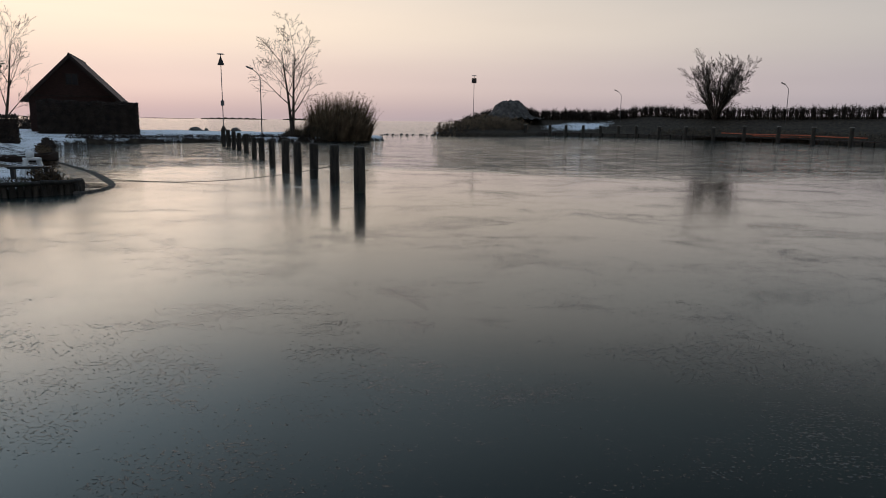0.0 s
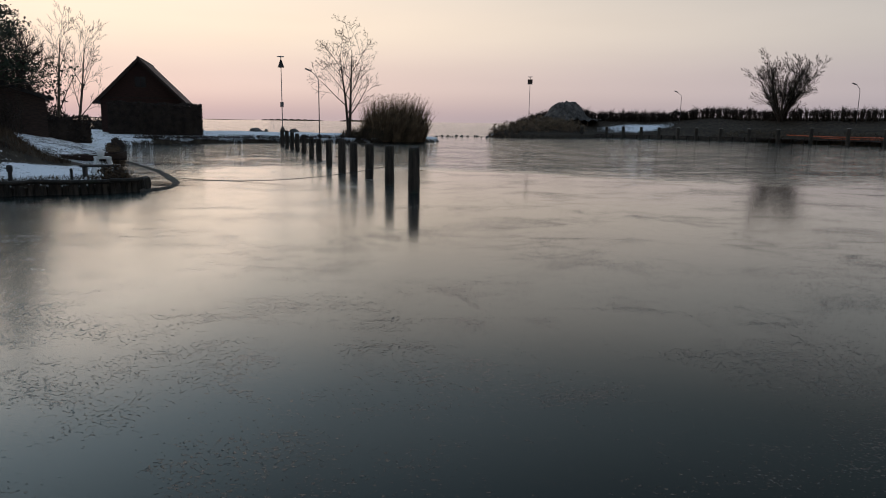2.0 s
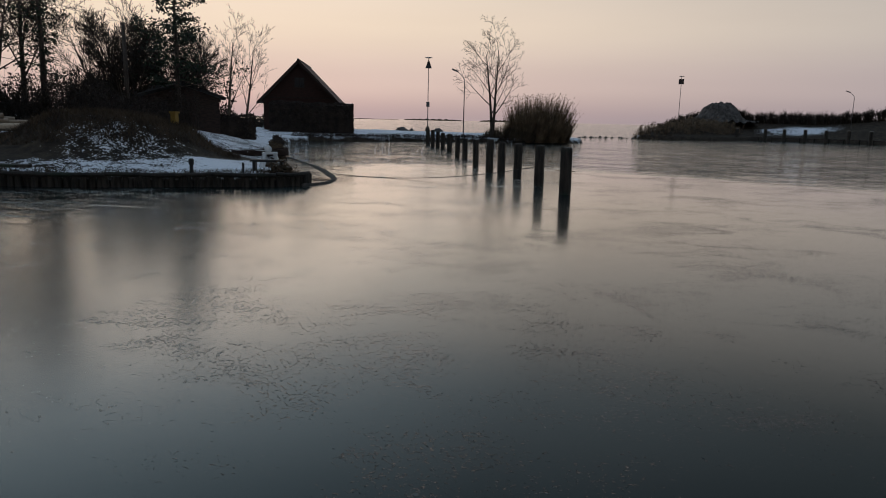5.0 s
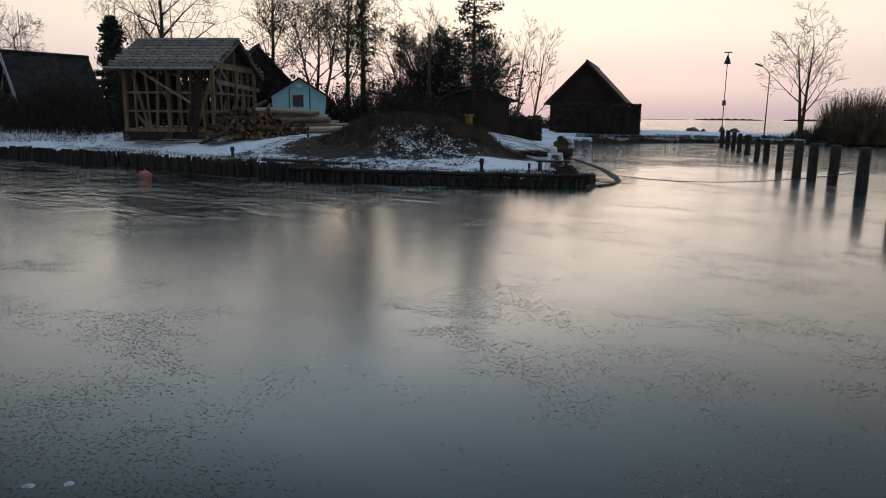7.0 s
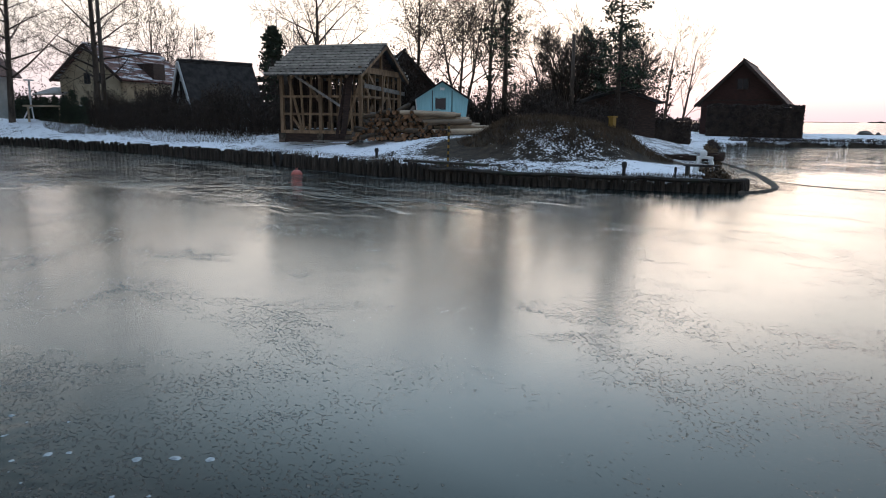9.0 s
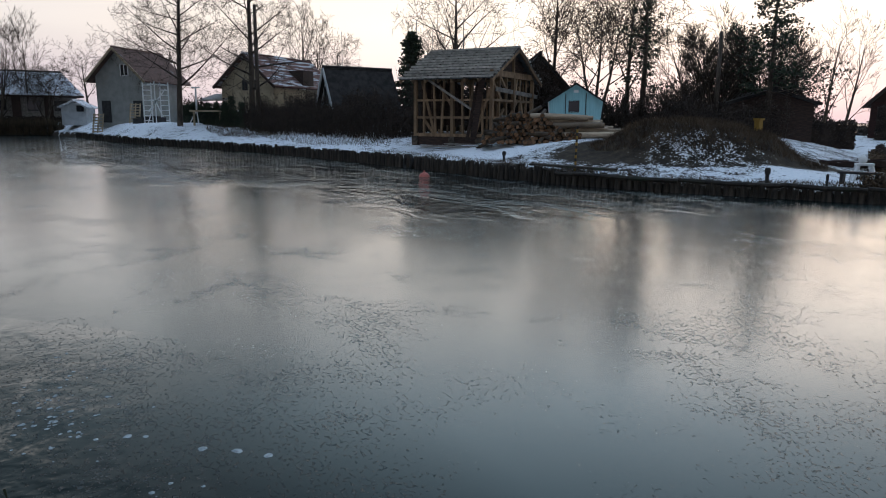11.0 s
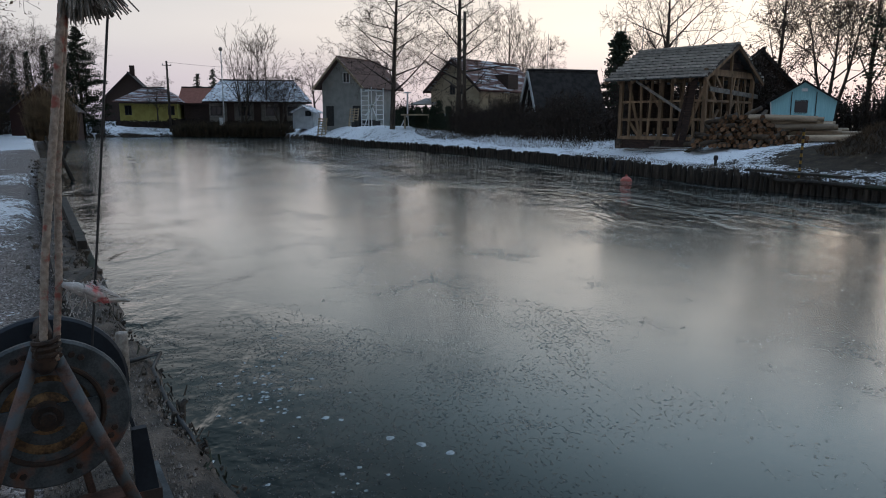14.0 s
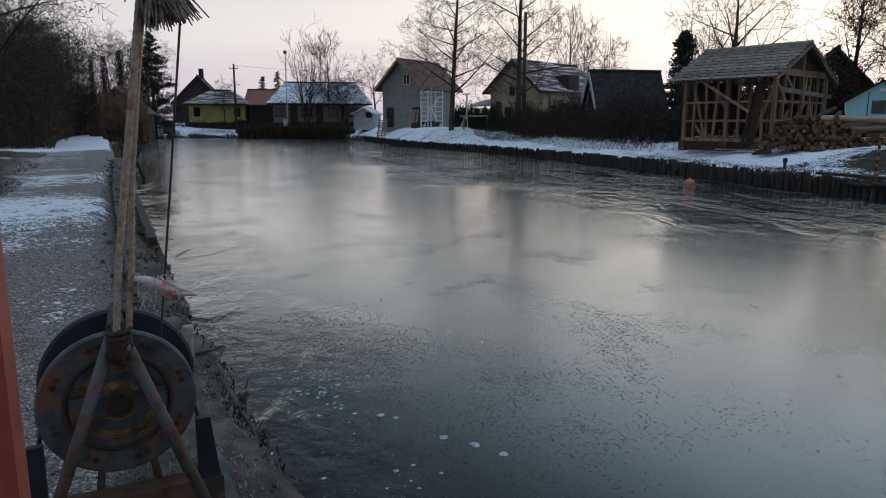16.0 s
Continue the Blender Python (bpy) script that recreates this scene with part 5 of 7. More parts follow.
thicket("bushes", [(-18, -13.5), (-26, -17.5), (-34, -20.5)], 2.0, 1.4, 260, 3, 62, "low bushes beside the path", "bushes", leaf_size=0.08)
thicket("bushes", [(-93, 7), (-84, 11), (-76, 15.5), (-66, 19), (-54, 21)], 2.0, 3.1, 900, 8, 64, "dark bushes along the gardens behind the houses", "bushes", leaf_size=0.09)

# ---- dark outbuildings on the north bank ----
thicket("bushes", [(-28.0, 29.5), (-25.5, 32.5), (-24.0, 35.5)], 2.0, 2.9, 640, 5, 65, "dense dark bushes behind the heap", "bushes", leaf_size=0.05)
gable_house("outbuilding", pose(-23.0, 31.9, 1.25, 0, 0, 55), 4.0, 5, 1.75, 2.35, M_darkwood, M_roofdark, "long low dark boarded outbuilding behind the heap", over=0.3, front=0.3)
gable_house("outbuilding", pose(-32.6, 24.5, 1.35, 0, 0, 60), 3.6, 5, 2.4, 4.3, M_darkwood, M_roofdark, "dark outbuilding with a steep roof behind the hut", over=0.3, front=0.4)

# ---- utility poles, masts and lamps ----
def pole(name, x, y, h, r, mat, label, cat, cross=False, z=None, lean=0.0):
    root = thing(name, pose(x, y, (level(x, y) if z is None else z) - 0.2, 0, lean, 0), label, cat)
    part("shaft", Shape().tube([(0, 0, 0), (0, 0, h * 0.5), (0, 0, h + 0.2)], [r * 1.15, r, r * 0.8], 10), mat, root, smooth=True)
    if cross:
        part("crossarm", Shape().beam((0, -0.55, h - 0.35), (0, 0.55, h - 0.35), 0.08, 0.08), mat, root)
        for s in (-0.5, 0, 0.5):
            part("insulator", Shape().tube([(0, s, h - 0.30), (0, s, h - 0.12)], 0.04, 8), M_white, root)
    return root


pole("utility_pole", -50.5, 13.05, 8.7, 0.14, M_bark, "dark wooden utility pole on the bank", "utility pole")
pole("utility_pole", -97.0, -14.9, 9.0, 0.15, M_bark, "wooden utility pole at the canal's end", "utility pole", cross=True)
pole("utility_pole", -110, 9, 9.5, 0.13, M_metal, "distant pole with crossarms", "utility pole", cross=True)
pole("utility_pole", -24.0, 29.0, 5.0, 0.10, M_bark, "old dark pole in the thicket", "utility pole")
for k, (mx, my, mh) in enumerate(((-66.0, 25.3, 8.6), (-47.5, 24.2, 7.6), (-46.8, 25.2, 7.2), (-45.9, 27.3, 7.6))):
    solo("mast", Shape().tube([(0, 0, -0.2), (0, 0, mh)], [0.05, 0.03], 6), M_metal, pose(mx, my, level(mx, my)), "thin bare boat mast behind the gardens", "mast", "boat masts")
mast = pole("mast", -94.8, -7.95, 10.4, 0.075, M_white, "white mast with a ball on top at the canal's end", "mast")
part("ball", Shape().tube([(0, 0, 10.45), (0, 0, 10.52), (0, 0, 10.7), (0, 0, 10.88), (0, 0, 10.95)], [0.05, 0.2, 0.27, 0.2, 0.05], 10), M_frayed, mast, "grey ball", smooth=True)
box = Shape().box((0, 0, 1.1), (0.12, 0.5, 1.1))
solo("sign", box, M_white, pose(-94.8, -8.3, level(-94.8, -8.3) + 0.3), "narrow white sign board on the mast's foot", "sign")
solo("power_line", Shape().tube(hanging((-97.0, -14.9, 9.5), (-110, 9, 10.6), 0.7, 20), 0.015, 4), M_cable, pose(0, 0, 0), "thin sagging overhead wire", "wire")


def street_lamp(x, y, h, arm, label, az=0.0, z=None, mat=M_metal):
    root = thing("street_lamp", pose(x, y, level(x, y) if z is None else z, 0, 0, az), label, "street lamp", "street lamps")
    part("pole", Shape().tube([(0, 0, -0.3), (0, 0, h * 0.6), (0, 0, h - 0.7), (-0.1 * arm, 0, h - 0.3), (-0.55 * arm, 0, h), (-arm, 0, h + 0.25)], [0.055, 0.042, 0.036, 0.032, 0.03, 0.028], 8), mat, root, smooth=True)
    part("lamp_head", Shape().box((-arm - 0.2, 0, h + 0.30), (0.6, 0.2, 0.11), m=Matrix.Rotation(radians(20), 3, "Y")), mat, root)
    return root


street_lamp(-15.3, 62.8, 5.75, 0.75, "grey street lamp with an angled head at the harbour mouth", 35)
street_lamp(29.75, 112.0, 4.4, 0.7, "grey street lamp behind the dike hedge", 5)
street_lamp(46.5, 92.1, 4.7, 0.6, "grey street lamp behind the dike hedge", 5)


def beacon(x, y, h, square, label):
    z0 = level(x, y)
    root = thing("beacon", pose(x, y, z0), label, "beacon")
    part("pole", Shape().tube([(0, 0, -0.2), (0, 0, 0.2), (0, 0, h)], [0.10, 0.045, 0.035], 8), M_metal, root, smooth=True)
    if square:
        part("day_mark", Shape().box((0, 0, h - 0.75), (0.75, 0.25, 0.75)), M_rustred, root, "dark red square board")
    else:
        part("day_mark", Shape().tube([(0, 0, h - 1.05), (0, 0, h - 0.5), (0, 0, h - 0.2)], [0.34, 0.15, 0.03], 12), M_dark, root, "black cone")
        part("box", Shape().box((0, 0, h * 0.37), (0.28, 0.28, 0.5)), M_metal, root)
    part("lantern", Shape().tube([(0, 0, h - .05), (0, 0, h), (0, 0, h + 0.06)], [0.06, 0.42, 0.30], 12), M_metal, root)
    part("foot", Shape().tube([(0, 0, -0.1), (0, 0, 0.3), (0, 0, 0.55)], [0.32, 0.22, 0.08], 10), M_concrete, root)
    return root


beacon(-21.2, 70.9, 7.55, False, "slim harbour beacon with a black cone and a lantern")
beacon(6.2, 111.9, 7.2, True, "slim harbour beacon with a dark square board")
for k, (bx, by) in enumerate(((-24.8, 73.3), (-20.1, 71.3), (-23.9, 73.7))):
    rk = Shape().tube([(0, 0, -0.1), (0.05, 0, 0.2), (0.1, 0.05, 0.42 - 0.1 * k)], [0.85 - 0.25 * k, 0.7 - 0.25 * k, 0.15], 9)
    solo("boulder", rk, M_stone, pose(bx, by, level(bx, by), 0, 0, 40 * k), "dark boulder on the snowy shore", "boulder", "boulders on the shore")

rng_k = random.Random(77)
for k in range(24):
    rx, ry = -7.8 + 0.34 * k + rng_k.uniform(-.4, .4), 100 + rng_k.uniform(-4, 3)
    rr = rng_k.uniform(0.07, 0.20)
    solo("rock", Shape().tube([(0, 0, -0.25), (0.02, 0, 0.1 * rr), (0.05, 0.03, rr * 0.9), (0.06, 0.03, rr * 1.15)], [rr * 1.1, rr * 1.2, rr * 0.7, rr * 0.2], 8), M_stone,
         pose(rx, ry, 0, 0, 0, 50 * k), "dark wet rock standing in the harbour mouth", "rock", "rocks in the harbour mouth")

# the grey spoil mound on the dike
def spoil_mound():
    xs = np.linspace(-5, 5, 41)
    gx, gy = np.meshgrid(xs, xs)
    r = np.hypot(gx / 4.0, gy / 3.4)
    z = 2.8 * ease((1.12 - r) / 0.8) + 0.20 * wave(gx, gy, 2.3) + 0.20 * wave(gx, gy, 5.1, 1.0) + 0.13 * wave(gx, gy, 9.3, 2.0) - 0.35
    sh = Shape()
    sh.v = np.stack([gx, gy, z], -1).reshape(-1, 3).tolist()
    sh.f = [(j * 41 + i, j * 41 + i + 1, (j + 1) * 41 + i + 1, (j + 1) * 41 + i) for j in range(40) for i in range(40)]
    return solo("spoil_mound", sh, M_stone, pose(12.6, 117.0, level(12.6, 117.0) - 0.1), "grey mound of rubble on the dike", "mound")


spoil_mound()

# mooring posts and the jetty along the dike
RPOSTS = [(43.0, 71.1), (41.8, 76.2), (40.5, 81.4), (38.7, 86.5), (36.5, 90.7), (34.2, 94.3), (31.6, 97.6), (28.9, 99.5), (26.8, 101.1), (24.4, 102.2), (22.1, 103.2), (19.6, 103.7), (17.4, 104.7), (13.8, 105.2)]
proto = thing("jetty_post", pose(0, 0, 0), "round mooring post along the dike", "post", "mooring posts along the dike")
part("shaft", Shape().tube([(0, 0, -0.5), (0, 0, 1.0), (0, 0, 1.95)], [0.23, 0.225, 0.22], 10), M_post, proto)
part("cap", Shape().tube([(0, 0, 1.95), (0, 0, 2.0), (0, 0, 2.03)], [0.24, 0.24, 0.16], 10), M_frayed, proto, "pale frosted top")
for k, (px, py) in enumerate(RPOSTS):
    copy_thing(proto, pose(px, py, 0, 0, 0.6 * math.sin(k * 3), k * 31) @ Matrix.Diagonal((1, 1, 0.97 if k < 4 else 0.86, 1)))
for o in (*proto.children_recursive, proto):
    bpy.data.objects.remove(o)
for k, (a, b) in enumerate((((44.2, 81.6, 0.95), (38.0, 91.7, 1.0)), ((44.5, 81.8, 0.72), (40.5, 88.1, 0.75)), ((46.2, 73.6, 0.85), (44.0, 82.1, 0.95)))):
    solo("pipe", Shape().tube([a, Vector(a).lerp(Vector(b), 0.5) - Vector((0, 0, 0.06)), b], 0.055, 8), M_orange, pose(0, 0, 0), "long orange plastic pipe lying on the dike's landing stage", "pipe", "orange pipes")
jet = thing("landing_stage", pose(0, 0, 0), "low dark wooden landing stage along the dike", "jetty")
for a, b in (((45.8, 68.6), (43.8, 81.6)), ((43.8, 81.6), (37.0, 92.7)), ((37.0, 92.7), (29.2, 101.8)), ((29.2, 101.8), (16.1, 107.1))):
    part("deck", Shape().beam((*a, 0.50), (*b, 0.50), 0.9, 0.10), M_darkwood, jet)
    A, B = Vector((*a, 0)), Vector((*b, 0))
    for k in range(int((B - A).length / 1.6)):
        p = A.lerp(B, (k + .5) / int((B - A).length / 1.6))
        part("pile", Shape().tube([(p.x, p.y, -0.3), (p.x, p.y, 0.62)], 0.09, 6), M_pile, jet)

# ---- the log pile ----
def log_pile():
    rng = random.Random(8)

    def log(m, ln, r, mat, label, group):
        lg = thing("log", m, label, "log", group)
        part("bark", Shape().tube([(0, 0, 0), (ln * .3, 0.03 * ln * r * 4, 0.015), (ln * .6, -0.02 * ln * r * 4, 0.02), (ln, 0, 0)], [r, r * 1.04, r * 0.93, r * 0.9], 9, cap=False), mat, lg, smooth=True)
        for e, f in ((0, 0.985), (ln, 0.88)):
            part("cut_end", Shape().tube([(e - 0.006, 0, 0), (e + 0.006, 0, 0)], r * f, 9), M_logend, lg, "darkened sawn end")
    heap = Matrix.Translation((-22.9, 17.1, level(-23.1, 17.2) - 0.03)) @ Matrix.Rotation(radians(144), 4, "Z")
    for row in range(8):
        z0 = 0.09 + row * 0.15
        for k in range(23):
            y0 = -1.95 + k * 0.185 + 0.09 * (row % 2) + rng.uniform(-.05, .05)
            crest = 1.22 * min(1, (2.15 - y0) / 1.3) * (1 if y0 > -0.5 else max(0.42, 1 + (y0 + 0.5) * 0.75)) + rng.uniform(-.08, .08)
            if z0 > crest:
                continue
            turn = Matrix.Rotation(radians(rng.gauss(0, 26)), 4, "Z") @ Matrix.Rotation(radians(rng.gauss(0, 12)), 4, "Y")
            log(heap @ Matrix.Translation((row * 0.10 + rng.uniform(-.22, .12), y0, z0 + rng.uniform(-.02, .02))) @ turn, rng.uniform(0.9, 1.3), rng.uniform(0.07, 0.11), M_logdark, "short sawn log in a brown heap", "heaped short logs")
    stack = Matrix.Translation((-23.1, 17.75, level(-22.4, 18.6) - 0.05)) @ Matrix.Rotation(radians(51), 4, "Z")
    for row in range(5):
        for k in range(5 - row // 2):
            r = rng.uniform(0.085, 0.14)
            m = stack @ Matrix.Translation((-0.25 * (row > 2) + rng.uniform(-.45, .45), 0.25 * k + 0.12 * (row % 2) + 0.05 * row, 0.13 + row * 0.205)) @ Matrix.Rotation(radians(rng.uniform(-8, 8)), 4, "Z") @ Matrix.Rotation(radians(rng.uniform(-2.5, 2.5)), 4, "Y")
            log(m, rng.uniform(2.7, 3.4) - 0.25 * row, r, M_log, "long peeled pale log in a stack beside the blue shed", "stacked logs")


log_pile()

# ---- small things on the north bank ----
sp = thing("striped_pole", pose(-17.15, 14.62, level(-17.15, 14.75) - 0.05, 0, 2, 0), "slim pole with black and yellow stripes on the bank", "pole")
for k in range(14):
    part("stripe", Shape().tube([(0, 0, k * 0.1), (0, 0, k * 0.1 + 0.1)], 0.034, 10), M_dark if k % 2 else M_yellowpaint, sp)


def bollard(x, y, h, r, z=None):
    return solo("bollard", Shape().tube([(0, 0, -0.1), (0, 0, h * 0.55), (0, 0, h * 0.6), (0, 0, h - 0.04), (0, 0, h)], [r, r, r * 1.5, r * 1.5, r], 9), M_dark, pose(x, y, level(x, y)), "small black bollard at the bank's edge", "bollard", "bollards on the bank")


for bx, by, bh, br in ((-12.05, 17.0, 0.42, 0.05), (-10.75, 17.6, 0.36, 0.025), (-21.0, 14.5, 0.36, 0.05)):
    bollard(bx, by, bh, br)
bu = thing("buoy", pose(-21.3, 11.4, -0.05) @ Matrix.Scale(0.85, 4), "orange ball buoy frozen into the ice", "buoy")
ball = Shape().tube([(0, 0, -0.24 * math.cos(a)) for a in [0.1, 0.5, 1.0, 1.4, 1.8, 2.2, 2.6, 3.0]], [0.24 * math.sin(a) for a in [0.1, 0.5, 1.0, 1.4, 1.8, 2.2, 2.6, 3.0]], 16)
part("float", ball, M_buoy, bu, smooth=True)
part("eye", Shape().tube([(0, 0, 0.22), (0, 0, 0.30)], 0.04, 8), M_buoy, bu)

# a rope lashed along the piles, a hanging tyre loop
solo("bank_rope", Shape().tube(hanging((-27.5, 13.0, 0.42), (-17.5, 13.9, 0.42), 0.12, 30), 0.018, 5), M_frayed, pose(0, 0, 0), "weathered rope lashed along the pile heads", "rope")
tyre = [(math.cos(6.283 * k / 20) * 0.30, 0, math.sin(6.283 * k / 20) * 0.30) for k in range(21)]
solo("tyre", Shape().tube(tyre, 0.07, 8, cap=False), M_black, pose(-25.4, 12.78, 0.22, -8, 0, 5), "old tyre hung on the piles as a fender", "tyre", smooth=True)
plank = Shape().box((0, 0, 0), (3.2, 0.35, 0.07))
solo("plank", plank, M_pile, pose(-17.0, 14.35, 0.52, 0, 0, 12), "flat plank laid along the bank's edge", "plank")
hyd = thing("valve_box", pose(-15.7, 21.3, level(-15.7, 21.3) - 0.03) @ Matrix.Diagonal((0.8, 0.8, 1.25, 1)), "squat box with a yellow lid on the grassed heap", "box")
part("body", Shape().box((0, 0, 0.17), (0.24, 0.24, 0.40)), M_yellowpaint, hyd)
part("lid", Shape().box((0, 0, 0.38), (0.32, 0.32, 0.05)), M_yellowpaint, hyd)

# the corner of the bank: white stool, dark bench, an old boat
st = thing("plastic_stool", pose(-10.95, 19.5, level(-10.95, 19.5) - 0.03, 0, 0, 40), "white plastic stool on the snowy corner of the bank", "stool")
for sx in (-1, 1):
    for sy in (-1, 1):
        part("leg", Shape().beam((sx * 0.30, sy * 0.22, 0), (sx * 0.16, sy * 0.14, 0.50), 0.10, 0.05), M_white, st)
    part("side", Shape().beam((sx * 0.24, -0.2, 0.2), (sx * 0.24, 0.2, 0.2), 0.05, 0.06), M_white, st)
part("seat", Shape().box((0, 0, 0.52), (0.42, 0.40, 0.06)), M_white, st)
part("knob", Shape().tube([(-0.05, 0, 0.52), (-0.05, 0, 0.60), (-0.05, 0, 0.70), (-0.05, 0, 0.76)], [0.05, 0.11, 0.11, 0.04], 10), M_white, st, smooth=True)
bn = thing("bench", pose(-10.45, 18.5, level(-10.45, 18.5), 0, 0, 20), "low dark wooden bench at the bank's corner", "bench")
part("seat", Shape().box((0, 0, 0.30), (1.0, 0.35, 0.06)), M_dark, bn)
for sx in (-0.4, 0.4):
    part("leg", Shape().box((sx, 0, 0.13), (0.08, 0.30, 0.30)), M_dark, bn)
boat = thing("rowing_boat", pose(-14.9, 25.6, level(-14.9, 25.6) - 0.05, 0, 0, 62) @ Matrix.Diagonal((0.8, 0.8, 0.7, 1)), "old rowing boat with snow on it drawn up on the bank", "boat")
hull = Shape()
secs = [(-1.7, 0.35, 0.42), (-1.0, 0.60, 0.40), (0, 0.68, 0.38), (1.0, 0.52, 0.42), (1.8, 0.05, 0.52)]
for x, w, h in secs:
    hull.v += [(x, -w, h), (x, -w * 0.8, 0.1), (x, 0, 0.0), (x, w * 0.8, 0.1), (x, w, h), (x, w - 0.04, h), (x, w * 0.7, 0.14), (x, 0, 0.06), (x, -w * 0.7, 0.14), (x, -w + 0.04, h)]
for k in range(4):
    for j in range(10):
        a, b = k * 10 + j, k * 10 + (j + 1) % 10
        hull.f.append((a, b, b + 10, a + 10))
part("hull", hull, M_darkwood, boat)
for x in (-0.9, 0.3):
    part("thwart", Shape().box((x, 0, 0.34), (0.25, 1.15, 0.05)), M_white, boat, "snowy thwart")
for k, (lx, ly, lr, ll) in enumerate(((-12.0, 22.3, 20, 1.9), (-12.6, 23.0, 35, 2.2))):
    solo("beam", Shape().box((0, 0, 0.22), (ll, 0.2, 0.16)), M_greywood, pose(lx, ly, level(lx, ly) + 0.05, 0, -4, lr), "snowy squared beam lying by the boat", "beam", "beams by the boat")
shelf = [(-16.4, 30.6), (-13.9, 27.5), (-11.9, 24.9), (-10.6, 22.9), (-9.4, 20.9), (-8.95, 19.9), (-8.8, 19.1), (-8.85, 18.5), (-9.1, 18.0)]
rim = Shape()
for k in range(33):
    u = k / 4
    i0 = min(int(u), 7)
    a, b = Vector(shelf[i0]), Vector(shelf[i0 + 1])
    p, d = a.lerp(b, u - i0), (b - a).normalized()
    nrm = Vector((-d.y, d.x))
    wd = 0.06 + 0.02 * math.sin(k * 1.9) + 0.12 * math.exp(-((k - 12) / 6) ** 2)
    for f, zz in ((-1, -0.02), (-0.4, 0.06 + 0.02 * math.sin(k * 2.7)), (0.3, 0.055 + 0.015 * math.sin(k * 4.1)), (1, -0.02)):
        q = p + nrm * f * wd
        rim.v.append((q.x, q.y, zz))
for k in range(32):
    for j in range(3):
        rim.f.append((k * 4 + j, k * 4 + j + 1, k * 4 + j + 5, k * 4 + j + 4))
solo("mud_rim", rim, M_pile, pose(0, 0, 0), "low dark rim of mud curving out into the ice", "mud", smooth=True)
thicket("bushes", [(-14.0, 26.0), (-15.6, 29.0), (-18.6, 34.2)], 0.9, 0.36, 420, 3, 66, "dark dry growth along the cove", "bushes", M_leafdry, leaf_size=0.05, lean=0.45)

# ---- scaffold frames and pallets by the grey house ----
def ladder_frame(x, y, rz, h, w, n, label, mat, lean=0.0):
    root = thing("ladder", pose(x, y, level(x, y) - 0.03, lean, 0, rz), label, "ladder", "ladders by the grey house")
    for s in (-1, 1):
        part("rail", Shape().box((s * w / 2, 0, h / 2), (0.10, 0.07, h)), mat, root)
    for k in range(n):
        part("rung", Shape().box((0, 0, h * (k + 0.5) / n), (w, 0.05, 0.075)), mat, root)
    return root


for lx, ly in ((-68.7, 7.6), (-68.3, 9.0)):
    ladder_frame(lx, ly, 75, 3.6, 0.7, 8, "white painted scaffold ladder", M_white)
sc = thing("scaffold", pose(-68.3, 8.5, level(-68.3, 8.5)), "white scaffold frame with diagonal braces", "scaffold")
for p, q in (((0.0, -0.9, 3.4), (0.0, 0.6, 3.4)), ((0, -0.3, 0), (0, -0.3, 3.7)), ((0, -0.9, 1.0), (0, 0.6, 3.0)), ((0, -0.8, 2.0), (0, 0.6, 2.0)), ((0, -1.0, 0), (0, -0.3, 2.0)), ((0, 0.5, 0), (0, -0.3, 2.0))):
    part("bar", Shape().beam(p, q, 0.12, 0.09), M_white, sc)
tr = thing("tripod", pose(-61.4, 10.6, level(-61.4, 10.6)), "white wooden three-legged stand", "tripod")
part("shaft", Shape().beam((0, 0, 0.8), (0, 0, 2.9), 0.12, 0.12), M_white, tr)
part("bar", Shape().beam((0, -0.35, 2.9), (0, 0.35, 2.9), 0.1, 0.1), M_white, tr)
for a in (0, 2.1, 4.2):
    part("leg", Shape().beam((math.cos(a) * 0.6, math.sin(a) * 0.6, 0), (0, 0, 1.1), 0.08, 0.08), M_white, tr)
for px, py in ((-75.0, 3.6), (-72.4, 6.7)):
    pl = thing("pallet", pose(px, py, level(px, py), -12, 0, 50), "light wooden pallet leaning by the doorway", "pallet", "pallets")
    for s in (-0.5, 0, 0.5):
        part("runner", Shape().box((s, 0, 0.95), (0.09, 0.10, 1.9)), M_lightwood, pl)
    for k in range(7):
        part("slat", Shape().box((0, -0.06, 0.15 + k * 0.27), (1.15, 0.03, 0.11)), M_lightwood, pl)
tb = thing("trestle_table", pose(-58.5, 10.9, level(-58.5, 10.9), 0, 0, 75), "pale trestle table on the bank", "table")
part("tabletop", Shape().box((0, 0, 1.15), (2.6, 0.8, 0.12)), M_lightwood, tb)
for s in (-1, 1):
    part("leg", Shape().box((s * 1.0, 0, 0.55), (0.1, 0.6, 1.1)), M_lightwood, tb)
for k in range(5):
    solo("crate", Shape().box((0, 0, 0.25), (0.7, 0.55, 0.5 + 0.15 * (k % 2))), M_dark, pose(-70.6 + 0.55 * k, 6.7 + 0.5 * k, level(-70.6 + 0.55 * k, 6.7 + 0.5 * k), 0, 0, 20 * k), "dark building material stacked by the house", "crate", "stacked building material")
car = solo("lean_to", Shape().slab([(-1.4, -1.2, 2.2), (1.4, -1.2, 2.2), (1.4, 1.2, 2.8), (-1.4, 1.2, 2.8)], 0.1), M_greywood, pose(-63.2, 12.9, 1.35, 0, 0, 40), "small open shelter roof between the houses", "shelter")
for sx, sy in ((-1.2, -1), (1.2, -1), (-1.2, 1), (1.2, 1)):
    part("post", Shape().box((sx, sy, 1.15), (0.12, 0.12, 2.4)), M_darkwood, car)

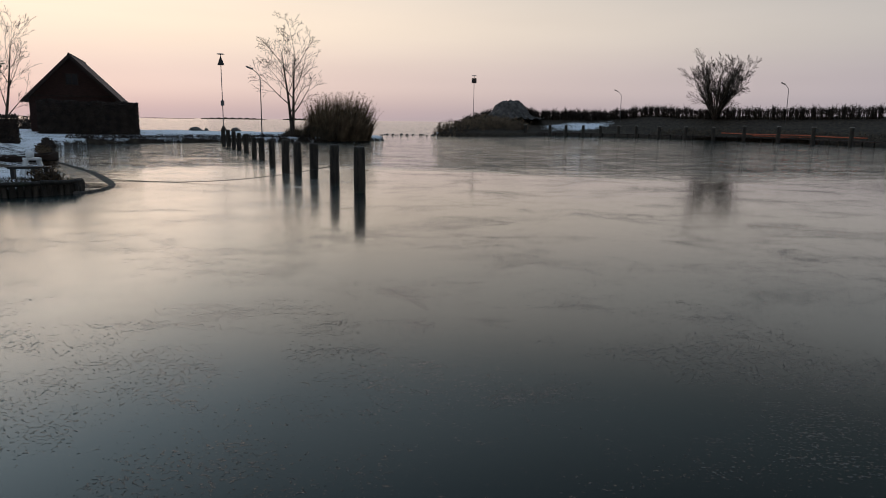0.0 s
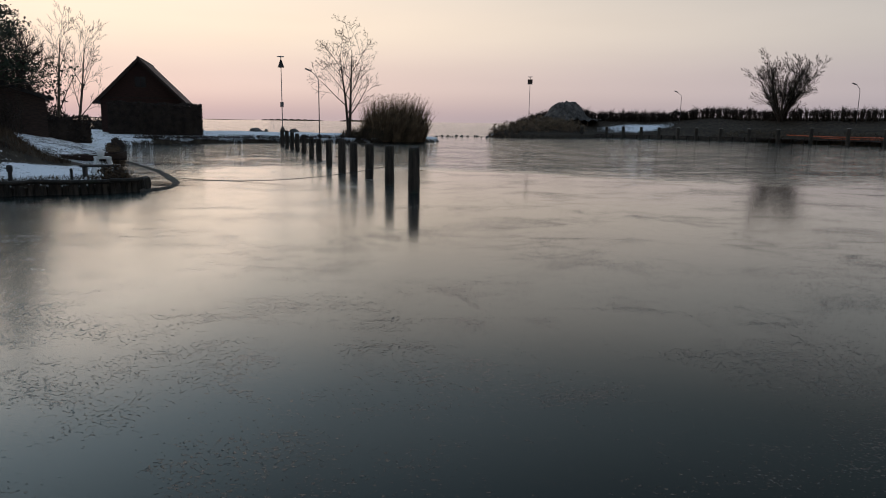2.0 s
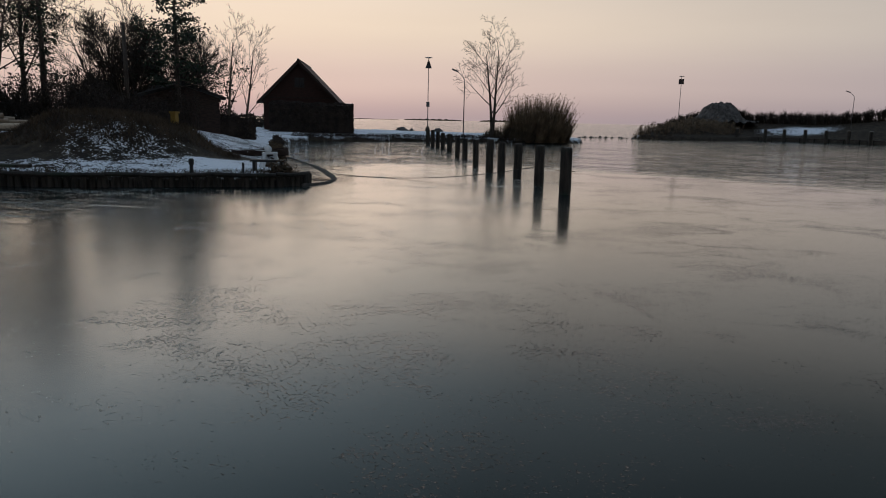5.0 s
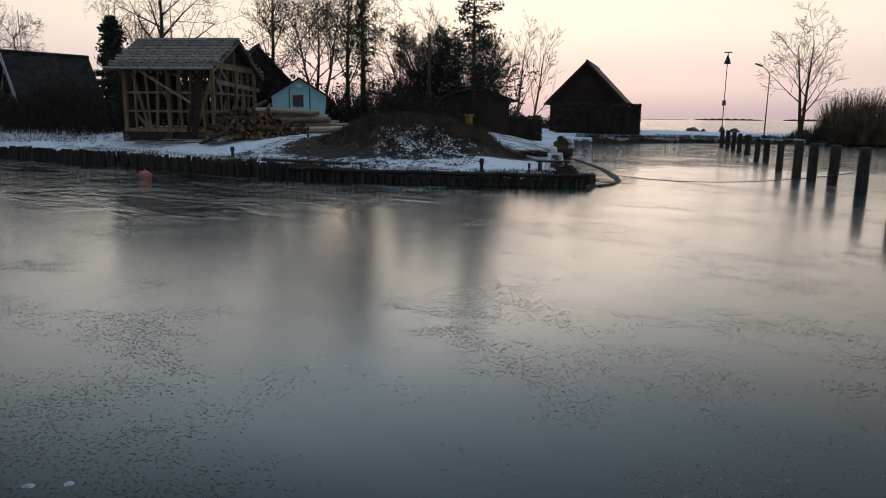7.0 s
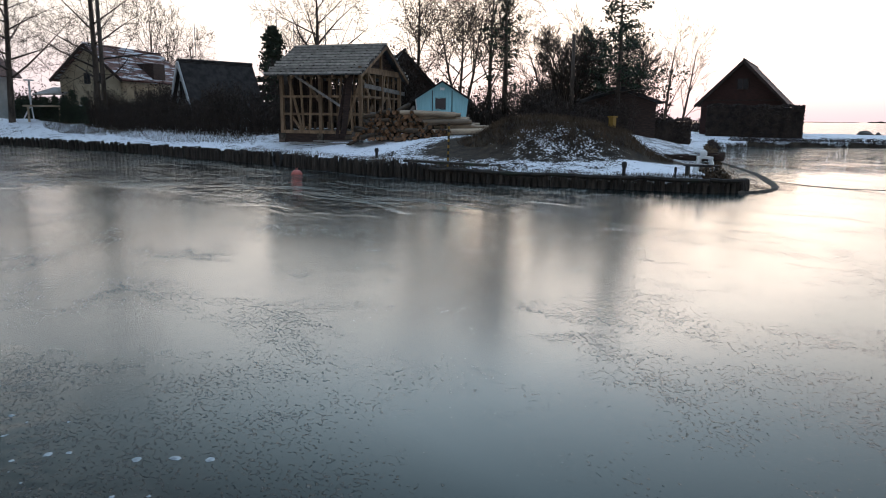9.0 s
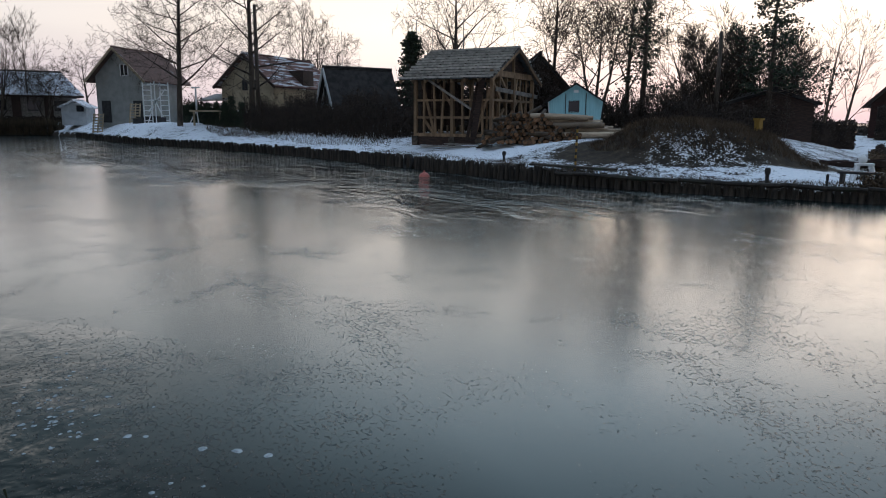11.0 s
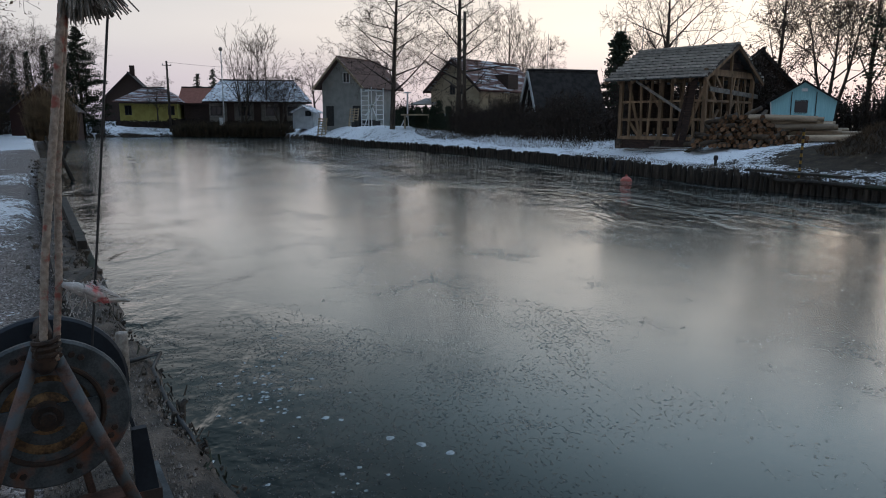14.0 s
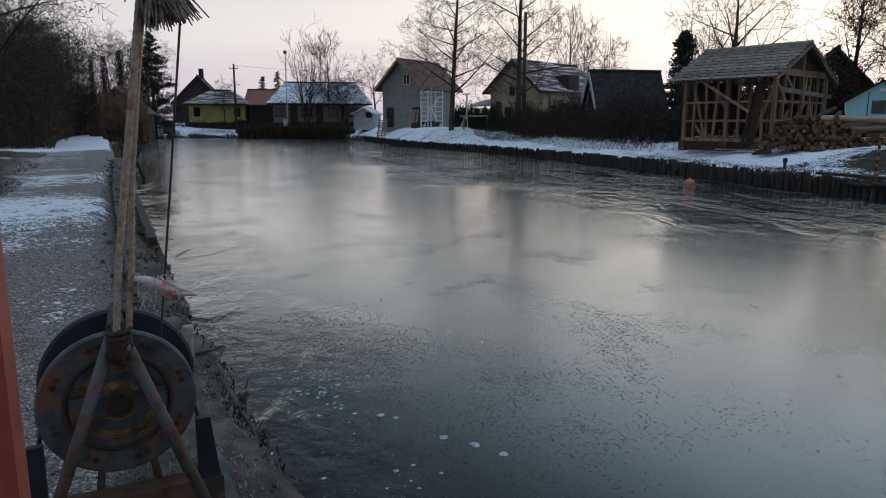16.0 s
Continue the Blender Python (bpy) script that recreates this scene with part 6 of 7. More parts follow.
# west end: sign boards, grey cabinet, red shed at the end of the path
for sx, sy, w, h, nm, lb, mt in ((-93.2, -24.6, 1.0, 1.2, "sign", "white notice board on a post", M_white), (-95.2, -23.2, 1.5, 1.9, "cabinet", "grey cabinet at the end of the path", M_metal)):
    solo(nm, Shape().box((0, 0, 0.0), (0.12 if nm == "sign" else 0.6, w, h)).box((-0.05, 0, -h / 2 - 0.4), (0.06, 0.10, 0.9)), mt, pose(sx, sy, level(sx, sy) + (1.5 if nm == "sign" else 0.85), 0, 0, 15), lb, nm)
gable_house("outbuilding", pose(-81.5, -25.2, 0.6, 0, 0, 95), 6.0, 5, 2.6, 5.2, M_redwood, M_rustred, "low dark red shed at the end of the path", over=0.3, front=0.3)

# ---- the south quay: concrete edge, pebbles, driftwood ----
def quay_edge():
    rng = random.Random(4)
    line = [(4.0, 1.4), (1, 0.95), (-2, 0.35), (-3.3, -0.10), (-5.2, -0.80), (-7.4, -1.64), (-12, -3.2), (-17.4, -5.0), (-24, -7.1), (-31, -9.3)]
    pts = []
    for (ax, ay), (bx, by) in zip(line, line[1:]):
        n = max(2, int(math.hypot(bx - ax, by - ay) / 0.22))
        pts += [(ax + (bx - ax) * k / n, ay + (by - ay) * k / n) for k in range(n)]
    sh = Shape()
    for k, (x, y) in enumerate(pts):
        dx, dy = (pts[min(k + 1, len(pts) - 1)][0] - pts[max(k - 1, 0)][0]), (pts[min(k + 1, len(pts) - 1)][1] - pts[max(k - 1, 0)][1])
        ln = math.hypot(dx, dy)
        nx, ny = -dy / ln, dx / ln
        if ny < 0:
            nx, ny = -nx, -ny
        j, q = 0.10 * math.sin(k * 0.9) * rng.random() + rng.uniform(-0.06, 0.06), rng.uniform(-0.02, 0.02) * (1 if x > -5 else 2.6)
        wide = -0.55 if x > -4.2 else (-0.22 if x < -5.4 else -0.55 + 0.33 * (-4.2 - x) / 1.2)
        for off, z in ((wide, 0.30), (wide, 0.452), (wide * 0.4, 0.468 + q * 0.4), (0.02 + j, 0.46 + q), (0.10 + j, 0.40 + q), (0.05 + j * 0.5, 0.22 + q), (0.12 + j * 0.3, -0.1)):
            sh.v.append((x + nx * off, y + ny * off, z))
    for k in range(len(pts) - 1):
        for j in range(6):
            a = k * 7 + j
            sh.f.append((a, a + 1, a + 8, a + 7))
    return tagged(part("quay_edge", sh, M_concrete), "broken old concrete edge of the quay", "quay edge", kind="structure")


quay_edge()


def quay_pebbles():
    rng = random.Random(6)
    sh = Shape()
    for k in range(9500):
        x = -1.6 - (9.5 if k < 7000 else 5.0) * rng.random() ** 1.5
        edge = -0.10 + (x + 3.3) * 0.38 if x > -7.4 else -1.65 + (x + 7.4) * 0.335
        y = edge - 0.05 - 2.8 * rng.random() if k < 7000 else edge + 0.04 - 0.62 * rng.random()
        r = rng.uniform(0.005, 0.013) * (1 + 1.3 * (rng.random() < 0.05)) * (1 if k < 7000 else 0.55)
        c = Vector((x, y, 0.474 + 0.012 * wave(np.array(x), np.array(y), 0.9).item()))
        i = len(sh.v)
        for q in range(5):
            a = 6.283 * q / 5 + rng.random()
            sh.v.append((c.x + math.cos(a) * r, c.y + math.sin(a) * r * rng.uniform(.6, 1), c.z - 0.012))
        sh.v.append((c.x, c.y, c.z + r * 0.6))
        for k in range(5):
            sh.f.append((i + k, i + (k + 1) % 5, i + 5))
    ob = part("pebbles", sh, M_pebble)
    return tagged(ob, "grey gravel strewn on the quay", "gravel", kind="stuff")


quay_pebbles()


def quay_rubble():
    """Broken stones and clods along the crumbling edge farther down the quay."""
    rng = random.Random(41)
    sh = Shape()
    for _ in range(300):
        x = -2.6 - 27 * rng.random() ** 1.4
        edge = -0.10 + (x + 3.3) * 0.38 if x > -7.4 else -1.65 + (x + 7.4) * 0.335
        near = x > -6
        r = rng.uniform(0.008, 0.022) if near else rng.uniform(0.02, 0.055)
        c = Vector((x, edge + rng.gauss(0.02 if near else -0.05, 0.05 if near else 0.14), 0.455 + r * 0.15))
        i, n = len(sh.v), 6
        for z, f in ((-0.6, 0.9), (0.25, 1.0), (0.7, 0.55)):
            for k in range(n):
                a = 6.283 * k / n
                q = r * f * rng.uniform(0.7, 1.15)
                sh.v.append((c.x + math.cos(a) * q, c.y + math.sin(a) * q * 0.8, c.z + z * r * rng.uniform(0.7, 1.1)))
        for m in range(2):
            for k in range(n):
                a, b = i + m * n + k, i + m * n + (k + 1) % n
                sh.f.append((a, b, b + n, a + n))
        sh.f.append(tuple(i + 2 * n + k for k in range(n)))
    return tagged(part("rubble", sh, M_concrete), "broken stones along the crumbling quay edge", "rubble", kind="stuff")


quay_rubble()
rng_q = random.Random(12)
for k in range(46):
    x = -3.0 - 0.31 * k - rng_q.random() * 0.2
    edge = -0.10 + (x + 3.3) * 0.38 if x > -7.4 else -1.65 + (x + 7.4) * 0.335
    h = rng_q.uniform(0.0, 0.03)
    solo("broken_stake", Shape().tube([(0, 0, -0.5), (rng_q.uniform(-.04, .04), 0.0, 0.0), (rng_q.uniform(-.06, .06), 0.03, h)], [0.028, 0.026, 0.015], 6), M_pile,
         pose(x, edge + 0.13 + rng_q.uniform(-.04, .06), 0.29, rng_q.uniform(-14, 14), rng_q.uniform(-14, 14), 0), "rotten wooden stake along the quay's broken edge", "stake", "rotten stakes along the quay")
solo("leaning_beam", Shape().beam((-8.6, -1.92, 0.50), (-12.6, -3.28, 0.62), 0.10, 0.10), M_pile, pose(0, 0, 0), "dark squared beam lying along the quay's edge", "beam")
solo("leaning_beam", Shape().beam((-7.6, -1.42, -0.02), (-10.8, -2.66, 0.55), 0.09, 0.09), M_pile, pose(0, 0, 0), "dark squared beam sloping from the quay to the ice", "beam")
for k, (x, y, rx) in enumerate(((-24.5, -6.6, 18), (-28.5, -8.0, -25), (-38, -11.2, 20), (-46, -13.9, 0))):
    solo("stake", Shape().tube([(0, 0, -0.3), (0, 0, 0.75)], [0.07, 0.06], 7), M_pile, pose(x, y, 0.3, rx, 8, 0), "dark stake at the edge of the quay", "stake", "stakes at the quay")
bits = Shape()
rb = random.Random(21)
for _ in range(1700):
    x = -2.4 - 12 * rb.random()
    edge = -0.10 + (x + 3.3) * 0.38 if x > -7.4 else -1.65 + (x + 7.4) * 0.335
    p = Vector((x, edge + rb.gauss(0.06, 0.04), 0.37 + rb.gauss(0, 0.06)))
    d = Vector((rb.uniform(-.6, .6), rb.uniform(-0.3, .5), rb.uniform(-1, 0.9))) * rb.uniform(0.03, 0.09)
    bits.tube([p, p + d], [0.006, 0.003], 3, cap=False)
tagged(part("debris", bits, M_pile), "dead stems and splinters along the quay's edge", "debris", kind="stuff")
solo("pipe", Shape().tube([(0, 0, -0.05), (0, 0, 0.26), (0, 0, 0.27)], [0.034, 0.034, 0.028], 14), M_frayed, pose(-4.12, -0.50, 0.45, 0, -3, 0), "short white plastic pipe standing on the quay", "pipe", smooth=True)
solo("mooring_line", Shape().tube([(-4.25, -0.50, 0.50), (-4.36, -0.42, 0.49), (-4.46, -0.36, 0.475), (-4.2, -0.36, 0.47), (-3.7, -0.20, 0.46), (-3.3, -0.02, 0.42), (-3.1, 0.08, 0.2)], 0.012, 7), M_cable, pose(0, 0, 0), "dark rope from the pipe over the quay's edge", "rope", smooth=True)

# frost spots frozen into the ice near the quay
rf = random.Random(9)
fr = Shape()
for cx, cy, rr in [(-4.33, 0.65, 0.032), (-3.69, 1.34, 0.03), (-5.06, 0.58, 0.025), (-3.83, 1.20, 0.036), (-3.95, 1.02, 0.03)] + \
        [(-4.9 + rf.gauss(0, 0.55), 0.28 + rf.gauss(0, 0.22), rf.uniform(0.006, 0.022)) for _ in range(90)] + [(-3.3 + rf.gauss(0, 0.25), 0.75 + rf.gauss(0, 0.12), rf.uniform(0.006, 0.02)) for _ in range(16)]:
    i = len(fr.v)
    fr.v.append((cx, cy, 0.006))
    for k in range(9):
        a = 6.283 * k / 9
        q = rr * rf.uniform(0.65, 1.15)
        fr.v.append((cx + math.cos(a) * q, cy + math.sin(a) * q, 0.001))
    for k in range(9):
        fr.f.append((i, i + 1 + k, i + 1 + (k + 1) % 9))
tagged(part("frost_spots", fr, M_frost), "white frost spots frozen into the ice", "frost", kind="stuff")

# dry grass on the heap and along the bank
def grass(name, spots, n, h, seed, label, mat):
    rng = random.Random(seed)
    sh = Shape()
    xy = []
    for _ in range(n):
        cx, cy, rx, ry, rz = rng.choice(spots)
        a, r = rng.random() * 6.283, math.sqrt(rng.random())
        u, v = math.cos(a) * r * rx, math.sin(a) * r * ry
        c, s = math.cos(radians(rz)), math.sin(radians(rz))
        xy.append((cx + u * c - v * s, cy + u * s + v * c))
    zz = ground_height(np.array([q[0] for q in xy]), np.array([q[1] for q in xy]))[0]
    for (x, y), z in zip(xy, zz):
        p = Vector((x, y, z - 0.02))
        t = p + Vector((rng.gauss(0, .5), rng.gauss(0, .5), 1)) * h * rng.uniform(0.4, 1.1)
        b = Vector((rng.uniform(-1, 1), rng.uniform(-1, 1), 0)).normalized() * rng.uniform(0.006, 0.016)
        i = len(sh.v)
        sh.v += [tuple(p - b), tuple(p + b), tuple(t)]
        sh.f.append((i, i + 1, i + 2))
    return tagged(part(name, sh, mat), label, "grass", kind="stuff")


grass("grass", [(-16.8, 19.9, 3.9, 2.2, 38.5)], 13000, 0.24, 1, "dry brown grass covering the heap", M_heath)
grass("grass", [(-41, 13.9, 9, 1.4, 6), (-52, 11.8, 6, 1.2, 8)], 5000, 0.28, 2, "dry grass on the rough strip of the bank", M_reeddark)
grass("grass", [(-14, 16.0, 3.5, 0.45, 22), (-19, 14.5, 3, 0.4, 4), (-26, 13.8, 5, 0.4, 5), (-11, 17.7, 1.6, .4, 28)], 3500, 0.14, 3, "short dead grass along the bank's edge", M_reeddark)
grass("grass", [(-17, -8.3, 4, 1.1, 22), (-25, -12.0, 6, 1.8, 22), (-33, -15.0, 5, 1.8, 20)], 9000, 0.10, 4, "short brown grass beside the path", M_heath)

pb = thing("bench", pose(-21.8, -9.7, level(-21.8, -9.7), 0, 0, 30), "low weathered wooden bench on the grass beside the path", "bench")
for k in range(2):
    part("plank", Shape().box((0, -0.12 + 0.24 * k, 0.44), (1.5, 0.2, 0.05)), M_greywood, pb)
for sx in (-0.55, 0.55):
    part("leg", Shape().box((sx, 0, 0.2), (0.10, 0.36, 0.46)), M_greywood, pb)

# ---- the old rope winch on the quay ----
def lathe(sh, profile, n=40, y0=0.0, c=(0, 0), cap=True):
    """A turned body about the y axis through (c[0], c[1]); profile rows are (y, radius)."""
    base = len(sh.v)
    for y, r in profile:
        for j in range(n):
            a = 6.283185 * j / n
            sh.v.append((c[0] + r * math.cos(a), y0 + y, c[1] + r * math.sin(a)))
    for k in range(len(profile) - 1):
        for j in range(n):
            a, b = base + k * n + j, base + k * n + (j + 1) % n
            sh.f.append((a, a + n, b + n, b))
    if cap:
        sh.f.append(tuple(base + j for j in range(n)))
        sh.f.append(tuple(base + (len(profile) - 1) * n + j for j in reversed(range(n))))
    return sh


def winch():
    root = thing("winch", pose(-2.375, -0.315, 0.478, 0, 0, 109.3), "rusty blue rope winch with a flanged drum on an A-frame", "winch")
    c = (-0.003, 0.485)
    f = part("flange", lathe(Shape(), [(-0.006, 0.135), (-0.006, 0.165), (-0.012, 0.170), (-0.012, 0.246), (-0.004, 0.254), (0.012, 0.254), (0.016, 0.246), (0.016, 0.10)], 48, c=c, cap=False), M_rust, root, "blue flange flaking to orange rust", smooth=False)
    dish = lathe(Shape(), [(0.012, 0.160), (0.000, 0.156), (0.014, 0.140), (0.016, 0.075), (0.0, 0.070), (-0.010, 0.040), (-0.03, 0.035)], 40, c=c)
    part("dish", dish, M_ochre, f, "brown and ochre rusted dished centre")
    ring = lathe(Shape(), [(-0.010, 0.158), (-0.018, 0.164), (-0.018, 0.172), (-0.010, 0.178)], 40, c=c, cap=False)
    part("rim", ring, M_rustdark, f)
    for k in range(8):
        a = 6.283 * k / 8 + 0.3
        for off in (-0.07, 0.07):
            part("bolt", lathe(Shape(), [(-0.019, 0.009), (-0.010, 0.013)], 6, c=(c[0] + 0.212 * math.cos(a + off), c[1] + 0.212 * math.sin(a + off))), M_rustdark, f)
    part("hub", lathe(Shape(), [(-0.045, 0.03), (-0.045, 0.042), (-0.02, 0.05), (0.0, 0.05)], 18, c=c), M_rustdark, root)
    part("cross_plate", Shape().box((c[0], -0.022, c[1] + 0.0), (0.30, 0.012, 0.078)), M_rust, root)
    part("axle", lathe(Shape(), [(-0.058, 0.012), (-0.058, 0.022), (-0.04, 0.026), (-0.03, 0.032), (0.26, 0.045)], 16, c=c), M_rustdark, root)
    part("drum", lathe(Shape(), [(0.01, 0.11), (0.22, 0.11)], 32, c=c), M_rust, root)
    part("rear_flange", lathe(Shape(), [(0.215, 0.09), (0.215, 0.258), (0.222, 0.268), (0.24, 0.268), (0.246, 0.258), (0.246, 0.06)], 48, c=(0.005, 0.492)), M_navy, root, "dark blue rear flange")
    wound = Shape()
    for k in range(9):
        ring_pts = [(c[0] + 0.128 * math.cos(a), 0.03 + k * 0.021, c[1] + 0.128 * math.sin(a)) for a in [6.283 * j / 24 for j in range(25)]]
        wound.tube(ring_pts, 0.012, 5, cap=False)
    part("wound_cable", wound, M_cable, root, "dark wire rope wound on the drum")
    for x0, x1 in ((-0.010, -0.285), (0.022, 0.285)):
        part("leg", Shape().tube([(x0, -0.095, 0.745), (x1, -0.07, -0.01)], 0.0205, 12), M_rustred, root, "steel tube leg with flaking paint", smooth=True)
        part("rear_leg", Shape().tube([(x0, 0.30, 0.70), (x1 * 0.85, 0.32, -0.01)], 0.021, 10), M_rust, root, smooth=True)
    part("head_bolt", lathe(Shape(), [(-0.150, 0.016), (-0.150, 0.030), (-0.135, 0.034), (-0.06, 0.034), (0.34, 0.022)], 14, c=(0.008, 0.735)), M_rustdark, root)
    part("collar", Shape().tube([(0.006, -0.11, 0.665), (0.004, -0.112, 0.69), (0.008, -0.11, 0.715), (0.006, -0.11, 0.74), (0.01, -0.11, 0.765), (0.012, -0.11, 0.80)], [0.020, 0.036, 0.028, 0.034, 0.026, 0.016], 12), M_rustdark, root, smooth=True)
    part("front_bar", Shape().beam((-0.42, 0.05, 0.085), (0.33, 0.06, 0.075), 0.09, 0.09), M_rustbar, root, "rusty red channel bar")
    for s in (-1, 1):
        pts = [(s * 0.335, 0.02, 0.0), (s * 0.335, 0.40, 0.0), (s * 0.268, 0.30, 0.38), (s * 0.258, 0.10, 0.38)]
        face = [(s * 0.245, 0.02, 0.0), (s * 0.335, 0.02, 0.0), (s * 0.295, 0.02, 0.36), (s * 0.245, 0.02, 0.36)]
        part("upright", Shape().slab(face if s > 0 else face[::-1], 0.03), M_navy, root)
        part("side_plate", Shape().slab(pts if s > 0 else pts[::-1], 0.012), M_navy, root)
        part("foot_plate", Shape().box((s * 0.33, 0.2, 0.01), (0.10, 0.50, 0.02)), M_rust, root)
    for s in (-0.07, 0.09):
        part("stay", Shape().tube([(s * 0.8, 0.14, 0.36), (s * 1.4, 0.10, 0.02)], 0.014, 8), M_rustred, root)
    return root


winch()


def braid(pts, r, turns, seed=0):
    """A laid rope: three strands twisted round a line."""
    sh = Shape()
    pts = [Vector(p) for p in pts]
    dense = []
    for a, b in zip(pts, pts[1:]):
        n = max(6, int((b - a).length / 0.02))
        dense += [a.lerp(b, k / n) for k in range(n)]
    dense.append(pts[-1])
    for s in range(3):
        line = []
        for k, p in enumerate(dense):
            a = turns * k / len(dense) * 6.283 + s * 2.094
            line.append(p + Vector((math.cos(a), math.sin(a), 0)) * r * 0.28)
        sh.tube(line, r * 0.82, 7)
    return sh


to_quay = pose(-2.375, -0.315, 0.478, 0, 0, 109.3)
rope = thing("hoist_rope", to_quay, "two thick worn pale ropes tied to the winch head", "rope")
part("strand", braid([(0.0, -0.125, 0.70), (0.03, -0.13, 1.0), (0.07, -0.14, 1.28), (0.11, -0.155, 1.55), (0.145, -0.168, 1.80), (0.19, -0.19, 2.35)], 0.0118, 60), M_rope, rope, smooth=True)
part("strand", braid([(0.035, -0.115, 0.70), (0.065, -0.112, 0.95), (0.09, -0.105, 1.28), (0.118, -0.13, 1.52), (0.15, -0.155, 1.78), (0.185, -0.175, 2.3)], 0.0108, 60), M_rope, rope, smooth=True)
part("lashing", Shape().tube([(0.012 + 0.036 * math.cos(k * 0.7), -0.12 + 0.036 * math.sin(k * 0.7), 0.715 + 0.0022 * k) for k in range(32)], 0.008, 6), M_rustdark, rope)
tuft = Shape()
rt = random.Random(17)
for k in range(380):
    a = rt.uniform(-0.14, 0.56)
    p = Vector((0.165 + rt.gauss(0, .012), -0.17 + rt.gauss(0, .014), 1.89))
    q = p + Vector((0.07 * a + 0.015, rt.gauss(0, 0.02), -0.02 - 0.03 * rt.random()))
    e = q + Vector((0.12 * a + rt.gauss(0, .014), rt.gauss(0, .02), -0.09 - 0.06 * rt.random() + 0.07 * abs(a)))
    tuft.tube([p, q, e], [0.005, 0.0045, 0.0025], 3, cap=False)
part("frayed_end", tuft, M_frayed, rope, "frayed grey rope end hanging down")
rag = Shape()
rr2 = random.Random(5)
for k in range(7):
    x0 = 0.075 + 0.008 * k
    w = [rr2.gauss(0, 0.010) for _ in range(4)]
    pts = [(x0, -0.13, 0.94 - 0.006 * k), (x0 + 0.035, -0.145 + w[0], 0.945 + w[1] - 0.008 * k), (x0 + 0.07, -0.14 + w[2], 0.925 + w[3] - 0.008 * k), (x0 + 0.10 + 0.006 * k, -0.13, 0.90 - 0.006 * k)]
    rag.tube(pts, [0.010, 0.016, 0.014, 0.004], 6)
for k in range(110):
    q = Vector((rr2.uniform(0.08, 0.19), -0.14 + rr2.gauss(0, .014), rr2.uniform(0.88, 0.95)))
    rag.tube([q, q + Vector((rr2.uniform(-.03, .04), rr2.gauss(0, .012), -rr2.uniform(-0.01, .045)))], [0.0022, 0.001], 3, cap=False)
part("rag_knot", rag, M_rag, rope, "knotted whitish rag with red threads", smooth=True)
solo("wire_cable", Shape().tube([(0.13, 0.085, 0.50), (0.152, 0.084, 0.68), (0.225, 0.078, 1.28), (0.292, 0.072, 1.84), (0.36, 0.066, 2.40)], 0.0042, 7), M_cable, to_quay, "thin dark steel cable running up from the winch drum", "cable", smooth=True)
col = thing("steel_column", pose(-1.14, -0.14, 0.45, 0, 0, 20), "red painted steel column standing on the quay", "column")
part("shaft", Shape().box((0, 0, 1.25), (0.157, 0.157, 2.5)), M_redpaint, col)
part("base_plate", Shape().box((0, 0, 0.012), (0.26, 0.26, 0.03)), M_rustred, col)
solo("wire", Shape().tube([(-2.6, -1.0, 0.47), (-2.45, -0.85, 0.475), (-2.3, -0.92, 0.47), (-2.1, -0.80, 0.475)], 0.006, 5), M_cable, pose(0, 0, 0), "thin dark wire lying on the gravel", "wire")

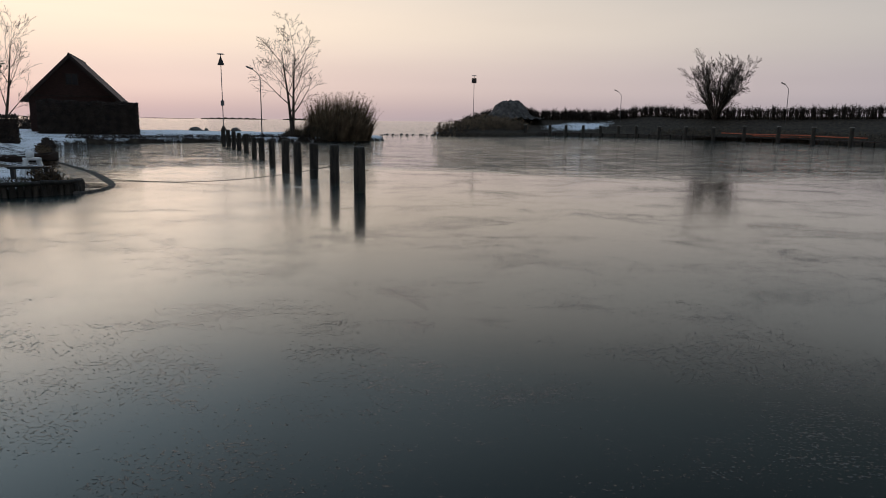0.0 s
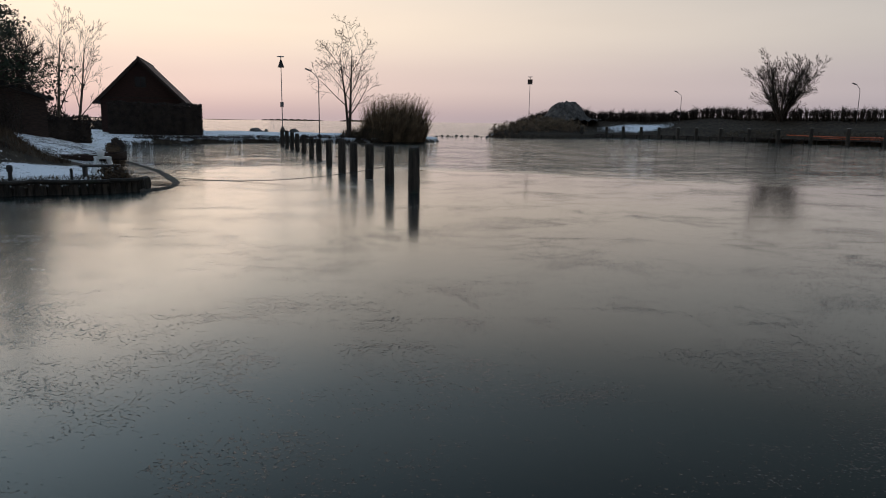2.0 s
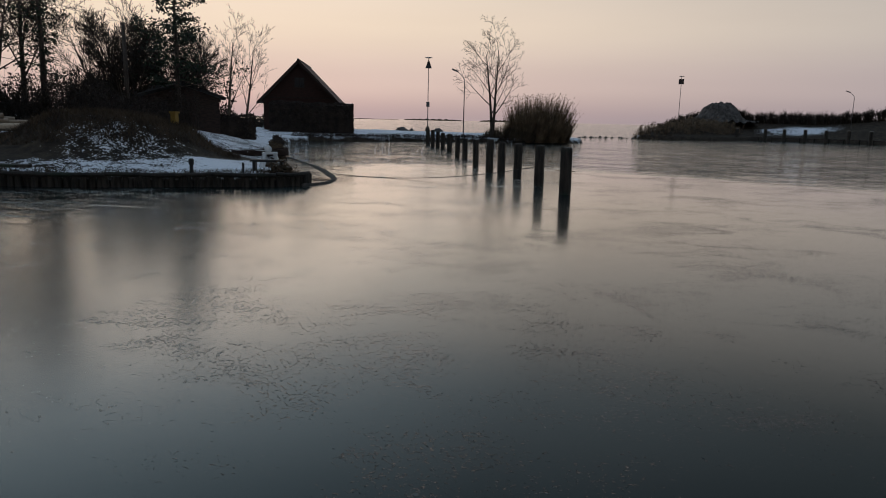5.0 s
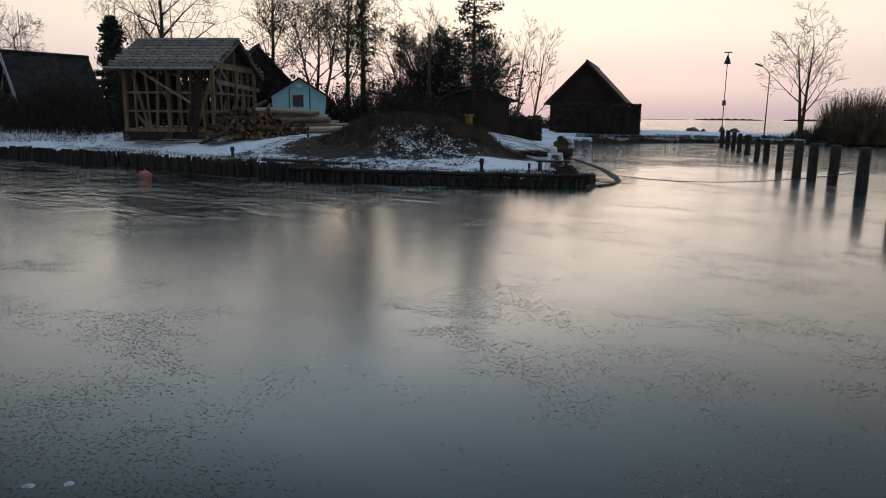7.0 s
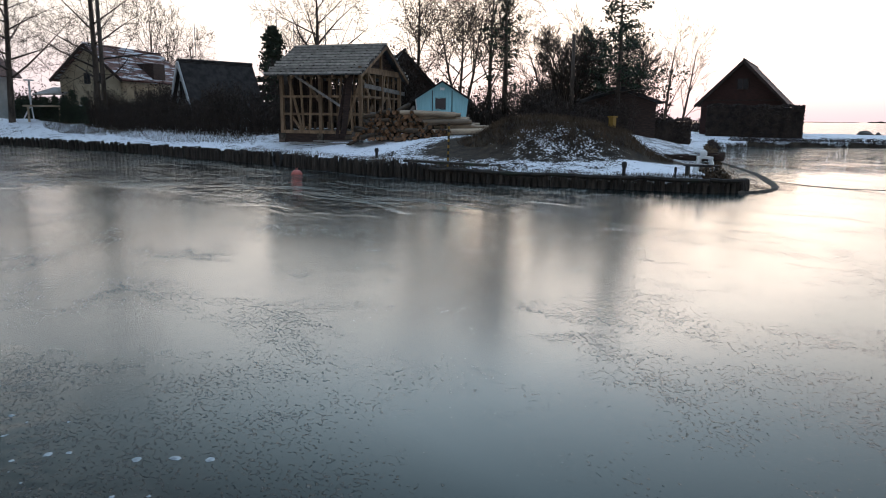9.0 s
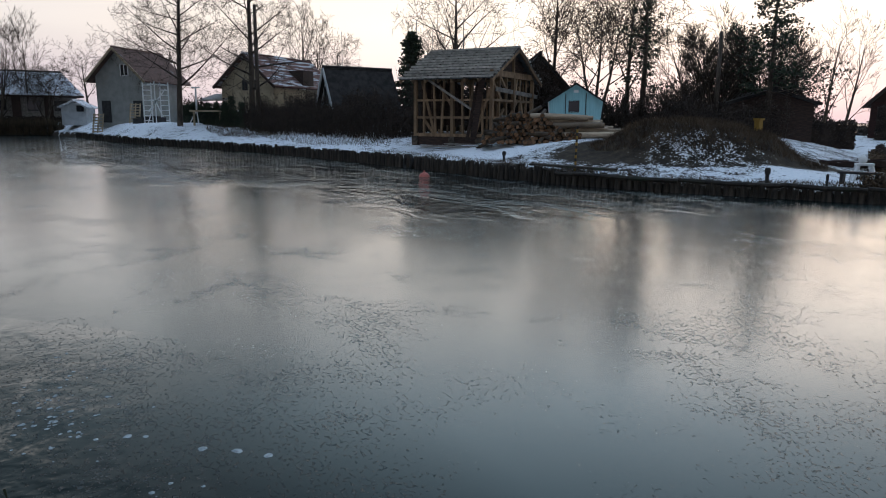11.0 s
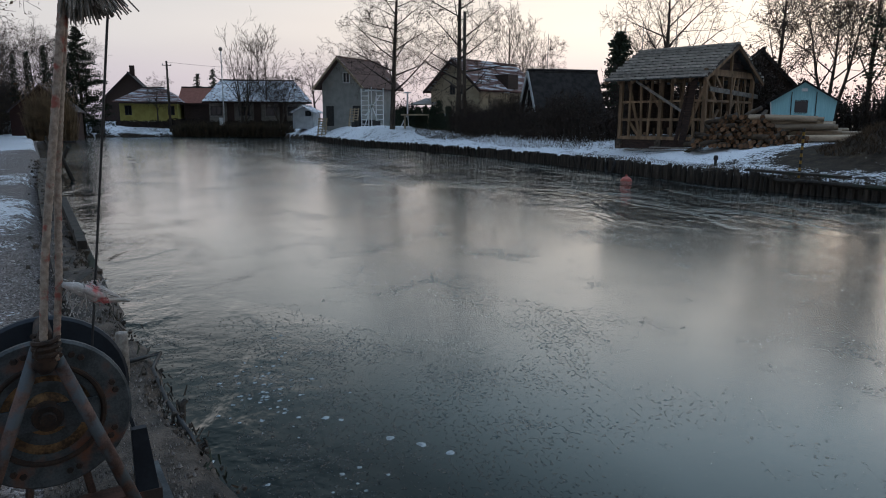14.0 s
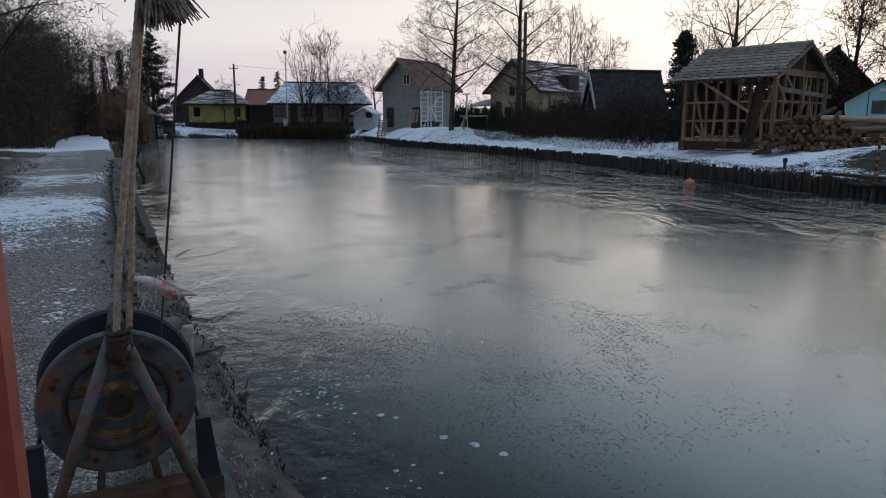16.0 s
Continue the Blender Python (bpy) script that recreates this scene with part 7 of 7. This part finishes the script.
# ---- the pile wall of the north bank, pile by pile ----
wall_piles = tagged(new("wall_piles"), "bank wall of dark wet wooden piles", "bank wall", kind="structure")
pile_meshes = []
rng_p = random.Random(31)
for k in range(6):
    sh = Shape()
    rings = [(-0.5, 0.085), (0.15, 0.09), (0.40, 0.083), (0.47 + 0.02 * (k % 3), 0.07)]
    for z, r in rings:
        for j in range(7):
            a = 6.283 * j / 7
            sh.v.append((r * (1 + rng_p.uniform(-.12, .12)) * math.cos(a), r * (1 + rng_p.uniform(-.12, .12)) * math.sin(a), z + (rng_p.uniform(-.02, .02) if z > .4 else 0)))
    for q in range(3):
        for j in range(7):
            a, b = q * 7 + j, q * 7 + (j + 1) % 7
            sh.f.append((a, b, b + 7, a + 7))
    sh.f.append(tuple(21 + j for j in range(7)))
    pile_meshes.append(sh.mesh("pile", M_pile))
BANK = [(-80, 1.9), (-61, 4.7), (-52, 7.7), (-47, 9.2), (-38, 11.2), (-30, 12.3), (-24, 13.0), (-20, 13.3), (-16.4, 14.02), (-13.4, 15.2), (-11.2, 16.5), (-9.55, 17.4), (-9.1, 18.2), (-9.6, 19.4)]
spots = []
for (ax, ay), (bx, by) in zip(BANK, BANK[1:]):
    ln = math.hypot(bx - ax, by - ay)
    step = 0.15 if ax > -14 else (0.20 if ax > -40 else 0.42)
    n = int(ln / step)
    spots += [(ax + (bx - ax) * k / n, ay + (by - ay) * k / n) for k in range(n)]
for k, (x, y) in enumerate(spots):
    ob = new("pile", pile_meshes[k % 6])
    ob.parent = wall_piles
    low = -0.18 * min(1, max(0, (x + 18) / 4))
    ob.matrix_world = pose(x + rng_p.uniform(-.02, .02), y + rng_p.uniform(-.05, .05), low + rng_p.uniform(-0.06, 0.05), rng_p.uniform(-4, 4), rng_p.uniform(-4, 4), rng_p.uniform(0, 360))
cap = Shape()
edge = [(-17.6, 13.75), (-16.4, 13.95), (-13.4, 15.13), (-11.2, 16.43), (-9.55, 17.33), (-9.05, 18.1)]
for (ax, ay), (bx, by) in zip(edge, edge[1:]):
    cap.tube([(ax, ay, 0.36 if ax > -17 else 0.44), ((ax + bx) / 2, (ay + by) / 2, 0.32), (bx, by, 0.33)], [0.06, 0.065, 0.06], 8)
part("capping_log", cap, M_pile, wall_piles)

back = Shape()
for (ax, ay), (bx, by) in zip(BANK, BANK[1:]):
    za, zb = (0.36 - 0.16 * min(1, max(0, (q + 18) / 4)) for q in (ax, bx))
    back.slab([(ax, ay + 0.07, -0.4), (bx, by + 0.07, -0.4), (bx, by + 0.07, zb), (ax, ay + 0.07, za)], 0.05)
part("backing", back, M_pile, wall_piles)
